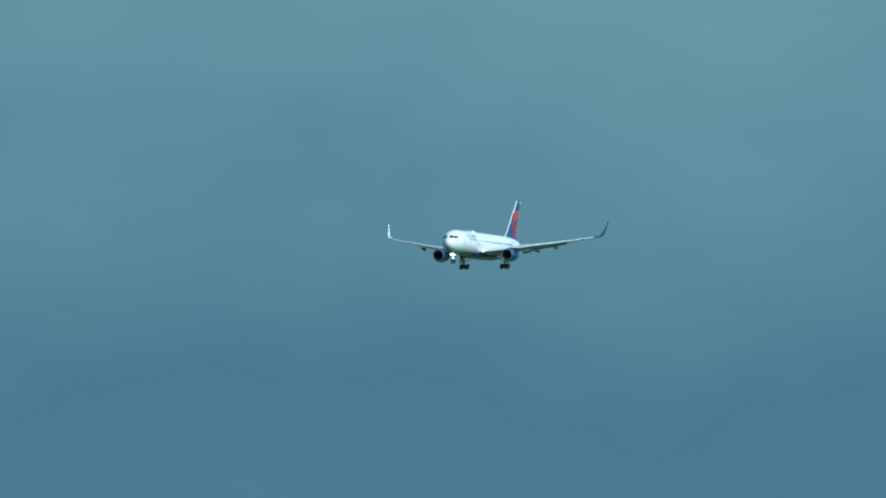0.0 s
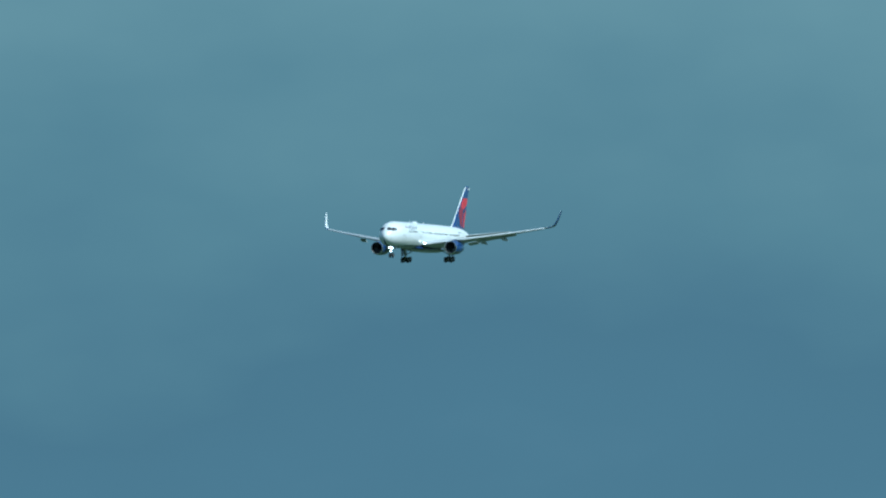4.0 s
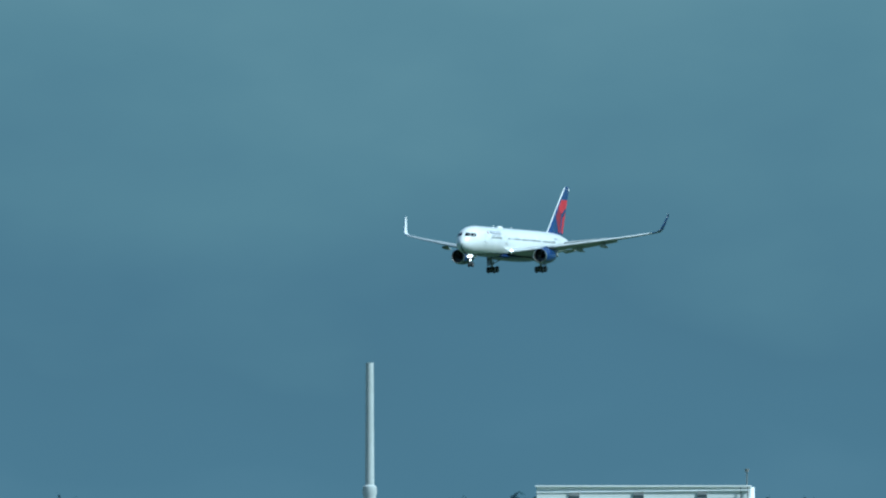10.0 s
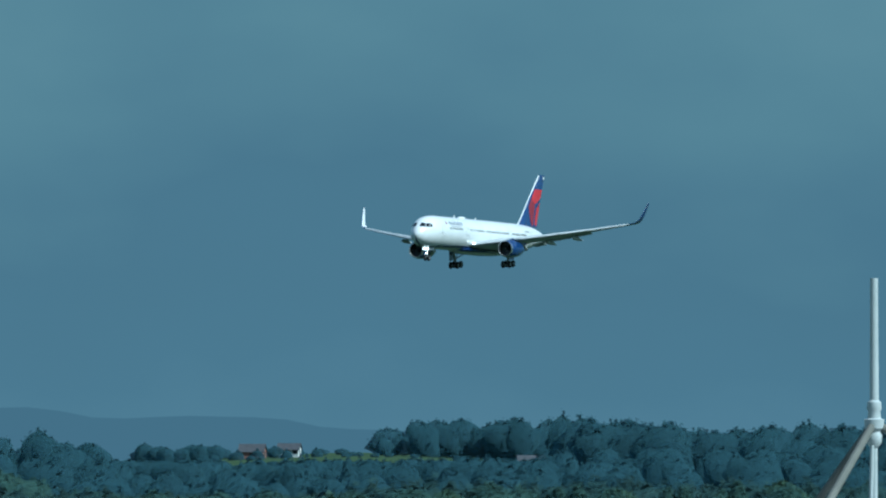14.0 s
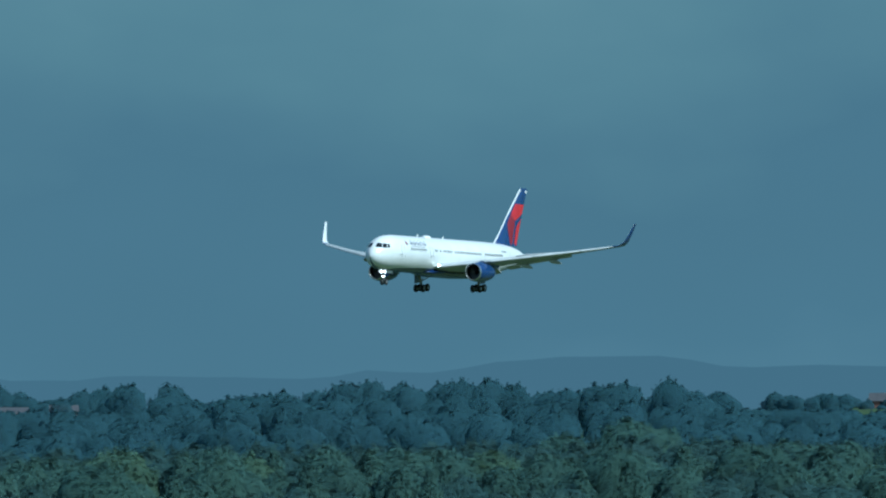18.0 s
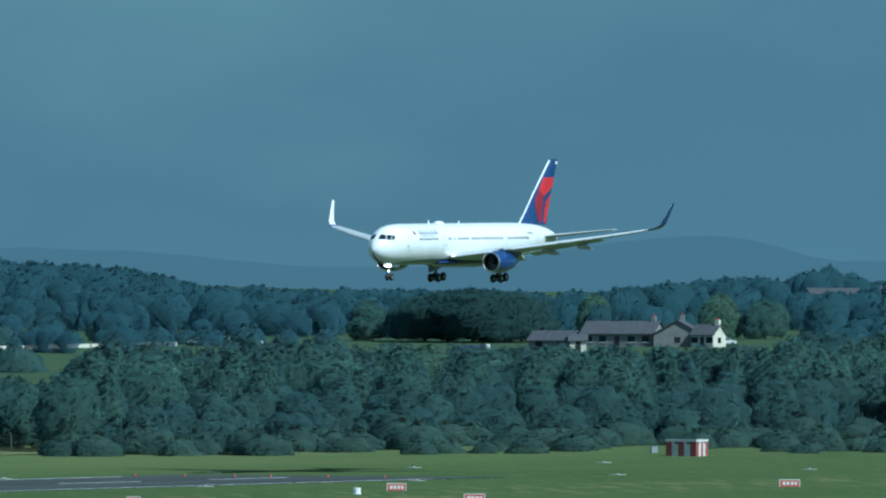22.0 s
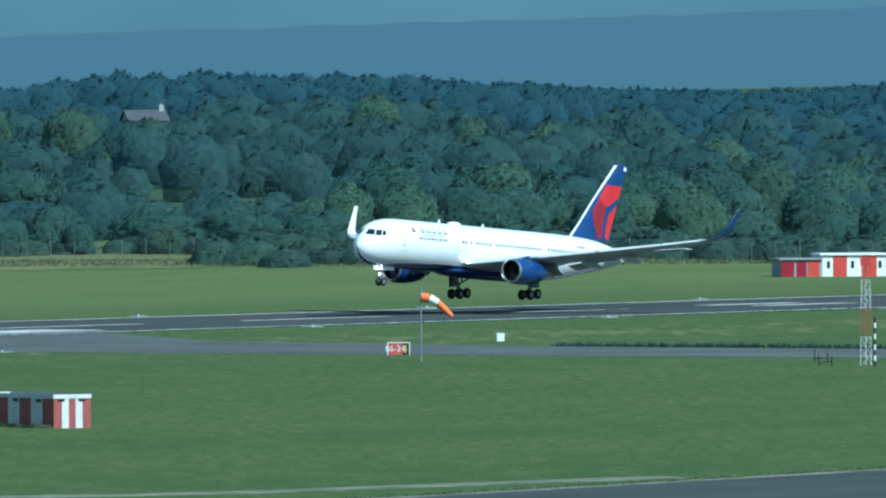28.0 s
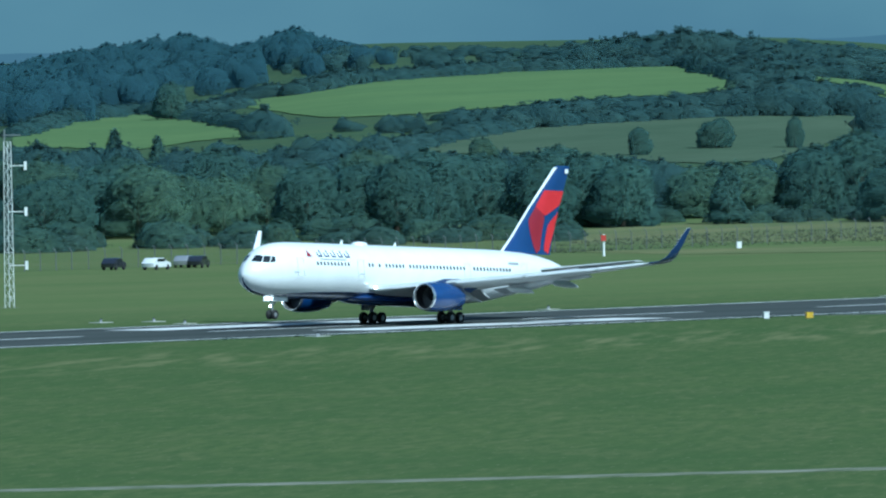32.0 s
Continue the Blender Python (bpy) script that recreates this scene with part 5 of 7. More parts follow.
w.row(BRO, 25.0, 3330, 27.2, 3420, 5, 8, 4.5, 50, 0.92).row(BRO, 25.75, 3340, 27.4, 3330, 5, 7.5, 4.5, 30, 0.92).row("broad", 26.6, 3350, 27.4, 3420, 6, 9, 8, 30, 1.0).row(BRO, 29.3, 3200, 31.5, 3250, 5, 8, 5, 60, 0.92).row(BRO, 29.6, 3400, 31.5, 3450, 5, 8, 5, 60, 0.92)
w.row("broad", 29.0, 3380, 28.4, 3050, 4, 7, 6, 10, 1.0).row("broad", 28.95, 3010, 28.6, 3030, 5, 8, 6, 12, 1.0)
w.patch(BRO, 140, 29.0, 31.2, 2600, 3400, 5, 8, 0.92).row(BRO, 29.0, 2760, 31.0, 3050, 6, 9, 5, 60, 0.92).row(BRO, 29.0, 2900, 30.4, 2850, 6, 9, 5, 60, 0.92)
w.row(BRO, 28.05, 3095, 27.2, 3135, 4, 6.5, 4.5, 14, 0.92).row(BRO, 28.5, 3330, 27.3, 3320, 4, 6.5, 4.5, 20, 0.92).row(BRO, 28.55, 2850, 27.4, 2830, 2.5, 4.5, 7, 16, 0.92).row(BRO, 27.7, 3200, 26.9, 3240, 4, 6, 4.5, 20, 0.92)
w.row("bush", 27.6, 3150, 26.5, 3230, 2, 4, 6, 12, 0.92).row(BRO, 28.9, 2640, 27.6, 2560, 3, 6, 4.5, 25, 0.92)
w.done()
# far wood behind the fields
w = Wood("ridge_wood", "dark wood along the far ridge, tinted blue for haze", M_HAZE_WOOD)
w.crest("broad", 31.0, 35.4, 3640, 3.6).crest("broad", 36.25, 38.9, 3560, 3.6).crest("broad", 36.25, 38.9, 3480, 4)
for d, h0, h1 in ((3000, 5, 8), (3150, 5, 8), (3300, 6, 9), (3450, 6, 9), (3600, 6, 9)):
    w.row("broad", 31.0, d, 33.2 if d < 3200 else 34.9, d + 40, h0, h1, 4.6, 45, 0.92)
w.row("broad", 31.5, 3600, 32.7, 3600, 10, 13, 4.5, 40, 0.92).row("broad", 31.2, 3500, 33.2, 3500, 7, 10, 4.5, 40, 0.92)
w.row("broad", 29.8, 4000, 31.6, 4050, 4, 6, 5, 50, 0.92).row("broad", 29.8, 4250, 31.6, 4300, 4, 6, 5, 50, 0.92).row("broad", 29.8, 4450, 31.6, 4450, 4, 6, 5, 50, 0.92)
w.row("broad", 34.9, 3900, 36.4, 3950, 4, 6, 10, 40, 0.92)
w.slope("broad", 90, 37.75, 38.75, -0.235, -0.13, 4, 7, 0.92)
for d, h0, h1 in ((2950, 4, 6), (3100, 5, 7), (3250, 5, 8), (3400, 5, 8), (3550, 5, 8)):
    w.row("broad", 37.0, d + 150, 39.2, d - 20, h0, h1, 4.6, 45, 0.92)
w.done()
# hedges between the fields
HEDGE = (("bush", "bush", "broad"))
w = Wood("field_hedges", "thick field hedges on the hillside", M_HILLWOOD, "hedge")
for a, lo, hi in FIELD_EDGES:
    if hi[0] < -0.6:
        continue
    for az in np.arange(a[0], a[-1], 0.022):
        w.plant("bush", az, ground_at(az, float(np.interp(az, a, hi))) + rng.uniform(4, 9), rng.uniform(1.6, 2.5), 1.5)
        w.plant(pick(HEDGE), az, ground_at(az, float(np.interp(az, a, lo))) - rng.uniform(6, 26), rng.uniform(2.5, 5.5), 1.2)
for az in np.arange(35.48, 36.24, 0.012):
    d = rng.uniform(3080, 3230)
    w.plant(pick(HEDGE), az, d, min(crest_height(az, d, on_ground(az, d)[2]), 6.5), 1.2)
w.patch(BRO, 150, 34.3, 35.5, 3080, 3560, 2.5, 4.5, 1.1).patch(BRO, 130, 36.2, 37.3, 3080, 3420, 2, 3.6, 1.2).patch("bush", 110, 34.3, 36.3, 3150, 3500, 1.6, 3.0, 1.4)
w.row("bush", 37.95, 2745, 37.0, 2960, 1.8, 2.6, 2.4, 3, 1.4).row("bush", 37.0, 2960, 35.9, 3085, 1.8, 2.4, 1.8, 3, 1.5)
w.row(HEDGE, 37.9, 2690, 37.05, 2690, 2, 3.5, 3.5, 8, 1.3).row(HEDGE, 37.05, 2668, 35.2, 2705, 3, 5, 2.6, 12, 1.4).row("broad", 37.05, 2690, 35.2, 2720, 3, 4.6, 4, 10, 1.3).row("broad", 36.4, 2710, 35.2, 2725, 3.5, 5, 5, 8, 1.3)
w.slope(BRO, 60, 33.1, 34.3, -0.36, -0.26, 3.5, 6, 1.3).slope(BRO, 110, 33.1, 35.3, -0.255, -0.17, 4, 7, 1.3).slope(HEDGE, 60, 34.3, 35.8, -0.385, -0.36, 1.6, 2.6, 1.5).slope(BRO, 40, 33.1, 34.8, -0.50, -0.44, 4, 6, 1.2)
w.row("bush", 35.9, 3080, 35.55, 2860, 2, 3.5, 3, 8, 1.4).row("bush", 35.7, 2950, 34.4, 2700, 2, 3.5, 3.5, 12, 1.4).row("bush", 35.55, 3050, 35.1, 2900, 1.8, 3, 4, 10, 1.4)
w.patch(BRO, 44, 35.47, 36.25, 3100, 3190, 3, 4.6, 1.4).row(HEDGE, 36.25, 3190, 35.5, 3120, 3, 4.6, 3, 18, 1.5).row(HEDGE, 35.9, 3120, 35.4, 3060, 2.5, 4, 3, 18, 1.5)
w.row("bush", 35.4, 2760, 33.8, 2680, 1.6, 2.8, 3.5, 6, 1.5).row("bush", 34.9, 2620, 32.8, 2600, 1.6, 2.8, 3.5, 6, 1.4)
w.row("bush", 34.9, 2880, 33.2, 2900, 1.6, 3, 4, 10, 1.4).row("broad", 34.9, 2500, 33.4, 2470, 4, 7, 11, 25, 1.2)
w.slope(BRO, 50, 36.95, 37.35, -0.60, -0.41, 4, 6, 1.2).slope(BRO, 110, 37.35, 38.75, -0.62, -0.50, 3.5, 6, 1.2).slope(BRO, 14, 36.0, 36.3, -0.50, -0.44, 3, 4.5, 1.1).slope(BRO, 5, 35.74, 35.82, -0.45, -0.41, 3, 4, 1.0).slope(BRO, 70, 35.2, 36.4, -0.29, -0.25, 3.5, 5, 1.2).slope(BRO, 26, 36.4, 37.1, -0.335, -0.305, 2.8, 4, 1.2).slope(BRO, 60, 35.2, 36.9, -0.66, -0.58, 2.5, 4, 1.2).patch(BRO, 60, 37.0, 38.75, 2330, 2450, 2.5, 4.2, 1.3).patch(BRO, 40, 35.2, 36.9, 2300, 2400, 2, 3.2, 1.3).row("broad", 34.9, 2960, 33.2, 2960, 4, 6, 6, 25, 1.3).row(HEDGE, 34.9, 2785, 33.2, 2785, 3, 4.5, 4.5, 14, 1.3).row("conifer", 34.5, 2370, 33.7, 2370, 6, 8, 6, 14, 1.2).row(BRO, 34.9, 2330, 33.1, 2330, 4, 6, 6, 18, 1.3).row("bush", 37.0, 2440, 36.3, 2400, 2, 3.5, 4, 10, 1.4).row("bush", 36.3, 2380, 35.2, 2360, 1.6, 2.6, 4, 10, 1.5).row("broad", 38.7, 2500, 38.0, 2520, 4, 6, 7, 16, 1.2).row("broad", 35.25, 2560, 35.0, 2600, 4, 6, 6, 14, 1.3)
w.done()
# trees that stand alone
for kind, az, d, h, wd in (("broad", 36.48, 3180, 2.4, 1.0), ("broad", 37.70, 2790, 6.0, 1.1), ("broad", 36.76, 3190, 1.6, 1.4), ("broad", 35.78, 2500, 4.8, 0.9), ("broad", 35.5, 2500, 4.5, 0.7), ("broad", 36.05, 2470, 4.0, 1.1), ("light", 36.6, 2420, 4.5, 1.0),
                        ("dark", 34.38, 2690, 10.5, 1.15), ("dark", 33.92, 2640, 11.5, 0.95), ("dark", 33.68, 2640, 8.5, 1.0), ("broad", 34.2, 3300, 9, 1.0), ("conifer", 37.9, 2330, 8.5, 1.0), ("conifer", 37.75, 2330, 7.5, 1.0), 
                        ("light", 32.1, 2620, 12, 0.9), ("light", 31.75, 2600, 9, 0.8), ("light", 31.5, 2590, 9, 0.8), ("light", 31.25, 2560, 8, 0.8), ("light", 33.5, 2700, 9, 1.2), ("light", 33.2, 2690, 9, 1.1), ("light", 32.9, 2660, 9, 1.2),
                        ("light", 30.9, 2500, 9.5, 1.1), ("light", 30.4, 2480, 9, 1.1), ("light", 30.1, 2470, 8, 1.2), ("broad", 29.9, 2500, 10, 1.0), ("dark", 26.10, 3265, 8.6, 1.6), ("dark", 26.02, 3255, 9.8, 1.7), ("dark", 25.93, 3250, 10.6, 1.7), ("dark", 25.84, 3255, 10.0, 1.7), ("dark", 25.76, 3265, 8.8, 1.6), ("broad", 26.3, 3270, 7.5, 1.4), ("light", 25.05, 3300, 8.5, 1.2), ("light", 25.5, 3330, 8, 1.2), ("broad", 28.25, 3440, 6.5, 1.3), ("broad", 28.13, 3445, 5.5, 1.3),
                        ("broad", 28.25, 2900, 6.0, 1.0), ("broad", 28.85, 2870, 6.5, 1.1), ("light", 28.55, 2840, 6, 1.0), ("broad", 24.9, 3300, 8, 1.0), ("broad", 24.7, 3290, 7, 1.0), ("broad", 23.9, 2460, 12.5, 1.0), ("broad", 22.5, 2520, 13, 0.9), ("broad", 22.0, 2560, 14, 1.0), ("broad", 22.45, 2660, 15.5, 1.25), ("broad", 22.68, 2660, 13.0, 1.2), ("broad", 22.1, 2650, 13.5, 1.2), ("broad", 21.9, 2650, 12.5, 1.2), ("broad", 24.55, 2440, 11.5, 1.0), ("broad", 24.3, 2420, 12.5, 1.1)):
    plant(kind, az, d, h, "trees standing alone", wd)
for k in range(26):
    plant(("conifer", "conifer", "broad")[k % 3], 34.8 - 1.6 * (k + rng.uniform(0, 0.8)) / 26, rng.uniform(2365, 2405), rng.uniform(4.8, 6.8), "trees standing alone", rng.uniform(1.2, 1.7))

# rough grass: tufts over the airfield, and a dry belt along the fence
def tuft_mass(name, label, material, az, d, h):
    """Clumps of five bent blades at the given bearings, distances and heights."""
    n = len(az)
    x, y = d * np.cos(np.radians(az)), d * np.sin(np.radians(az))
    z = np.array([height(a, b) for a, b in zip(x, y)])
    root = np.stack([x, y, z - 0.02], 1)
    vs, fs = [], []
    for k in range(5):
        th = rng.uniform(0, 2 * math.pi, n)
        out = np.stack([np.cos(th), np.sin(th), 0 * th], 1)
        side = np.stack([-np.sin(th), np.cos(th), 0 * th], 1)
        hh = (h * rng.uniform(0.6, 1.1, n))[:, None]
        up = np.array([0, 0, 1.0])
        vs += [root + side * hh * 0.28 + out * hh * 0.2, root - side * hh * 0.28 + out * hh * 0.2, root + out * hh * 0.75 + up * hh]
    v = np.stack(vs, 1).reshape(-1, 3)
    base = np.arange(n)[:, None] * 15
    f = np.concatenate([np.concatenate([base + 3 * k, base + 3 * k + 1, base + 3 * k + 2], 1) for k in range(5)])
    tagged(new(name, array_mesh(name, v, f, material)), label, "grass", kind="stuff")


az = rng.uniform(27.6, 37.2, 16000)
d = np.interp(az, [27.6, 29, 31.2, 32, 33.3, 34.5, 36, 37.2], [2335, 2262, 2150, 2130, 2130, 2115, 2075, 1990]) + rng.uniform(-1, 1, 16000) * np.interp(az, [27.6, 31, 34, 35, 37.2], [14, 22, 10, 32, 25])
tuft_mass("dry_grass_belt", "dry yellowish tall grass along the fence", M_STRAW, az, d, rng.uniform(0.15, 0.5, 16000))

# taller grass along the paved edges
n = 5200
ex = np.concatenate([rng.uniform(1358, 1361, 2200), rng.uniform(1190, 1895, 3000)])
ey = np.concatenate([rng.uniform(655, 832, 2200), RY0 - rng.uniform(0.3, 2.2, 3000)])
tuft_mass("edge_grass", "uneven dark grass along the asphalt edges", M_HEDGE, np.degrees(np.arctan2(ey, ex)), np.hypot(ex, ey), np.concatenate([rng.uniform(0.3, 0.65, 2200), rng.uniform(0.08, 0.25, 3000)]))
pts = np.array(apron_line)
k = rng.integers(0, len(pts) - 1, 3500)
q = rng.uniform(0, 1, 3500)[:, None]
ep = pts[k] * (1 - q) + pts[k + 1] * q + np.stack([np.zeros(3500), rng.uniform(1.2, 3.6, 3500)], 1)
tuft_mass("verge_grass", "ragged dry grass on the gravel verge", M_STRAW, np.degrees(np.arctan2(ep[:, 1], ep[:, 0])), np.hypot(ep[:, 0], ep[:, 1]), rng.uniform(0.08, 0.25, 3500))

# ---- airfield things ----
def text_mesh(name, body, size, material):
    cu = bpy.data.curves.new(name, 'FONT')
    cu.body, cu.size, cu.align_x, cu.align_y, cu.extrude = body, size, 'CENTER', 'CENTER', 0.006
    ob = bpy.data.objects.new(name, cu)
    me = bpy.data.meshes.new_from_object(ob)
    bpy.data.objects.remove(ob)
    me.name = name
    me.materials.clear()
    me.materials.append(material)
    return me


M_SIGNRED = mat("red_sign_face", (0.52, 0.10, 0.075), 0.5, scale=2)


def facing(x, y, z=0.0, turn=0.0):
    """A pose whose local -y looks at the viewer's place."""
    return pose(x, y, z, 0, 0, math.degrees(math.atan2(y, x)) - 90 + turn)


def runway_sign(x, y, w, h, text, black=False, turn=0.0):
    ob = thing("runway_sign", facing(x, y, 0, turn), "red runway sign with white figures on short legs", "airfield sign", "runway signs")
    wr = w * (0.68 if black else 1.0)
    part("sign_board", Geo().box(-w / 2, -0.12, 0.35, -w / 2 + wr, 0.12, 0.35 + h), M_SIGNRED, ob)
    if black:
        part("location_board", Geo().box(-w / 2 + wr + 0.02, -0.12, 0.35, w / 2, 0.12, 0.35 + h), M_BLACK, ob, "black location panel")
        t = part("sign_bar", Geo().box(w / 2 - 0.45, -0.135, 0.55, w / 2 - 0.25, -0.122, 0.15 + h), M_YELLOW, ob, "yellow mark")
    part("sign_frame", Geo().box(-w / 2 - 0.05, -0.14, 0.35 + h, w / 2 + 0.05, 0.14, 0.43 + h).box(-w / 2 - 0.08, -0.14, 0.3, -w / 2 - 0.001, 0.14, 0.43 + h).box(w / 2 + 0.001, -0.14, 0.3, w / 2 + 0.08, 0.14, 0.43 + h), M_PAINTW, ob, "pale sign frame")
    if text:
        t = part("sign_text", text_mesh("sign_text", text, h * 0.72, M_PAINTW), M_PAINTW, ob, "white figures")
        t.matrix_basis = pose(-w / 2 + wr / 2, -0.13, 0.35 + h / 2, 90, 0, 0)
    else:
        for x0, x1 in ((-0.36, -0.22), (-0.16, -0.02), (0.06, 0.20), (0.26, 0.38)):
            part("sign_bar", Geo().box(x0 * w, -0.134, 0.35 + h * 0.25, x1 * w, -0.122, 0.35 + h * 0.75), M_PAINTW, ob, "white bar")
    for s in (-1, 1):
        part("leg", Geo().tube((s * w * 0.35, 0, -0.05), (s * w * 0.35, 0, 0.35), 0.05, n=8), M_STEEL, ob)
    return ob


runway_sign(1363.2, 790, 2.2, 1.0, "06-24", True)
runway_sign(1302.4, 814.7, 2.0, 1.1, "06-24", True, 180 - 180)
runway_sign(1767, 869.5, 2.2, 0.8, "")
runway_sign(1693, 823, 2.3, 0.85, "")
runway_sign(1666.8, 854, 1.4, 0.65, "")
y_sign = runway_sign(1442.9, 716, 1.9, 0.62, "")
for c in y_sign.children:
    if c.name.startswith("sign_board"):
        c.data.materials[0] = mat("mustard_sign_face", (0.42, 0.26, 0.05), 0.6, scale=1.5)
runway_sign(1819, 841, 2.4, 0.8, "")
tagged(y_sign, "plain yellow-brown direction sign on short legs", "airfield sign")


def marker_post(x, y, h, r, material, label):
    ob = thing("marker_post", pose(x, y, 0.0), label, "marker", "runway markers")
    part("post", Geo().loft([[(q * math.cos(i * math.pi / 8), q * math.sin(i * math.pi / 8), z) for i in range(16)] for q, z in ((r * 1.15, -0.05), (r * 1.15, 0.08), (r, 0.1), (r, h - 0.05), (r * 0.85, h))]), material, ob, "", True)
    part("base", Geo().box(-r * 1.5, -r * 1.5, -0.05, r * 1.5, r * 1.5, 0.03), M_GRAVEL, ob, "concrete base")


marker_post(1610.7, 912.5, 1.0, 0.24, M_PAINTW, "white cylindrical marker beside the runway")
marker_post(1654, 891.8, 0.8, 0.2, M_PAINTW, "white cylindrical marker in the grass")
marker_post(1757.8, 870.3, 0.8, 0.45, M_PAINTW, "round white marker in the grass")


def light_box(x, y, w, h, material, label, name="equipment_box"):
    ob = thing(name, facing(x, y, height(x, y), 12), label, "box", "small airfield boxes")
    g = Geo().box(-w / 2, -w / 2, 0.0, w / 2, w / 2, h)
    part("body", g, material, ob)
    part("lid", Geo().box(-w / 2 - 0.04, -w / 2 - 0.04, h, w / 2 + 0.04, w / 2 + 0.04, h + 0.06), material, ob)
    part("plinth", Geo().box(-w / 2 - 0.1, -w / 2 - 0.1, -0.05, w / 2 + 0.1, w / 2 + 0.1, 0.0), M_GRAVEL, ob, "concrete plinth")


light_box(1276.9, 914.5, 0.5, 0.6, M_PAINTW, "white box marker at the runway edge")
light_box(1279.3, 911.1, 0.65, 0.5, M_YELLOW, "yellow box marker at the runway edge")
light_box(1381.8, 852.4, 0.75, 0.75, M_PAINTW, "white equipment box in the grass")
light_box(1659.8, 1192.8, 0.6, 0.8, M_PAINTW, "white box at the foot of the fence")
light_box(2101.7, 993.1, 0.9, 0.9, M_GREY, "grey box beside a hut")


def edge_light(x, y, k):
    ob = thing("edge_light", pose(x, y, 0), "small grey runway edge light on a pale slab", "runway light", "runway edge lights")
    part("slab", Geo().box(-1.1, -0.7, -0.04, 1.1, 0.7, 0.06), M_CONCRETE, ob, "pale concrete slab")
    part("lamp_body", Geo().tube((0, 0, 0.06), (0, 0, 0.12), 0.22, 0.2, 12).tube((0, 0, 0.12), (0, 0, 0.30), 0.12, 0.12, 12), M_GREY, ob)
    part("lens", Geo().tube((0, 0, 0.30), (0, 0, 0.42), 0.11, 0.07, 10), M_GLASS, ob)


for k in range(22):
    x = 1257.4 + (k - 6) * 60
    edge_light(x, RY1 + 4, k)
    if not 1240 < x < 1420:
        edge_light(x + 9, RY0 - 3, k)
for x, y in ((1308.5, 898.8), (1308.1, 889), (1266, 981), (1262, 984.5), (1312, 880), (1315, 868)):
    edge_light(x, y, 0)
for k, y in enumerate((963, 956, 949, 944, 936, 928)):
    ob = thing("end_light", pose(1880 + 0.5 * k, y, 0.04), "small red runway end light", "runway light", "runway end lights")
    part("lamp_body", Geo().tube((0, 0, 0), (0, 0, 0.40), 0.13, 0.10, 12), M_SIGNRED, ob)
    part("foot", Geo().tube((0, 0, -0.02), (0, 0, 0.04), 0.3, n=12), M_DARK, ob)


# hut red and white, lowered in colour to stand in for deeper shade
M_HUTRED = mat("faded_shade_dimmed_red", (0.30, 0.075, 0.06), 0.7, col2=(0.24, 0.06, 0.05), scale=1.4, fine=0.2)
M_HUTWHITE = mat("shade_dimmed_white_paint", (0.60, 0.60, 0.57), 0.7, col2=(0.50, 0.50, 0.46), scale=1.2, fine=0.2)


def striped_hut(m, length, depth, h, bands, roof_pitch, label):
    """A hut of red and white upright panels under a flat overhanging roof."""
    ob = thing("equipment_hut", m, label, "hut", "airfield huts")
    n = bands
    for k in range(n):
        x0, x1 = -length / 2 + length * k / n, -length / 2 + length * (k + 1) / n
        part("front_panel", Geo().box(x0 + 0.004, -depth / 2, 0, x1 - 0.004, -depth / 2 + 0.12, h), M_HUTRED if k % 2 == 0 else M_HUTWHITE, ob, "red painted panel" if k % 2 == 0 else "white painted panel")
        part("back_panel", Geo().box(x0 + 0.004, depth / 2 - 0.12, 0, x1 - 0.004, depth / 2, h), M_HUTRED if k % 2 == 0 else M_HUTWHITE, ob)
    e = 5
    for k in range(e):
        y0, y1 = -depth / 2 + 0.124 + (depth - 0.248) * k / e, -depth / 2 + 0.124 + (depth - 0.248) * (k + 1) / e
        for s in (-1, 1):
            part("end_panel", Geo().box(s * length / 2 - (0.12 if s > 0 else 0), y0, 0, s * length / 2 + (0.12 if s < 0 else 0), y1, h), M_HUTRED if k % 2 == 0 else M_HUTWHITE, ob)
    part("roof", Geo().box(-length / 2 + 0.06, -depth / 2 + 0.06, h + 0.001, length / 2 - 0.06, depth / 2 - 0.06, h + 0.06), M_DARK, ob, "dark felt roof")
    for s in (-1, 1):
        part("fascia", Geo().box(-length / 2 - 0.05, s * depth / 2 - 0.05, h + 0.001, length / 2 + 0.05, s * depth / 2 + 0.05, h + 0.32), M_HUTWHITE, ob, "white roof fascia")
        part("fascia", Geo().box(s * length / 2 - 0.05, -depth / 2 + 0.052, h + 0.001, s * length / 2 + 0.05, depth / 2 - 0.052, h + 0.32), M_HUTWHITE, ob, "white roof fascia")
        for y in (-depth * 0.3, depth * 0.26):
            part("vent", Geo().box(s * length / 2 - (0.03 if s < 0 else -0.003), y - 0.3, h - 0.22, s * length / 2 + (0.03 if s > 0 else -0.003), y + 0.3, h - 0.05), M_DARK, ob, "dark louvred vent")
    for k in range(1, n, 2):
        x = -length / 2 + length * (k + 0.5) / n
        part("vent", Geo().box(x - 0.1, -depth / 2 - 0.03, h - 0.3, x + 0.75, -depth / 2 - 0.003, h - 0.06), M_DARK, ob, "dark louvred vent")
    part("plinth", Geo().box(-length / 2 - 0.1, -depth / 2 - 0.1, -0.1, length / 2 + 0.1, depth / 2 + 0.1, -0.002), M_GRAVEL, ob, "concrete plinth")
    return ob


# near hut: long side shaded, short end in the sun
hut = striped_hut(pose(1057.6, 695.3, 0, 0, 0, 63 + 180), 12.6, 3.3, 2.3, 7, 0, "red and white striped equipment hut in the grass")
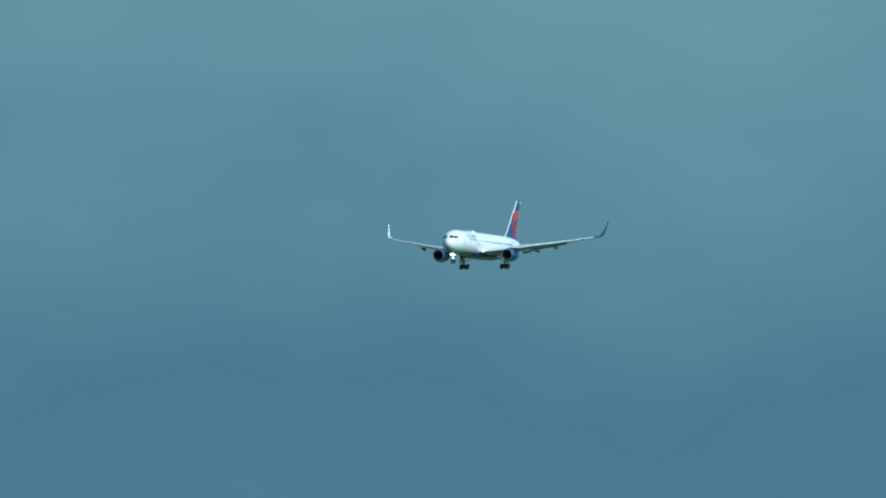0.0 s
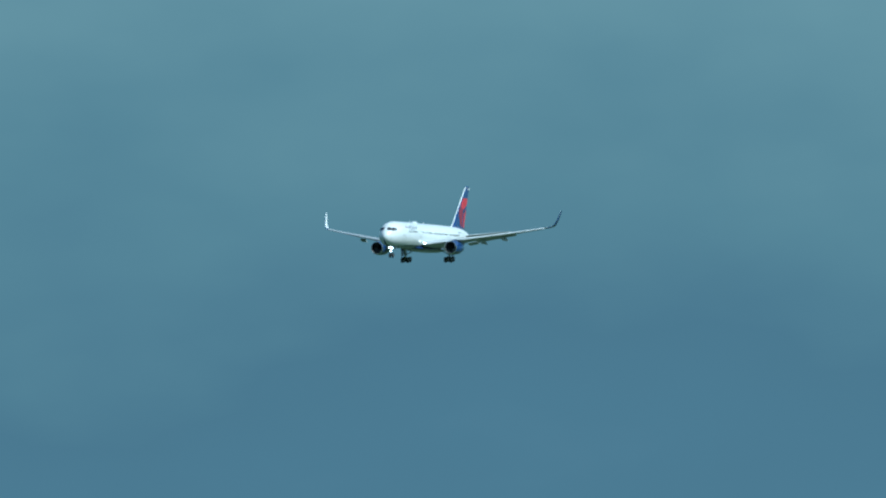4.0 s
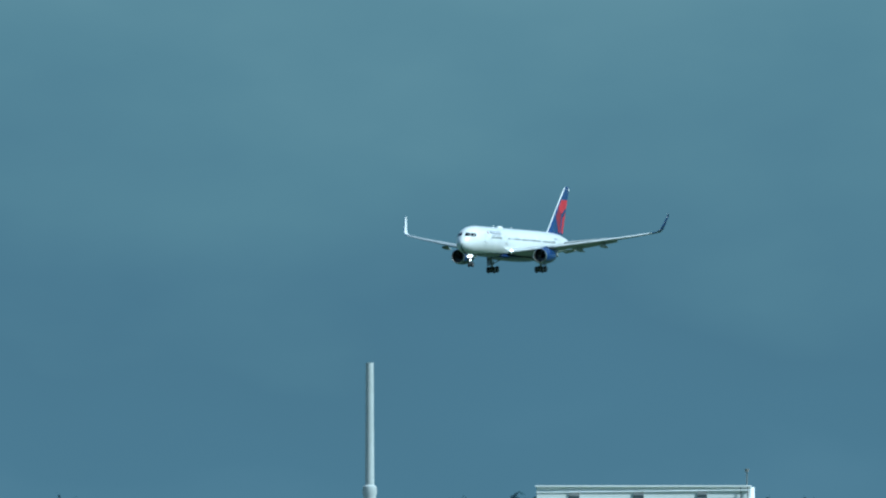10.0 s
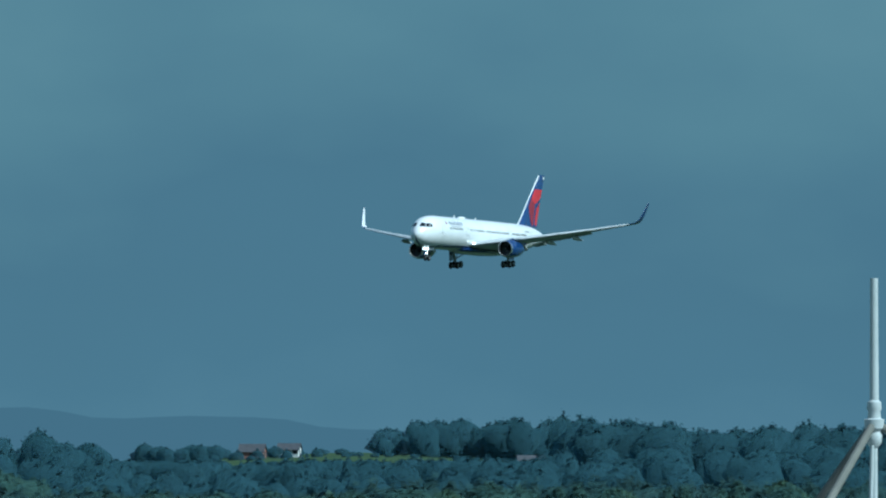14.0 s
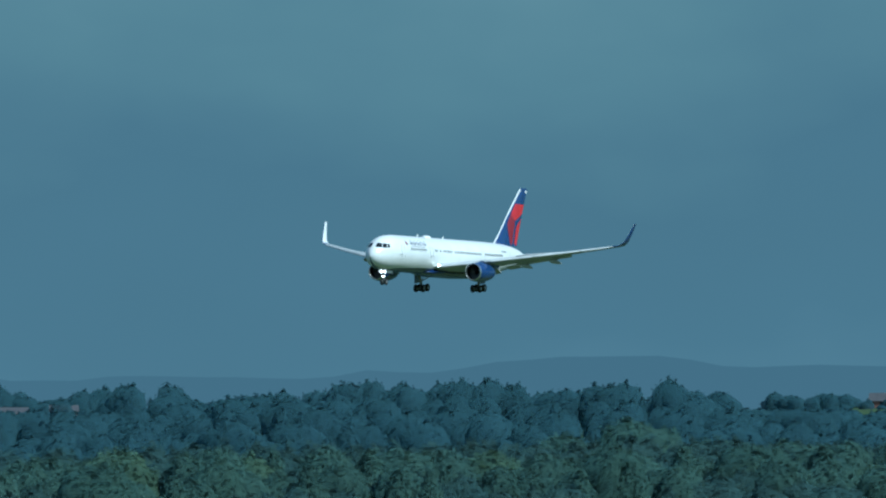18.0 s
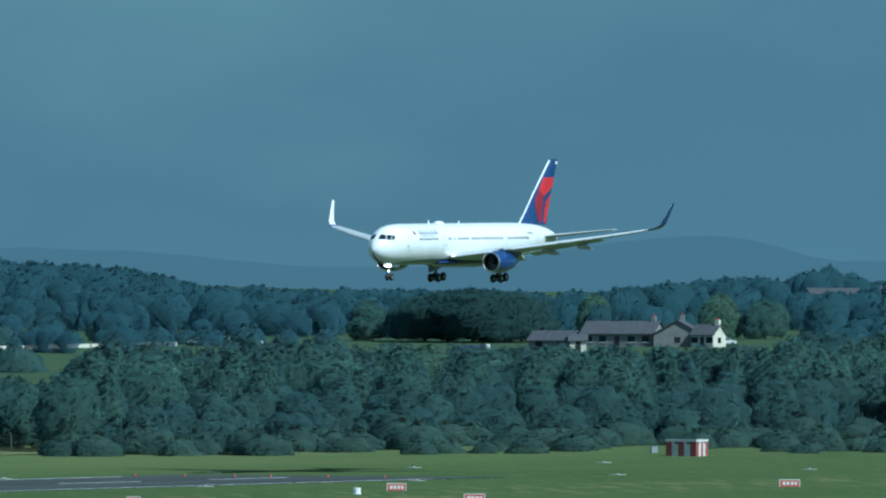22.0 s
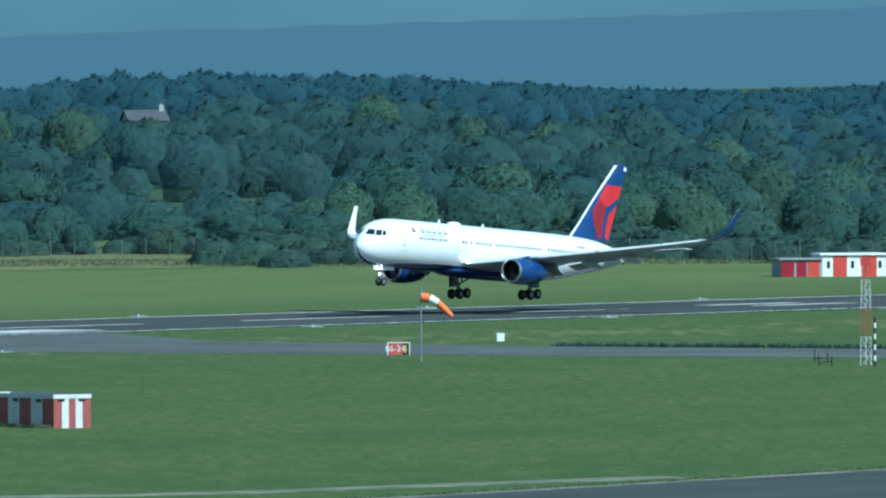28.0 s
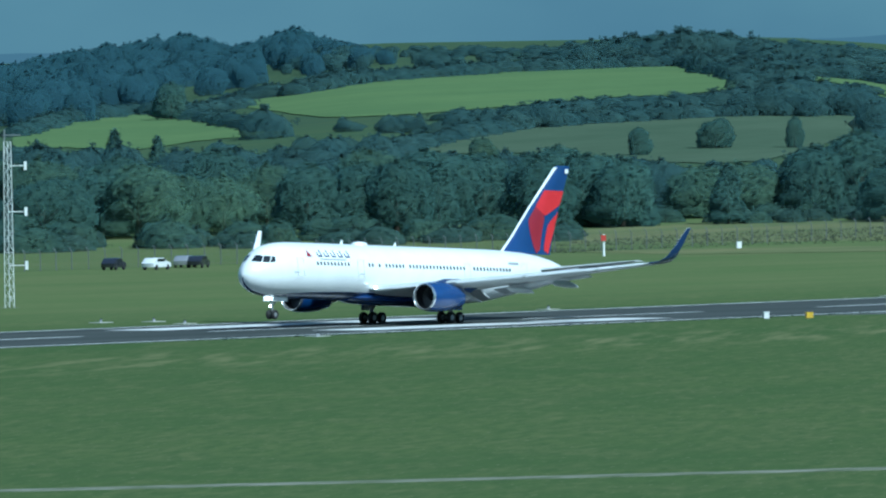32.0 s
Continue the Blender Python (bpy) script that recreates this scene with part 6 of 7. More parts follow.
part("mast", Geo().tube((-6.1, -1.5, 2.6), (-6.1, -1.5, 3.15), 0.05, n=8), M_STEEL, hut)

# uncut grass along its foot
q = rng.uniform(-7.5, 6.5, 420), rng.uniform(1.75, 2.6, 420)
hx, hy = 1057.6 - 0.454 * q[0] - 0.891 * q[1], 695.3 - 0.891 * q[0] + 0.454 * q[1]
tuft_mass("uncut_grass", "dry uncut grass along the foot of a hut", M_STRAW, np.degrees(np.arctan2(hy, hx)), np.hypot(hx, hy), rng.uniform(0.12, 0.42, 420))

# far shed of two joined blocks
shed = thing("glide_path_shed", facing(1781, 1049.5, 0, 14), "white shed with red panels and a lower annexe coloured as in shade", "shed", "airfield huts")
part("wall", Geo().box(-1.5, -2.2, 0, 7.0, 2.2, 2.75), M_PAINTW, shed, "white rendered wall")
for x0, x1, m, lb in ((0.1, 1.9, M_PAINTR, "red panel"), (3.9, 4.5, M_PAINTR, "red panel"), (4.55, 5.8, M_PAINTR, "red door")):
    part("wall_panel", Geo().box(x0, -2.26, 0.02, x1, -2.203, 2.6), m, shed, lb)
for x0 in (-0.7, 2.45, 6.05):
    part("window", Geo().box(x0, -2.24, 1.1, x0 + 0.38, -2.203, 2.0), M_GLASS, shed, "small dark window")
part("roof", Geo().box(-1.7, -2.5, 2.752, 7.3, 2.4, 3.0), M_PAINTW, shed, "flat white roof")
# shade on this end is put into the grey wall and dark red doors
part("annexe_wall", Geo().box(-6.9, -3.0, 0, -1.502, 2.0, 2.2), M_GREY, shed, "annexe wall greyed for shade")
for x0, x1, m in ((-6.88, -5.2, M_DRED), (-3.4, -1.9, M_PAINTR), (-4.9, -3.6, M_DRED)):
    part("annexe_door", Geo().box(x0, -3.06, 0.02, x1, -3.003, 2.05), m, shed, "red annexe door")
part("annexe_roof", Geo().box(-7.2, -3.3, 2.202, -1.51, 2.2, 2.4), M_GREY, shed, "flat grey annexe roof")
part("side_cabinet", Geo().box(7.02, -1.6, 0, 8.0, 0.2, 2.0), M_GREY, shed, "grey cabinet on the end wall")
part("red_tank", Geo().box(8.1, -1.8, 0, 8.9, -0.6, 1.9), M_PAINTR, shed, "red locker at the end wall")

# small far hut and cabin
striped_hut(facing(2087, 981, height(2087, 981), -34), 5.2, 3.0, 2.1, 5, 0, "small red and white hut by the runway end")
cabin = thing("field_cabin", facing(*on_ground(29.2, 2300)[:2], on_ground(29.2, 2300)[2] - 0.3, 5), "grey weathered cabin behind the fence", "cabin")
part("wall", Geo().box(-2.0, -1.2, 0, 2.0, 1.2, 2.0), M_GREY, cabin)
part("roof", Geo().box(-2.2, -1.4, 2.001, 2.2, 1.4, 2.15), M_PAINTW, cabin)
for x in (-1.2, 0.2):
    part("window", Geo().box(x, -1.24, 0.8, x + 0.8, -1.202, 1.5), M_GLASS, cabin)


def lattice(name, m, h, w0, w1, bay, label, stripe, r=0.045):
    """Three-legged lattice mast with cross bracing, banded red and white, one mesh a bay."""
    ob = thing(name, m, label, "mast", "lattice masts")
    n = int(h / bay)
    for k in range(n):
        z0, z1 = h * k / n, h * (k + 1) / n
        c = []
        for z in (z0, z1):
            w = w0 + (w1 - w0) * z / h
            c.append([Vector((w * 0.577 * math.cos(radians(90 + 120 * i)), w * 0.577 * math.sin(radians(90 + 120 * i)), z)) for i in range(3)])
        g = Geo()
        for i in range(3):
            g.tube(c[0][i], c[1][i], r, n=6)
            g.tube(c[0][i], c[1][(i + 1) % 3], r * 0.55, n=5)
            g.tube(c[1][i], c[1][(i + 1) % 3], r * 0.55, n=5)
        part("mast_bay", g, M_PAINTW if (k // stripe) % 2 == 0 else M_PAINTR, ob, "white lattice bay" if (k // stripe) % 2 == 0 else "red lattice bay")
    part("footing", Geo().box(-w0, -w0, -0.15, w0, w0, 0.02), M_GRAVEL, ob, "concrete footing")
    return ob


glide = lattice("glide_path_mast", facing(1288, 755), 9.6, 1.0, 0.75, 0.8, "red and white lattice mast in the grass", 3, 0.022)
part("antenna_box", Geo().box(-0.5, -0.3, 9.2, 0.45, 0.3, 10.0), M_PAINTR, glide, "red antenna housing")
pole = thing("monitor_pole", facing(1284.5, 752), "thin black and white banded pole", "pole")
for k in range(9):
    part("band", Geo().tube((0, 0, k * 0.5), (0, 0, k * 0.5 + 0.5), 0.11, n=10), M_PAINTW if k % 2 else M_BLACK, pole)
for x, y in ((1300.4, 767.1), (1309, 763), (1284, 757)):
    fr = thing("barrier_frame", facing(x, y), "low dark metal barrier frame beside the mast", "barrier", "mast barriers")
    part("frame", Geo().tube((-0.6, 0, 0), (-0.6, 0, 1.2), 0.05, n=6).tube((0.6, 0, 0), (0.6, 0, 0.9), 0.05, n=6).tube((-0.6, 0, 0.3), (0.6, 0, 0.4), 0.04, n=6), M_DARK, fr)
mast2 = lattice("antenna_mast", facing(1330.4, 1049.9), 17.3, 1.0, 0.75, 1.15, "tall pale lattice mast with antenna arms", 40, 0.035)
for z in (4.4, 10.0, 14.8):
    a = part("antenna_arm", Geo().tube((0, 0, z), (2.0, -0.1, z), 0.05, n=6).box(1.7, -0.2, z - 0.45, 2.0, 0.1, z + 0.45), M_PAINTW, mast2, "white antenna arm")
part("top_pole", Geo().tube((-0.3, 0, 15.5), (-0.3, 0, 18.6), 0.07, n=8).tube((-0.5, 0, 18.0), (1.4, 0, 18.0), 0.05, n=6), M_STEEL, mast2)
lamp_post = thing("fence_post_mast", facing(1608, 1176), "short pale post mast by the fence", "post")
part("post", Geo().tube((0, 0, -0.05), (0, 0, 2.7), 0.16, 0.12, 10), M_PAINTW, lamp_post)
part("box", Geo().box(-0.3, -0.2, 1.9, 0.3, 0.2, 2.6), M_PAINTR, lamp_post, "red box")

# windsock
ws = thing("windsock", facing(1288.3, 803.4), "orange windsock hanging from a steel pole", "windsock")
part("pole", Geo().tube((0, 0, -0.05), (0, 0, 7.2), 0.09, 0.06, 10), M_STEEL, ws, "grey steel pole")
path = [(0.05, 6.05, 0.45), (0.8, 5.95, 0.42), (1.6, 5.5, 0.36), (2.3, 4.85, 0.30), (2.9, 4.25, 0.22)]
for k, ((x0, z0, r0), (x1, z1, r1)) in enumerate(zip(path, path[1:])):
    part("sock_band", Geo().tube((x0, 0, z0), (x1, 0, z1), r0, r1, 16, False), M_ORANGE if k != 1 else M_PAINTW, ws, "orange cloth band" if k != 1 else "faded pale cloth band", True)
part("hoop", Geo().tube((0.0, 0, 6.05), (0.08, 0, 6.05), 0.48, n=16, caps=False), M_STEEL, ws)

# localizer array past the runway end
for k in range(12):
    ob = thing("localizer_antenna", facing(2108, 952 - k * 2.9, 0), "red and white antenna post in a row", "antenna", "localizer antennas")
    part("post", Geo().tube((0, 0, 0), (0, 0, 2.5), 0.14, n=8), M_PAINTR, ob, "red post")
    part("head", Geo().box(-0.55, -0.9, 2.5, 0.55, 0.9, 2.85), M_PAINTW, ob, "white antenna head")

# dark machine standing in the grass
mach = thing("mower", facing(1813, 1029.9, 0, 30), "small black ride-on mower in the grass", "mower")
part("body", Geo().loft([[(x, y, z) for x, z in ((-0.8, 0.3), (0.8, 0.3), (0.8, 0.8), (0.3, 0.95), (-0.2, 0.75), (-0.8, 0.7))] for y in (-0.4, 0.4)]), M_BLACK, mach)
part("seat", Geo().box(-0.5, -0.25, 0.76, -0.1, 0.25, 1.3), M_BLACK, mach)
for sx in (-0.6, 0.6):
    for sy in (-0.5, 0.5):
        part("wheel", Geo().tube((sx, sy - 0.1, 0.28), (sx, sy + 0.1, 0.28), 0.28, n=14), M_TYRE, mach)

# wire cage by the fence
cage = thing("wire_cage", facing(2018, 1069, 0), "pale metal lattice cage by the fence", "cage")
for x in np.linspace(-2.6, 2.6, 7):
    part("upright", Geo().tube((x, 0, 0), (x, 0, 2.2), 0.05, n=6), M_PAINTW, cage)
for z in (0.2, 1.1, 2.2):
    part("rail", Geo().tube((-2.6, 0, z), (2.6, 0, z), 0.045, n=6), M_PAINTW, cage)
for x in (-1.8, 1.7):
    part("panel", Geo().box(x - 0.3, -0.05, 0.8, x + 0.3, 0.0, 1.3), M_PAINTW, cage)


# ---- houses and cars ----
def car(az, d, material, label, turn=0.0):
    x, y, z = on_ground(az, d)
    ob = thing("car", facing(x, y, z, turn), label, "car", "parked cars")
    prof = [(-2.1, 0.35), (-2.15, 0.8), (-1.9, 0.95), (-1.35, 1.42), (0.4, 1.45), (1.15, 0.98), (2.0, 0.85), (2.15, 0.5), (2.1, 0.32)]
    part("body", Geo().loft([[(px * (0.96 if abs(y) > 0.8 else 1), y, pz if pz < 1.0 or abs(y) < 0.8 else pz - 0.03) for px, pz in prof] for y in (-0.86, -0.7, 0.7, 0.86)]), material, ob, "", True)
    for s in (-1, 1):
        part("side_window", Geo().box(-1.2, s * 0.868 - 0.004, 0.98, 0.7, s * 0.868 + 0.004, 1.34), M_GLASS, ob)
    part("windscreen", Geo().add([(1.12, -0.65, 1.03), (1.12, 0.65, 1.03), (0.48, 0.6, 1.42), (0.48, -0.6, 1.42)], [(0, 1, 2, 3)]), M_GLASS, ob)
    for wx in (-1.35, 1.35):
        for s in (-1, 1):
            part("wheel", Geo().tube((wx, s * 0.68, 0.32), (wx, s * 0.88, 0.32), 0.32, n=14), M_TYRE, ob)


M_CARW, M_CARD, M_CARS = mat("white_car_paint", (0.75, 0.76, 0.76), 0.2, coat=0.6), mat("dark_car_paint", (0.02, 0.022, 0.03), 0.2, coat=0.6), mat("silver_car_paint", (0.42, 0.43, 0.45), 0.25, metal=0.5, coat=0.6)
for az, d, m, lb, tn in ((37.91, 1943, M_CARD, "dark car parked along the fence", 70), (37.76, 1940, M_CARW, "white car parked along the fence", 60), (37.61, 1952, M_CARD, "dark estate car parked along the fence", 75), (37.66, 1955, M_CARS, "silver car parked along the fence", 75),
                     (25.04, 3225, M_CARW, "white car parked beside the bungalow", 10), (25.4, 3212, M_CARS, "silver car parked before the bungalow", 0), (25.71, 3120, M_CARD, "dark car parked by the garage", 10),
                     (27.14, 3198, M_CARW, "white car parked behind the wall", 0), (27.08, 3198, M_CARW, "white car parked behind the wall", 0), (26.9, 3210, M_CARW, "white car parked behind the wall", 0), (26.77, 3212, M_CARS, "silver car parked behind the wall", 0), (26.71, 3214, M_CARW, "white car parked behind the wall", 0),
                     (27.81, 2945, M_CARS, "silver car parked by the hedge", 20), (27.76, 2945, M_CARW, "white car parked by the hedge", 10), (27.71, 2945, mat("dark_red_car_paint", (0.22, 0.03, 0.025), 0.25, coat=0.5), "red car parked by the hedge", 30)):
    car(az, d, m, lb, tn)


def house(az, d, length, depth, wall, rise, turn, label, wall_mat, windows=3, chimneys=1, dormers=0, gable=False, name="house"):
    """A pitched-roof house: walls with gables, roof slabs with eaves, windows, door and chimneys."""
    x, y, z = on_ground(az, d)
    ob = thing(name, facing(x, y, z - 0.2, turn), label, "house", "houses")
    L, D = length / 2, depth / 2
    part("wall", Geo().loft([[(sx, -D, 0), (sx, D, 0), (sx, D, wall), (sx, 0, wall + rise), (sx, -D, wall)] for sx in (-L, L)]), wall_mat, ob)
    ov, th = 0.35, 0.16
    for s in (-1, 1):
        lo, hi = Vector((0, s * (D + ov), wall - rise * ov / D)), Vector((0, 0, wall + rise))
        up = Vector((0, 0, th))
        part("roof_slope", Geo().loft([[(sx, *(p)[1:]) for p in (lo + up * 0.2, hi + up * 0.2, hi + up * 1.2, lo + up * 1.2)] for sx in (-L - ov, L + ov)]), M_SLATE, ob, "dark slate roof slope")
    for k in range(windows):
        wx = -L + length * (k + 0.5) / windows
        if k == windows // 2:
            part("door", Geo().box(wx - 0.5, -D - 0.06, 0.2, wx + 0.5, -D - 0.003, 2.25), M_DARK, ob, "dark front door")
        else:
            win = part("window", Geo().box(wx - 0.75, -D - 0.05, 1.0, wx + 0.75, -D - 0.003, 2.2), M_GLASS, ob)
            part("sill", Geo().box(wx - 0.85, -D - 0.12, 0.9, wx + 0.85, -D - 0.004, 0.998), M_PAINTW, win)
    for s in (-1, 1):
        part("gable_window", Geo().box(s * L - (0.05 if s < 0 else -0.003), -0.6, 1.0, s * L + (0.05 if s > 0 else -0.003), 0.6, 2.1), M_GLASS, ob)
    for k in range(chimneys):
        cx = L * (0.85 if k == 0 else -0.3)
        ch = part("chimney", Geo().box(cx - 0.45, -0.4, wall + rise - 0.6, cx + 0.45, 0.4, wall + rise + 1.1), wall_mat, ob)
        part("chimney_pot", Geo().tube((cx, 0, wall + rise + 1.1), (cx, 0, wall + rise + 1.5), 0.15, n=8), M_PAINTR, ch)
    for k in range(dormers):
        dx = -L * 0.5 + L * k
        dm = part("dormer", Geo().box(dx - 0.9, -D * 0.8, wall + rise * 0.15, dx + 0.9, -D * 0.2, wall + rise * 0.75), M_PAINTW, ob, "white dormer")
        part("dormer_window", Geo().box(dx - 0.7, -D * 0.8 - 0.05, wall + rise * 0.25, dx + 0.7, -D * 0.8 - 0.003, wall + rise * 0.65), M_GLASS, dm)
    return ob


# plain grey walls; on the houses this grey stands in for shade
M_GREYWALL = mat("grey_and_shade_toned_wall", (0.20, 0.20, 0.195), 0.9, col2=(0.16, 0.16, 0.155), scale=1.0, fine=0.12)
M_PALEWALL = mat("pale_grey_render", (0.34, 0.35, 0.34), 0.9, col2=(0.28, 0.29, 0.28), scale=1.0, fine=0.12)
M_BRICK = mat("weathered_brick", (0.26, 0.13, 0.10), 0.9, col2=(0.20, 0.10, 0.08), scale=1.0, fine=0.15)
house(25.40, 3212, 15.0, 7.5, 2.7, 2.3, -20, "low bungalow with a long slate roof, walls greyed for shade", M_GREYWALL, 5, 1)
house(25.2, 3206, 7.5, 9.5, 2.7, 2.6, 82, "gabled wing of a bungalow, walls greyed for shade", M_GREYWALL, 3, 1)
house(25.10, 3200, 5.0, 5.0, 2.7, 1.8, -30, "cream sunlit end of a bungalow with bay windows", M_RENDER, 3, 1)
house(25.64, 3150, 9.0, 5.5, 2.4, 1.7, -25, "garage block with a pale gable, walls greyed for shade", M_GREYWALL, 2, 0)
house(25.56, 3146, 3.2, 4.0, 2.4, 1.1, 0, "small cream outhouse in the sun", M_RENDER, 1, 0)
house(28.50, 2970, 13.0, 7.5, 3.2, 3.6, -25, "dormer house with a slate roof, walls greyed for shade", M_GREYWALL, 3, 1, 2)
house(28.20, 2945, 6.0, 5.0, 2.5, 1.2, -20, "small white flat-roofed outhouse", M_PAINTW, 3, 0)
house(28.00, 2955, 10.5, 6.5, 2.6, 2.2, -24, "bungalow with a slate roof and one chimney, walls greyed for shade", M_GREYWALL, 4, 1)
house(28.21, 3485, 6.5, 6.0, 3.2, 2.6, 70, "white gabled house among hillside trees", M_PAINTW, 2, 0)
house(28.03, 3492, 4.0, 5.0, 2.6, 2.0, 70, "small white gable among hillside trees", M_PAINTW, 1, 0)
house(32.92, 2950, 7.2, 5.6, 4.5, 1.7, 15, "pale two-storey farmhouse among trees", M_PALEWALL, 3, 1)
house(21.42, 4580, 6.0, 4.5, 2.3, 1.6, -10, "white cottage on the plain", M_PAINTW, 3, 0)
house(21.55, 4600, 7.0, 5.0, 2.2, 2.0, -10, "brick-red barn on the plain", M_BRICK, 1, 0, name="barn")
house(24.66, 4110, 13.0, 7.0, 2.8, 1.4, 0, "long pale farm shed", M_GREYWALL, 3, 0, name="barn")
house(24.44, 4200, 7.0, 6.0, 3.0, 1.4, 0, "pale grey farm shed", M_GREYWALL, 2, 0, name="barn")
house(20.5, 4040, 16.0, 7.0, 3.0, 2.4, 5, "grey farm barn among trees", M_GREYWALL, 3, 0, name="barn")

M_DULLBLUE = mat("faded_blue_steel", (0.035, 0.055, 0.11), 0.7, scale=1.0, fine=0.15)
cont = thing("container", facing(*on_ground(25.93, 3078)[:2], on_ground(25.93, 3078)[2], 10), "blue steel container with a white end", "container")
part("box", Geo().box(-3.0, -1.2, 0.0, 2.2, 1.2, 2.3), M_DULLBLUE, cont)
part("door", Geo().box(2.202, -1.2, 0.0, 3.0, 1.2, 2.5), M_PAINTW, cont, "white end doors")

# pale wall along the lane
g = Geo()
wall_ob = thing("field_wall", Matrix(), "long pale stone wall along a lane", "wall")
for k in range(24):
    a0, a1 = 27.6 - 0.026 * k, 27.6 - 0.026 * (k + 1)
    p0, p1 = on_ground(a0, 3140 + 2.4 * k), on_ground(a1, 3140 + 2.4 * (k + 1))
    part("stretch", Geo().add([(p0[0], p0[1], p0[2] - 0.2), (p1[0], p1[1], p1[2] - 0.2), (p1[0], p1[1], p1[2] + 0.75), (p0[0], p0[1], p0[2] + 0.75)] + [(p0[0] + 0.2, p0[1] + 0.3, p0[2] - 0.2), (p1[0] + 0.2, p1[1] + 0.3, p1[2] - 0.2), (p1[0] + 0.2, p1[1] + 0.3, p1[2] + 0.75), (p0[0] + 0.2, p0[1] + 0.3, p0[2] + 0.75)],
         [(0, 1, 2, 3), (7, 6, 5, 4), (3, 2, 6, 7), (0, 4, 5, 1), (1, 5, 6, 2), (0, 3, 7, 4)]), M_RENDER, wall_ob)

# ---- hangar and rooftop mast ----
HX, HY = polar(18.39, 1200)
M_HANGAR = mat("white_hangar_cladding", (0.88, 0.89, 0.88), 0.5, col2=(0.84, 0.85, 0.85), scale=0.4, fine=0.05, stretch=(6, 6, 0.3))
hangar = thing("hangar", facing(HX, HY, 0, -1), "large white clad hangar with dark vertical strips", "hangar")
top = EYE_Z + 1200 * math.tan(radians(0.067))
low = EYE_Z - 1200 * math.tan(radians(0.149))
W2 = 1200 * math.tan(radians(0.377))
part("wall", Geo().box(-W2, 0, 0, W2, 30, low - 0.01), M_GREY, hangar, "grey lower wall")
part("upper_wall", Geo().box(-W2, 0.0, low, W2, 30, top), M_HANGAR, hangar, "white clad upper wall")
for a0, a1 in ((18.652, 18.616), (18.425, 18.389), (18.2, 18.166)):
    x0, x1 = 1200 * math.tan(radians(18.39 - a0)), 1200 * math.tan(radians(18.39 - a1))
    part("strip", Geo().box(x0, -0.12, low + 1.5, x1, -0.004, top - 0.35), M_GREY, hangar, "dark translucent strip")
    part("strip", Geo().box(x0, -0.12, low + 0.2, x1, -0.004, low + 1.1), M_GREY, hangar, "dark translucent strip")
part("eaves_rail", Geo().box(-W2 - 0.1, -0.25, top + 0.001, W2 + 0.1, 0.4, top + 0.12).tube((-W2, -0.3, top - 0.42), (W2, -0.3, top - 0.25), 0.05, n=6), M_HANGAR, hangar)
for k in range(26):
    x = -W2 + 2 * W2 * k / 25
    part("rail_post", Geo().tube((x, -0.9, low - 0.3), (x, -0.9, low + 0.7), 0.03, n=5), M_STEEL, hangar)
part("rail", Geo().tube((-W2, -0.9, low + 0.7), (W2, -0.9, low + 0.7), 0.03, n=6).tube((-W2, -0.9, low + 0.25), (W2, -0.9, low + 0.25), 0.025, n=6).box(-W2, -1.0, low - 0.4, W2, -0.01, low - 0.3), M_STEEL, hangar, "walkway rail")
part("corner_ladder", Geo().tube((W2 - 0.2, -0.2, low), (W2 - 0.2, -0.2, top), 0.05, n=6).tube((W2 - 0.7, -0.2, low), (W2 - 0.7, -0.2, top), 0.05, n=6), M_STEEL, hangar)
part("roof_lamp", Geo().tube((W2 - 0.25, 0.2, top), (W2 - 0.25, 0.2, top + 1.1), 0.05, n=6).tube((W2 - 0.25, 0.2, top + 1.1), (W2 - 0.25, 0.2, top + 1.35), 0.16, n=10), M_STEEL, hangar)
low2 = EYE_Z + 1215 * math.tan(radians(0.001))
part("side_block", Geo().box(W2 + 0.01, 6, 0, W2 + 22, 30, low2), M_HANGAR, hangar, "lower white side block")
for x in (W2 + 0.9, W2 + 4.8, W2 + 8.7, W2 + 12.6):
    part("strip", Geo().box(x, 5.88, low2 - 4, x + 0.9, 5.996, low2 - 0.3), M_GREY, hangar, "dark translucent strip")

M_ROD = mat("pale_grey_fibreglass", (0.50, 0.53, 0.52), 0.6, col2=(0.43, 0.46, 0.45), scale=2.0, fine=0.1)
M_BRACE = mat("dull_galvanised_tube", (0.17, 0.17, 0.145), 0.8, col2=(0.12, 0.12, 0.105), scale=2.0, fine=0.15)
MX, MY = polar(19.356, 240)
rod = thing("rooftop_mast", facing(MX, MY, 26.4), "pale tapered mast on a tripod of steel tubes", "mast")
hub = EYE_Z + 240 * math.tan(radians(0.012)) - 26.4
tip = EYE_Z + 240 * math.tan(radians(0.506)) - 26.4
part("rod", Geo().tube((0, 0, hub + 0.2), (0, 0, tip), 0.068, 0.058, 14), M_ROD, rod, "pale grey fibreglass rod", True)
part("hub", Geo().loft([[(r * math.cos(i * math.pi / 8), r * math.sin(i * math.pi / 8), hub + z) for i in range(16)] for r, z in ((0.07, -0.42), (0.11, -0.36), (0.12, -0.25), (0.09, -0.2), (0.14, -0.15), (0.15, -0.02), (0.10, 0.0), (0.09, 0.1), (0.11, 0.14), (0.10, 0.24), (0.06, 0.27))]), M_ROD, rod, "lumpy pale clamp", True)
part("stem", Geo().tube((0, 0, 0), (0, 0, hub - 0.4), 0.05, n=12).tube((-0.10, -0.12, 0), (-0.03, -0.1, hub - 0.4), 0.03, n=8), M_ROD, rod)
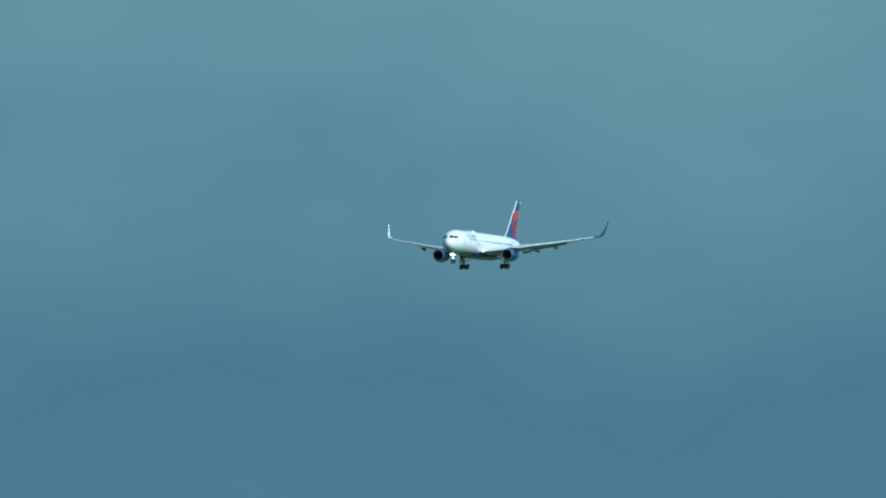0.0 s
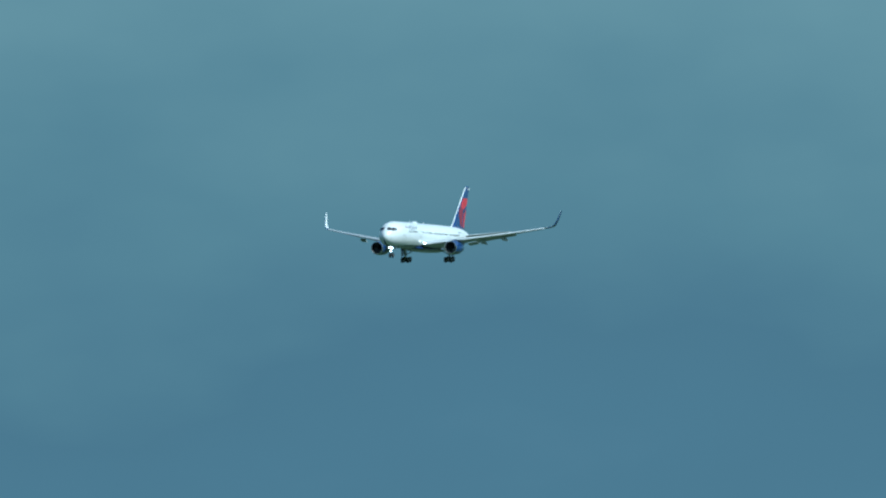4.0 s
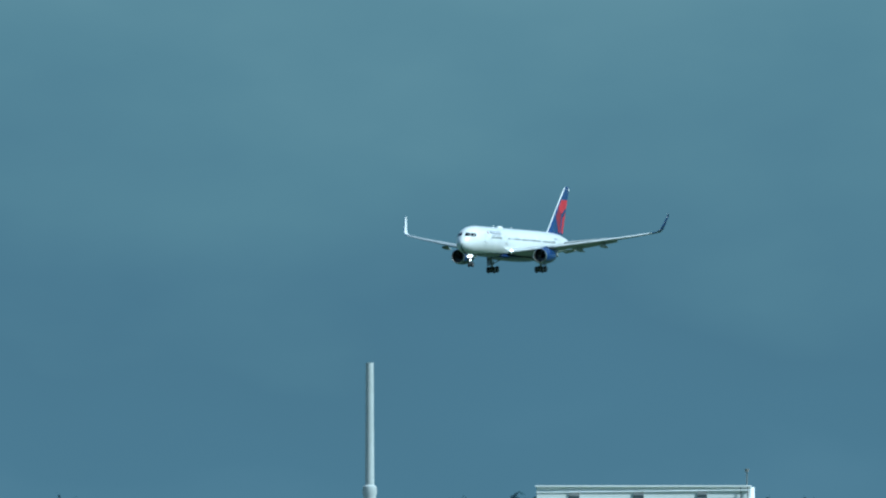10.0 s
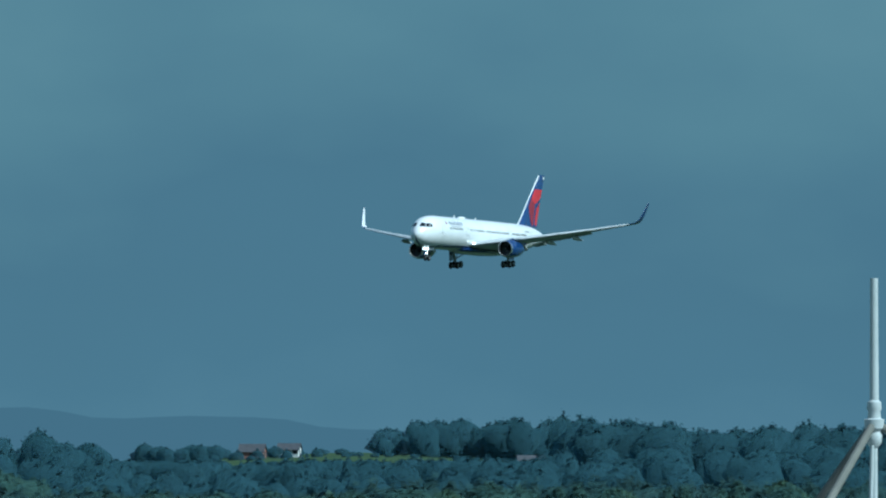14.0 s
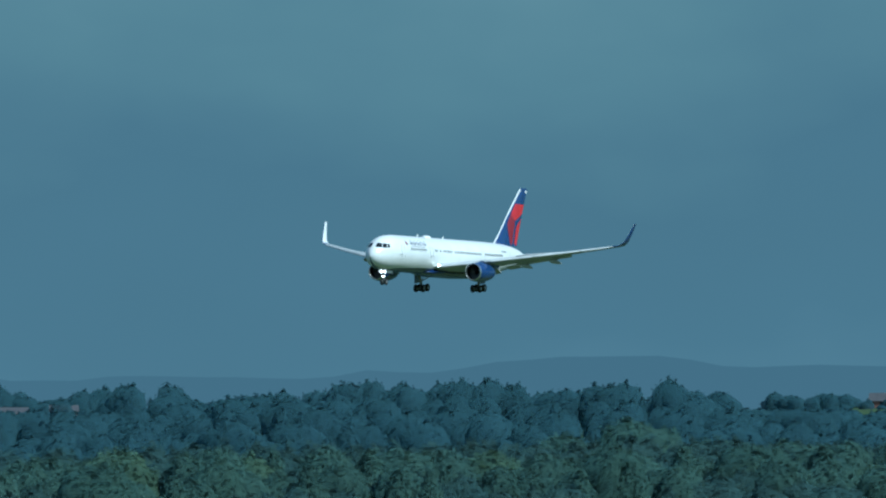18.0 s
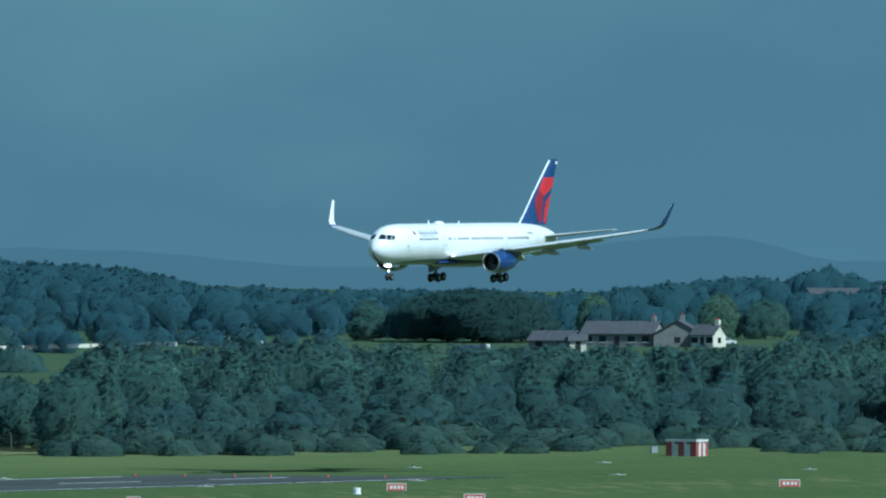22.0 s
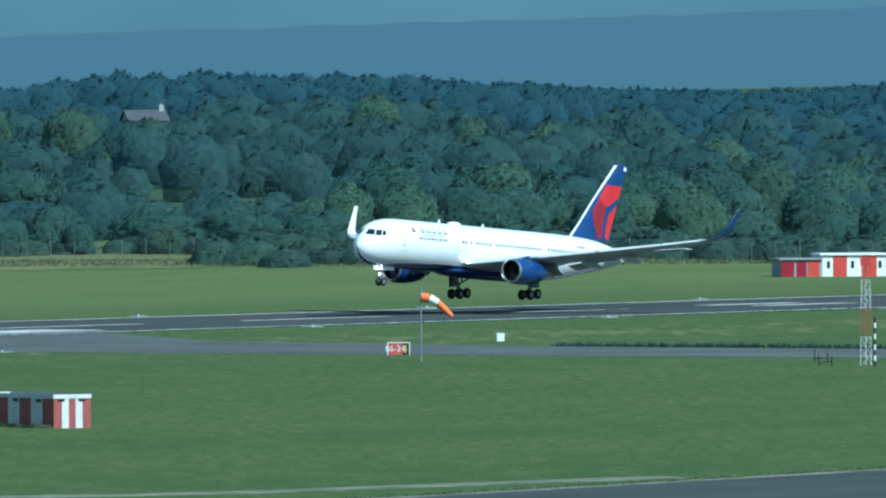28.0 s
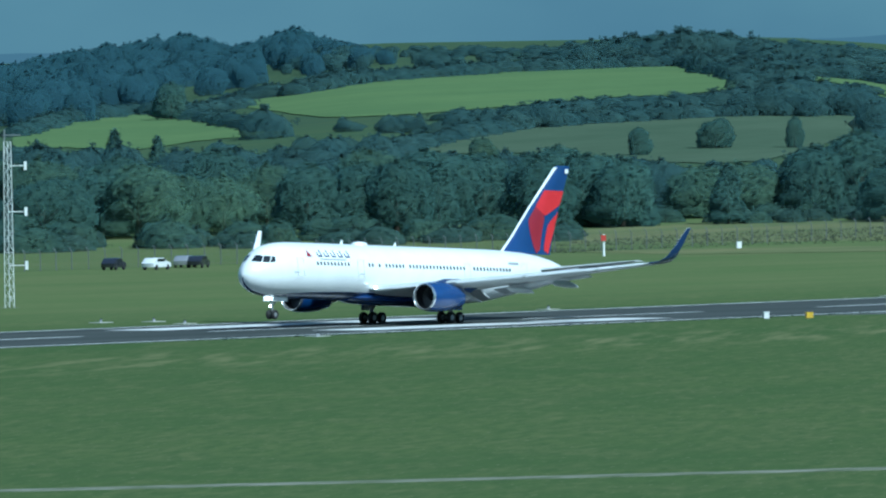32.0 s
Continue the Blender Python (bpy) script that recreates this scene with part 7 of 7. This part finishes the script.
for th in (0, 118, 248):
    dx, dy = math.cos(radians(th)), math.sin(radians(th))
    part("brace", Geo().tube((0.1 * dx, 0.1 * dy, hub - 0.12), (4.6 * dx, 4.6 * dy, 0.02), 0.06, n=10), M_BRACE, rod, "dull grey steel brace tube")
roofb = thing("flat_roof_block", facing(MX, MY, 0), "plain grey flat-roofed building", "building")
part("wall", Geo().box(-5.5, -5.5, 0, 5.5, 5.5, 26.0), M_GREYWALL, roofb)
part("roof", Geo().box(-5.7, -5.7, 26.001, 5.7, 5.7, 26.4), M_GREY, roofb)

# ---- touchdown smoke: tiny drifting flecks in rigid puffs ----
M_SMOKE = mat("tyre_smoke", (0.86, 0.90, 0.92), 1.0, col2=(0.82, 0.87, 0.90), scale=1, spec=0.0)
sn, sl = M_SMOKE.node_tree.nodes, M_SMOKE.node_tree.links
s_thin, s_soft = sn.new("ShaderNodeMixShader"), sn.new("ShaderNodeBsdfTranslucent")
s_soft.inputs[0].default_value = (0.84, 0.88, 0.90, 1)
sl.new(sn["Principled BSDF"].outputs[0], s_thin.inputs[1])
sl.new(s_soft.outputs[0], s_thin.inputs[2])
sl.new(s_thin.outputs[0], sn["Material Output"].inputs[0])


def smoke_mesh(n):
    """A cloud of tiny flecks, dense in the middle and thinning outwards."""
    c = np.concatenate([rng.normal(m, 0.30, (n // 5, 3)) for m in rng.normal(0, 0.28, (5, 3))])
    c[:, 2] *= 0.8
    n = len(c)
    face = unit(np.array([-0.1, -0.6, 0.8]) + rng.normal(0, 0.35, (n, 3)))
    u = unit(np.cross(face, rng.normal(0, 1, (n, 3))))
    w = np.cross(face, u)
    s = (0.0062 * rng.uniform(0.5, 1.3, n))[:, None]
    v = np.stack([c - u * s, c - w * s, c + u * s, c + w * s], 1).reshape(-1, 3)
    b = np.arange(n)[:, None] * 4
    f = np.concatenate([np.concatenate([b, b + 1, b + 2], 1), np.concatenate([b, b + 2, b + 3], 1)])
    return array_mesh("smoke_puff", v, f, M_SMOKE, unit(np.repeat(c * 0.4, 4, axis=0) + np.array([-0.1, -0.6, 0.8])))


SMOKE_ME = [smoke_mesh(7500) for k in range(7)]
SMOKE = []
for k in range(28):
    ob = new("smoke_puff", SMOKE_ME[k % 7])
    t = k / 27
    sc = (2.6 + 1.6 * rng.uniform(0, 1)) * (0.75 + 0.5 * math.sin(math.pi * t))
    ob.scale = (sc * 1.3, sc, sc)
    x = 1408 + 46 * t
    SMOKE.append((ob, x, RWY_Y - 6 + rng.uniform(0, 12), 1.0 + (1.6 + 3.2 * rng.uniform(0, 1)) * math.sin(math.pi * (0.15 + 0.7 * t)), rng.uniform(0, 360)))
    tagged(ob, "thin pale puff of tyre smoke", "smoke", "touchdown smoke", "stuff")


# ---- airfield fence ----
M_FENCE = mat("weathered_concrete_grey", (0.13, 0.14, 0.14), 0.9, scale=2.0, fine=0.2, spec=0.1)
def build_fence():
    line = [(1380, 1190), (1534, 1201), (1750, 1204), (1820, 1152), (1881, 1094), (1958, 1095), (2045, 1082), (2110, 1076)]
    fence = thing("airfield_fence", Matrix(), "grey wire-mesh airfield fence on cranked posts", "fence")
    post = Geo().tube((0, 0, -0.1), (0, 0, 2.3), 0.06, n=6).tube((0, 0, 2.28), (0.0, 0.32, 2.65), 0.045, n=6).mesh("post", M_FENCE)
    for (x0, y0), (x1, y1) in zip(line, line[1:]):
        L = math.hypot(x1 - x0, y1 - y0)
        n = int(L / 3.3)
        for k in range(n):
            x, y = x0 + (x1 - x0) * k / n, y0 + (y1 - y0) * k / n
            p = part("post", post, M_FENCE, fence)
            p.matrix_basis = pose(x, y, height(x, y), 0, 0, math.degrees(math.atan2(y1 - y0, x1 - x0)))
        g = Geo()
        for k in range(n):
            xa, ya = x0 + (x1 - x0) * k / n, y0 + (y1 - y0) * k / n
            xb, yb = x0 + (x1 - x0) * (k + 1) / n, y0 + (y1 - y0) * (k + 1) / n
            za, zb = height(xa, ya), height(xb, yb)
            for h in np.linspace(0.1, 2.3, 12):
                g.tube((xa, ya, za + h), (xb, yb, zb + h), 0.012, n=3, caps=False)
        part("wire_mesh", g, M_FENCE, fence, "thin grey wires")


build_fence()


# service gate in the fence, with a round notice
gx, gy = 2031, 1076
gate = thing("fence_gate", facing(gx, gy, height(gx, gy), 0), "pale steel mesh gate with a round white notice", "gate")
for x in (-1.6, 0.0, 1.6):
    part("gate_post", Geo().tube((x, 0, -0.1), (x, 0, 2.7), 0.05, n=8), M_SLAT, gate, "pale steel post")
for x0, x1 in ((-1.5, -0.1), (0.1, 1.5)):
    g = Geo()
    for z in np.linspace(0.15, 2.4, 8):
        g.tube((x0, 0, z), (x1, 0, z), 0.018, n=5)
    for x in np.linspace(x0, x1, 6):
        g.tube((x, 0, 0.15), (x, 0, 2.4), 0.018, n=5)
    part("gate_leaf", g, M_FENCE, gate, "welded mesh leaf")
part("notice", Geo().tube((-0.5, -0.06, 1.75), (-0.5, -0.03, 1.75), 0.32, n=16), M_PAINTW, gate, "round white notice")
for x, z in ((3.1, 0.75), (3.5, 1.15)):
    part("notice", Geo().box(x - 0.17, -0.05, z - 0.17, x + 0.17, -0.02, z + 0.17), M_PAINTW, gate, "small white notice")
part("notice_rail", Geo().tube((1.6, 0, 0.9), (3.8, 0, 0.9), 0.03, n=6).tube((3.7, 0, -0.1), (3.7, 0, 2.4), 0.05, n=6), M_FENCE, gate)


# ---- what moves ----
# seconds, distance along the runway, wheel height, pitch, crab, bank
PLANE_ROWS = [
    (0, 3447.5, 111.82, 0.94, 2.16, 0.17),
    (1, 3379.0, 108.14, 0.77, 2.21, 0.12),
    (2, 3310.5, 104.43, 0.65, 2.26, 1.20),
    (3, 3242.0, 100.68, 0.48, 2.25, 0.67),
    (5.5, 3070.8, 90.99, 0.45, 2.28, -0.37),
    (6, 3036.5, 88.97, 0.44, 2.25, -0.19),
    (6.5, 3002.3, 86.93, 0.34, 2.30, -0.08),
    (7, 2968.1, 84.86, 0.23, 2.28, 0.18),
    (7.5, 2933.8, 82.75, 0.21, 2.27, -0.00),
    (8, 2899.6, 80.61, 0.18, 2.27, 0.05),
    (8.5, 2865.4, 78.44, 0.22, 2.29, 0.46),
    (9, 2831.2, 76.23, 0.38, 2.25, 0.55),
    (9.5, 2797.0, 74.00, 0.63, 2.31, 0.37),
    (10, 2762.8, 71.74, 0.85, 2.30, 0.18),
    (10.5, 2728.7, 69.50, 1.13, 2.36, 0.75),
    (11, 2694.5, 67.28, 1.47, 2.31, 1.11),
    (11.5, 2660.3, 65.09, 1.40, 2.40, 1.34),
    (12, 2626.1, 62.96, 1.44, 2.37, 1.47),
    (12.5, 2591.9, 60.91, 1.43, 2.50, 1.28),
    (13, 2557.6, 58.90, 1.60, 2.28, 0.81),
    (13.5, 2523.3, 56.95, 1.57, 2.33, 0.25),
    (15.5, 2385.5, 49.73, 1.73, 2.21, 1.95),
    (16, 2350.9, 48.11, 1.97, 2.23, 1.88),
    (16.5, 2316.2, 46.53, 1.99, 2.19, 1.02),
    (17, 2281.5, 44.92, 1.78, 2.21, 0.03),
    (17.5, 2246.7, 43.23, 1.51, 2.14, -0.44),
    (18, 2212.1, 41.47, 1.44, 2.12, -0.53),
    (18.5, 2177.4, 39.66, 1.47, 2.03, -0.70),
    (19, 2142.9, 37.81, 1.47, 1.96, -1.21),
    (19.5, 2108.4, 35.97, 1.25, 1.81, -1.45),
    (20, 2074.0, 34.10, 0.79, 1.69, -1.01),
    (20.5, 2039.6, 32.17, 0.47, 1.45, -0.62),
    (21, 2005.3, 30.14, -0.08, 1.30, -0.50),
    (21.5, 1971.1, 27.97, -0.31, 1.07, -0.61),
    (22, 1936.9, 25.67, -0.39, 0.97, -0.53),
    (22.5, 1902.7, 23.32, -0.01, 0.92, -0.11),
    (23, 1868.5, 20.97, 0.03, 1.00, 0.39),
    (23.5, 1834.4, 18.64, 0.02, 0.82, 0.79),
    (24, 1800.2, 16.34, 0.00, 0.80, 0.93),
    (24.5, 1765.9, 14.07, 0.40, 0.77, 0.99),
    (25, 1731.6, 11.84, 0.80, 0.81, 1.16),
    (25.5, 1697.4, 9.71, 1.30, 0.79, 0.77),
    (26, 1663.1, 7.72, 1.65, 0.94, 0.20),
    (26.5, 1629.0, 5.91, 2.39, 0.88, -1.00),
    (28.5, 1492.7, 1.08, 3.98, 1.57, 0.12),
    (29, 1458.7, 0.51, 4.28, 1.62, 0.53),
    (29.5, 1424.7, 0.20, 4.01, 1.27, 0.14),
    (30, 1391.2, 0.11, 3.26, 0.87, -0.23),
    (30.5, 1358.1, 0.05, 2.87, 0.53, -0.25),
    (31, 1324.4, 0.00, 2.73, 0.05, 0.08),
    (31.5, 1291.1, 0.00, 2.79, -0.48, 0.19),
    (32, 1257.0, 0.00, 2.41, -1.08, 0.02),
]


def motions():
    walk(airliner, [(t, pose(x, RWY_Y, z, 0, -pitch, 180 - crab) @ pose(0, 0, 4) @ pose(0, 0, 0, bank) @ pose(0, 0, -4)) for t, x, z, pitch, crab, bank in PLANE_ROWS])
    # the main gear hangs low with its bogies tilted until the wheels touch
    for g in GEARS:
        hang = pose(0, 0, 0.23, 0, 7, 0) @ pose(0, 0, -0.58)
        walk(g, [(0, hang), (29.2, hang), (29.55, pose(0, 0, 0)), (32, pose(0, 0, 0))])
    for sp, base in SPOILERS:
        walk(sp, [(t, base @ pose(0, 0, 0, 0, up, 0)) for t, up in ((0, 0), (29.5, 0), (30.3, 8), (31.0, 14), (32, 14))])
    # the wings sink as the wheels take the weight
    for wing, side in WINGS:
        walk(wing, [(t, pose(0, side * 2.5, 3.2) @ pose(0, 0, 0, -side * drop) @ pose(0, -side * 2.5, -3.2)) for t, drop in ((0, 0), (29.6, 0), (30.2, 0.5), (31.0, 1.7), (32, 2.3))])
    for ob, x, y, z, turn in SMOKE:
        rise = 29.25 + 0.75 * (1455 - x) / 47
        walk(ob, [(0, pose(x + 6, y, -12, 0, 0, turn)), (rise - 0.12, pose(x + 6, y, -12, 0, 0, turn)), (rise, pose(x + 4, y, -1.5, 0, 0, turn + 5)), (rise + 0.3, pose(x + 2, y, z * 0.5, 0, 0, turn + 15)),
                  (rise + 0.8, pose(x, y, z, 0, 0, turn + 30)), (32, pose(x + 7, y + 2, z + 1.6, 0, 0, turn + 70))])


motions()
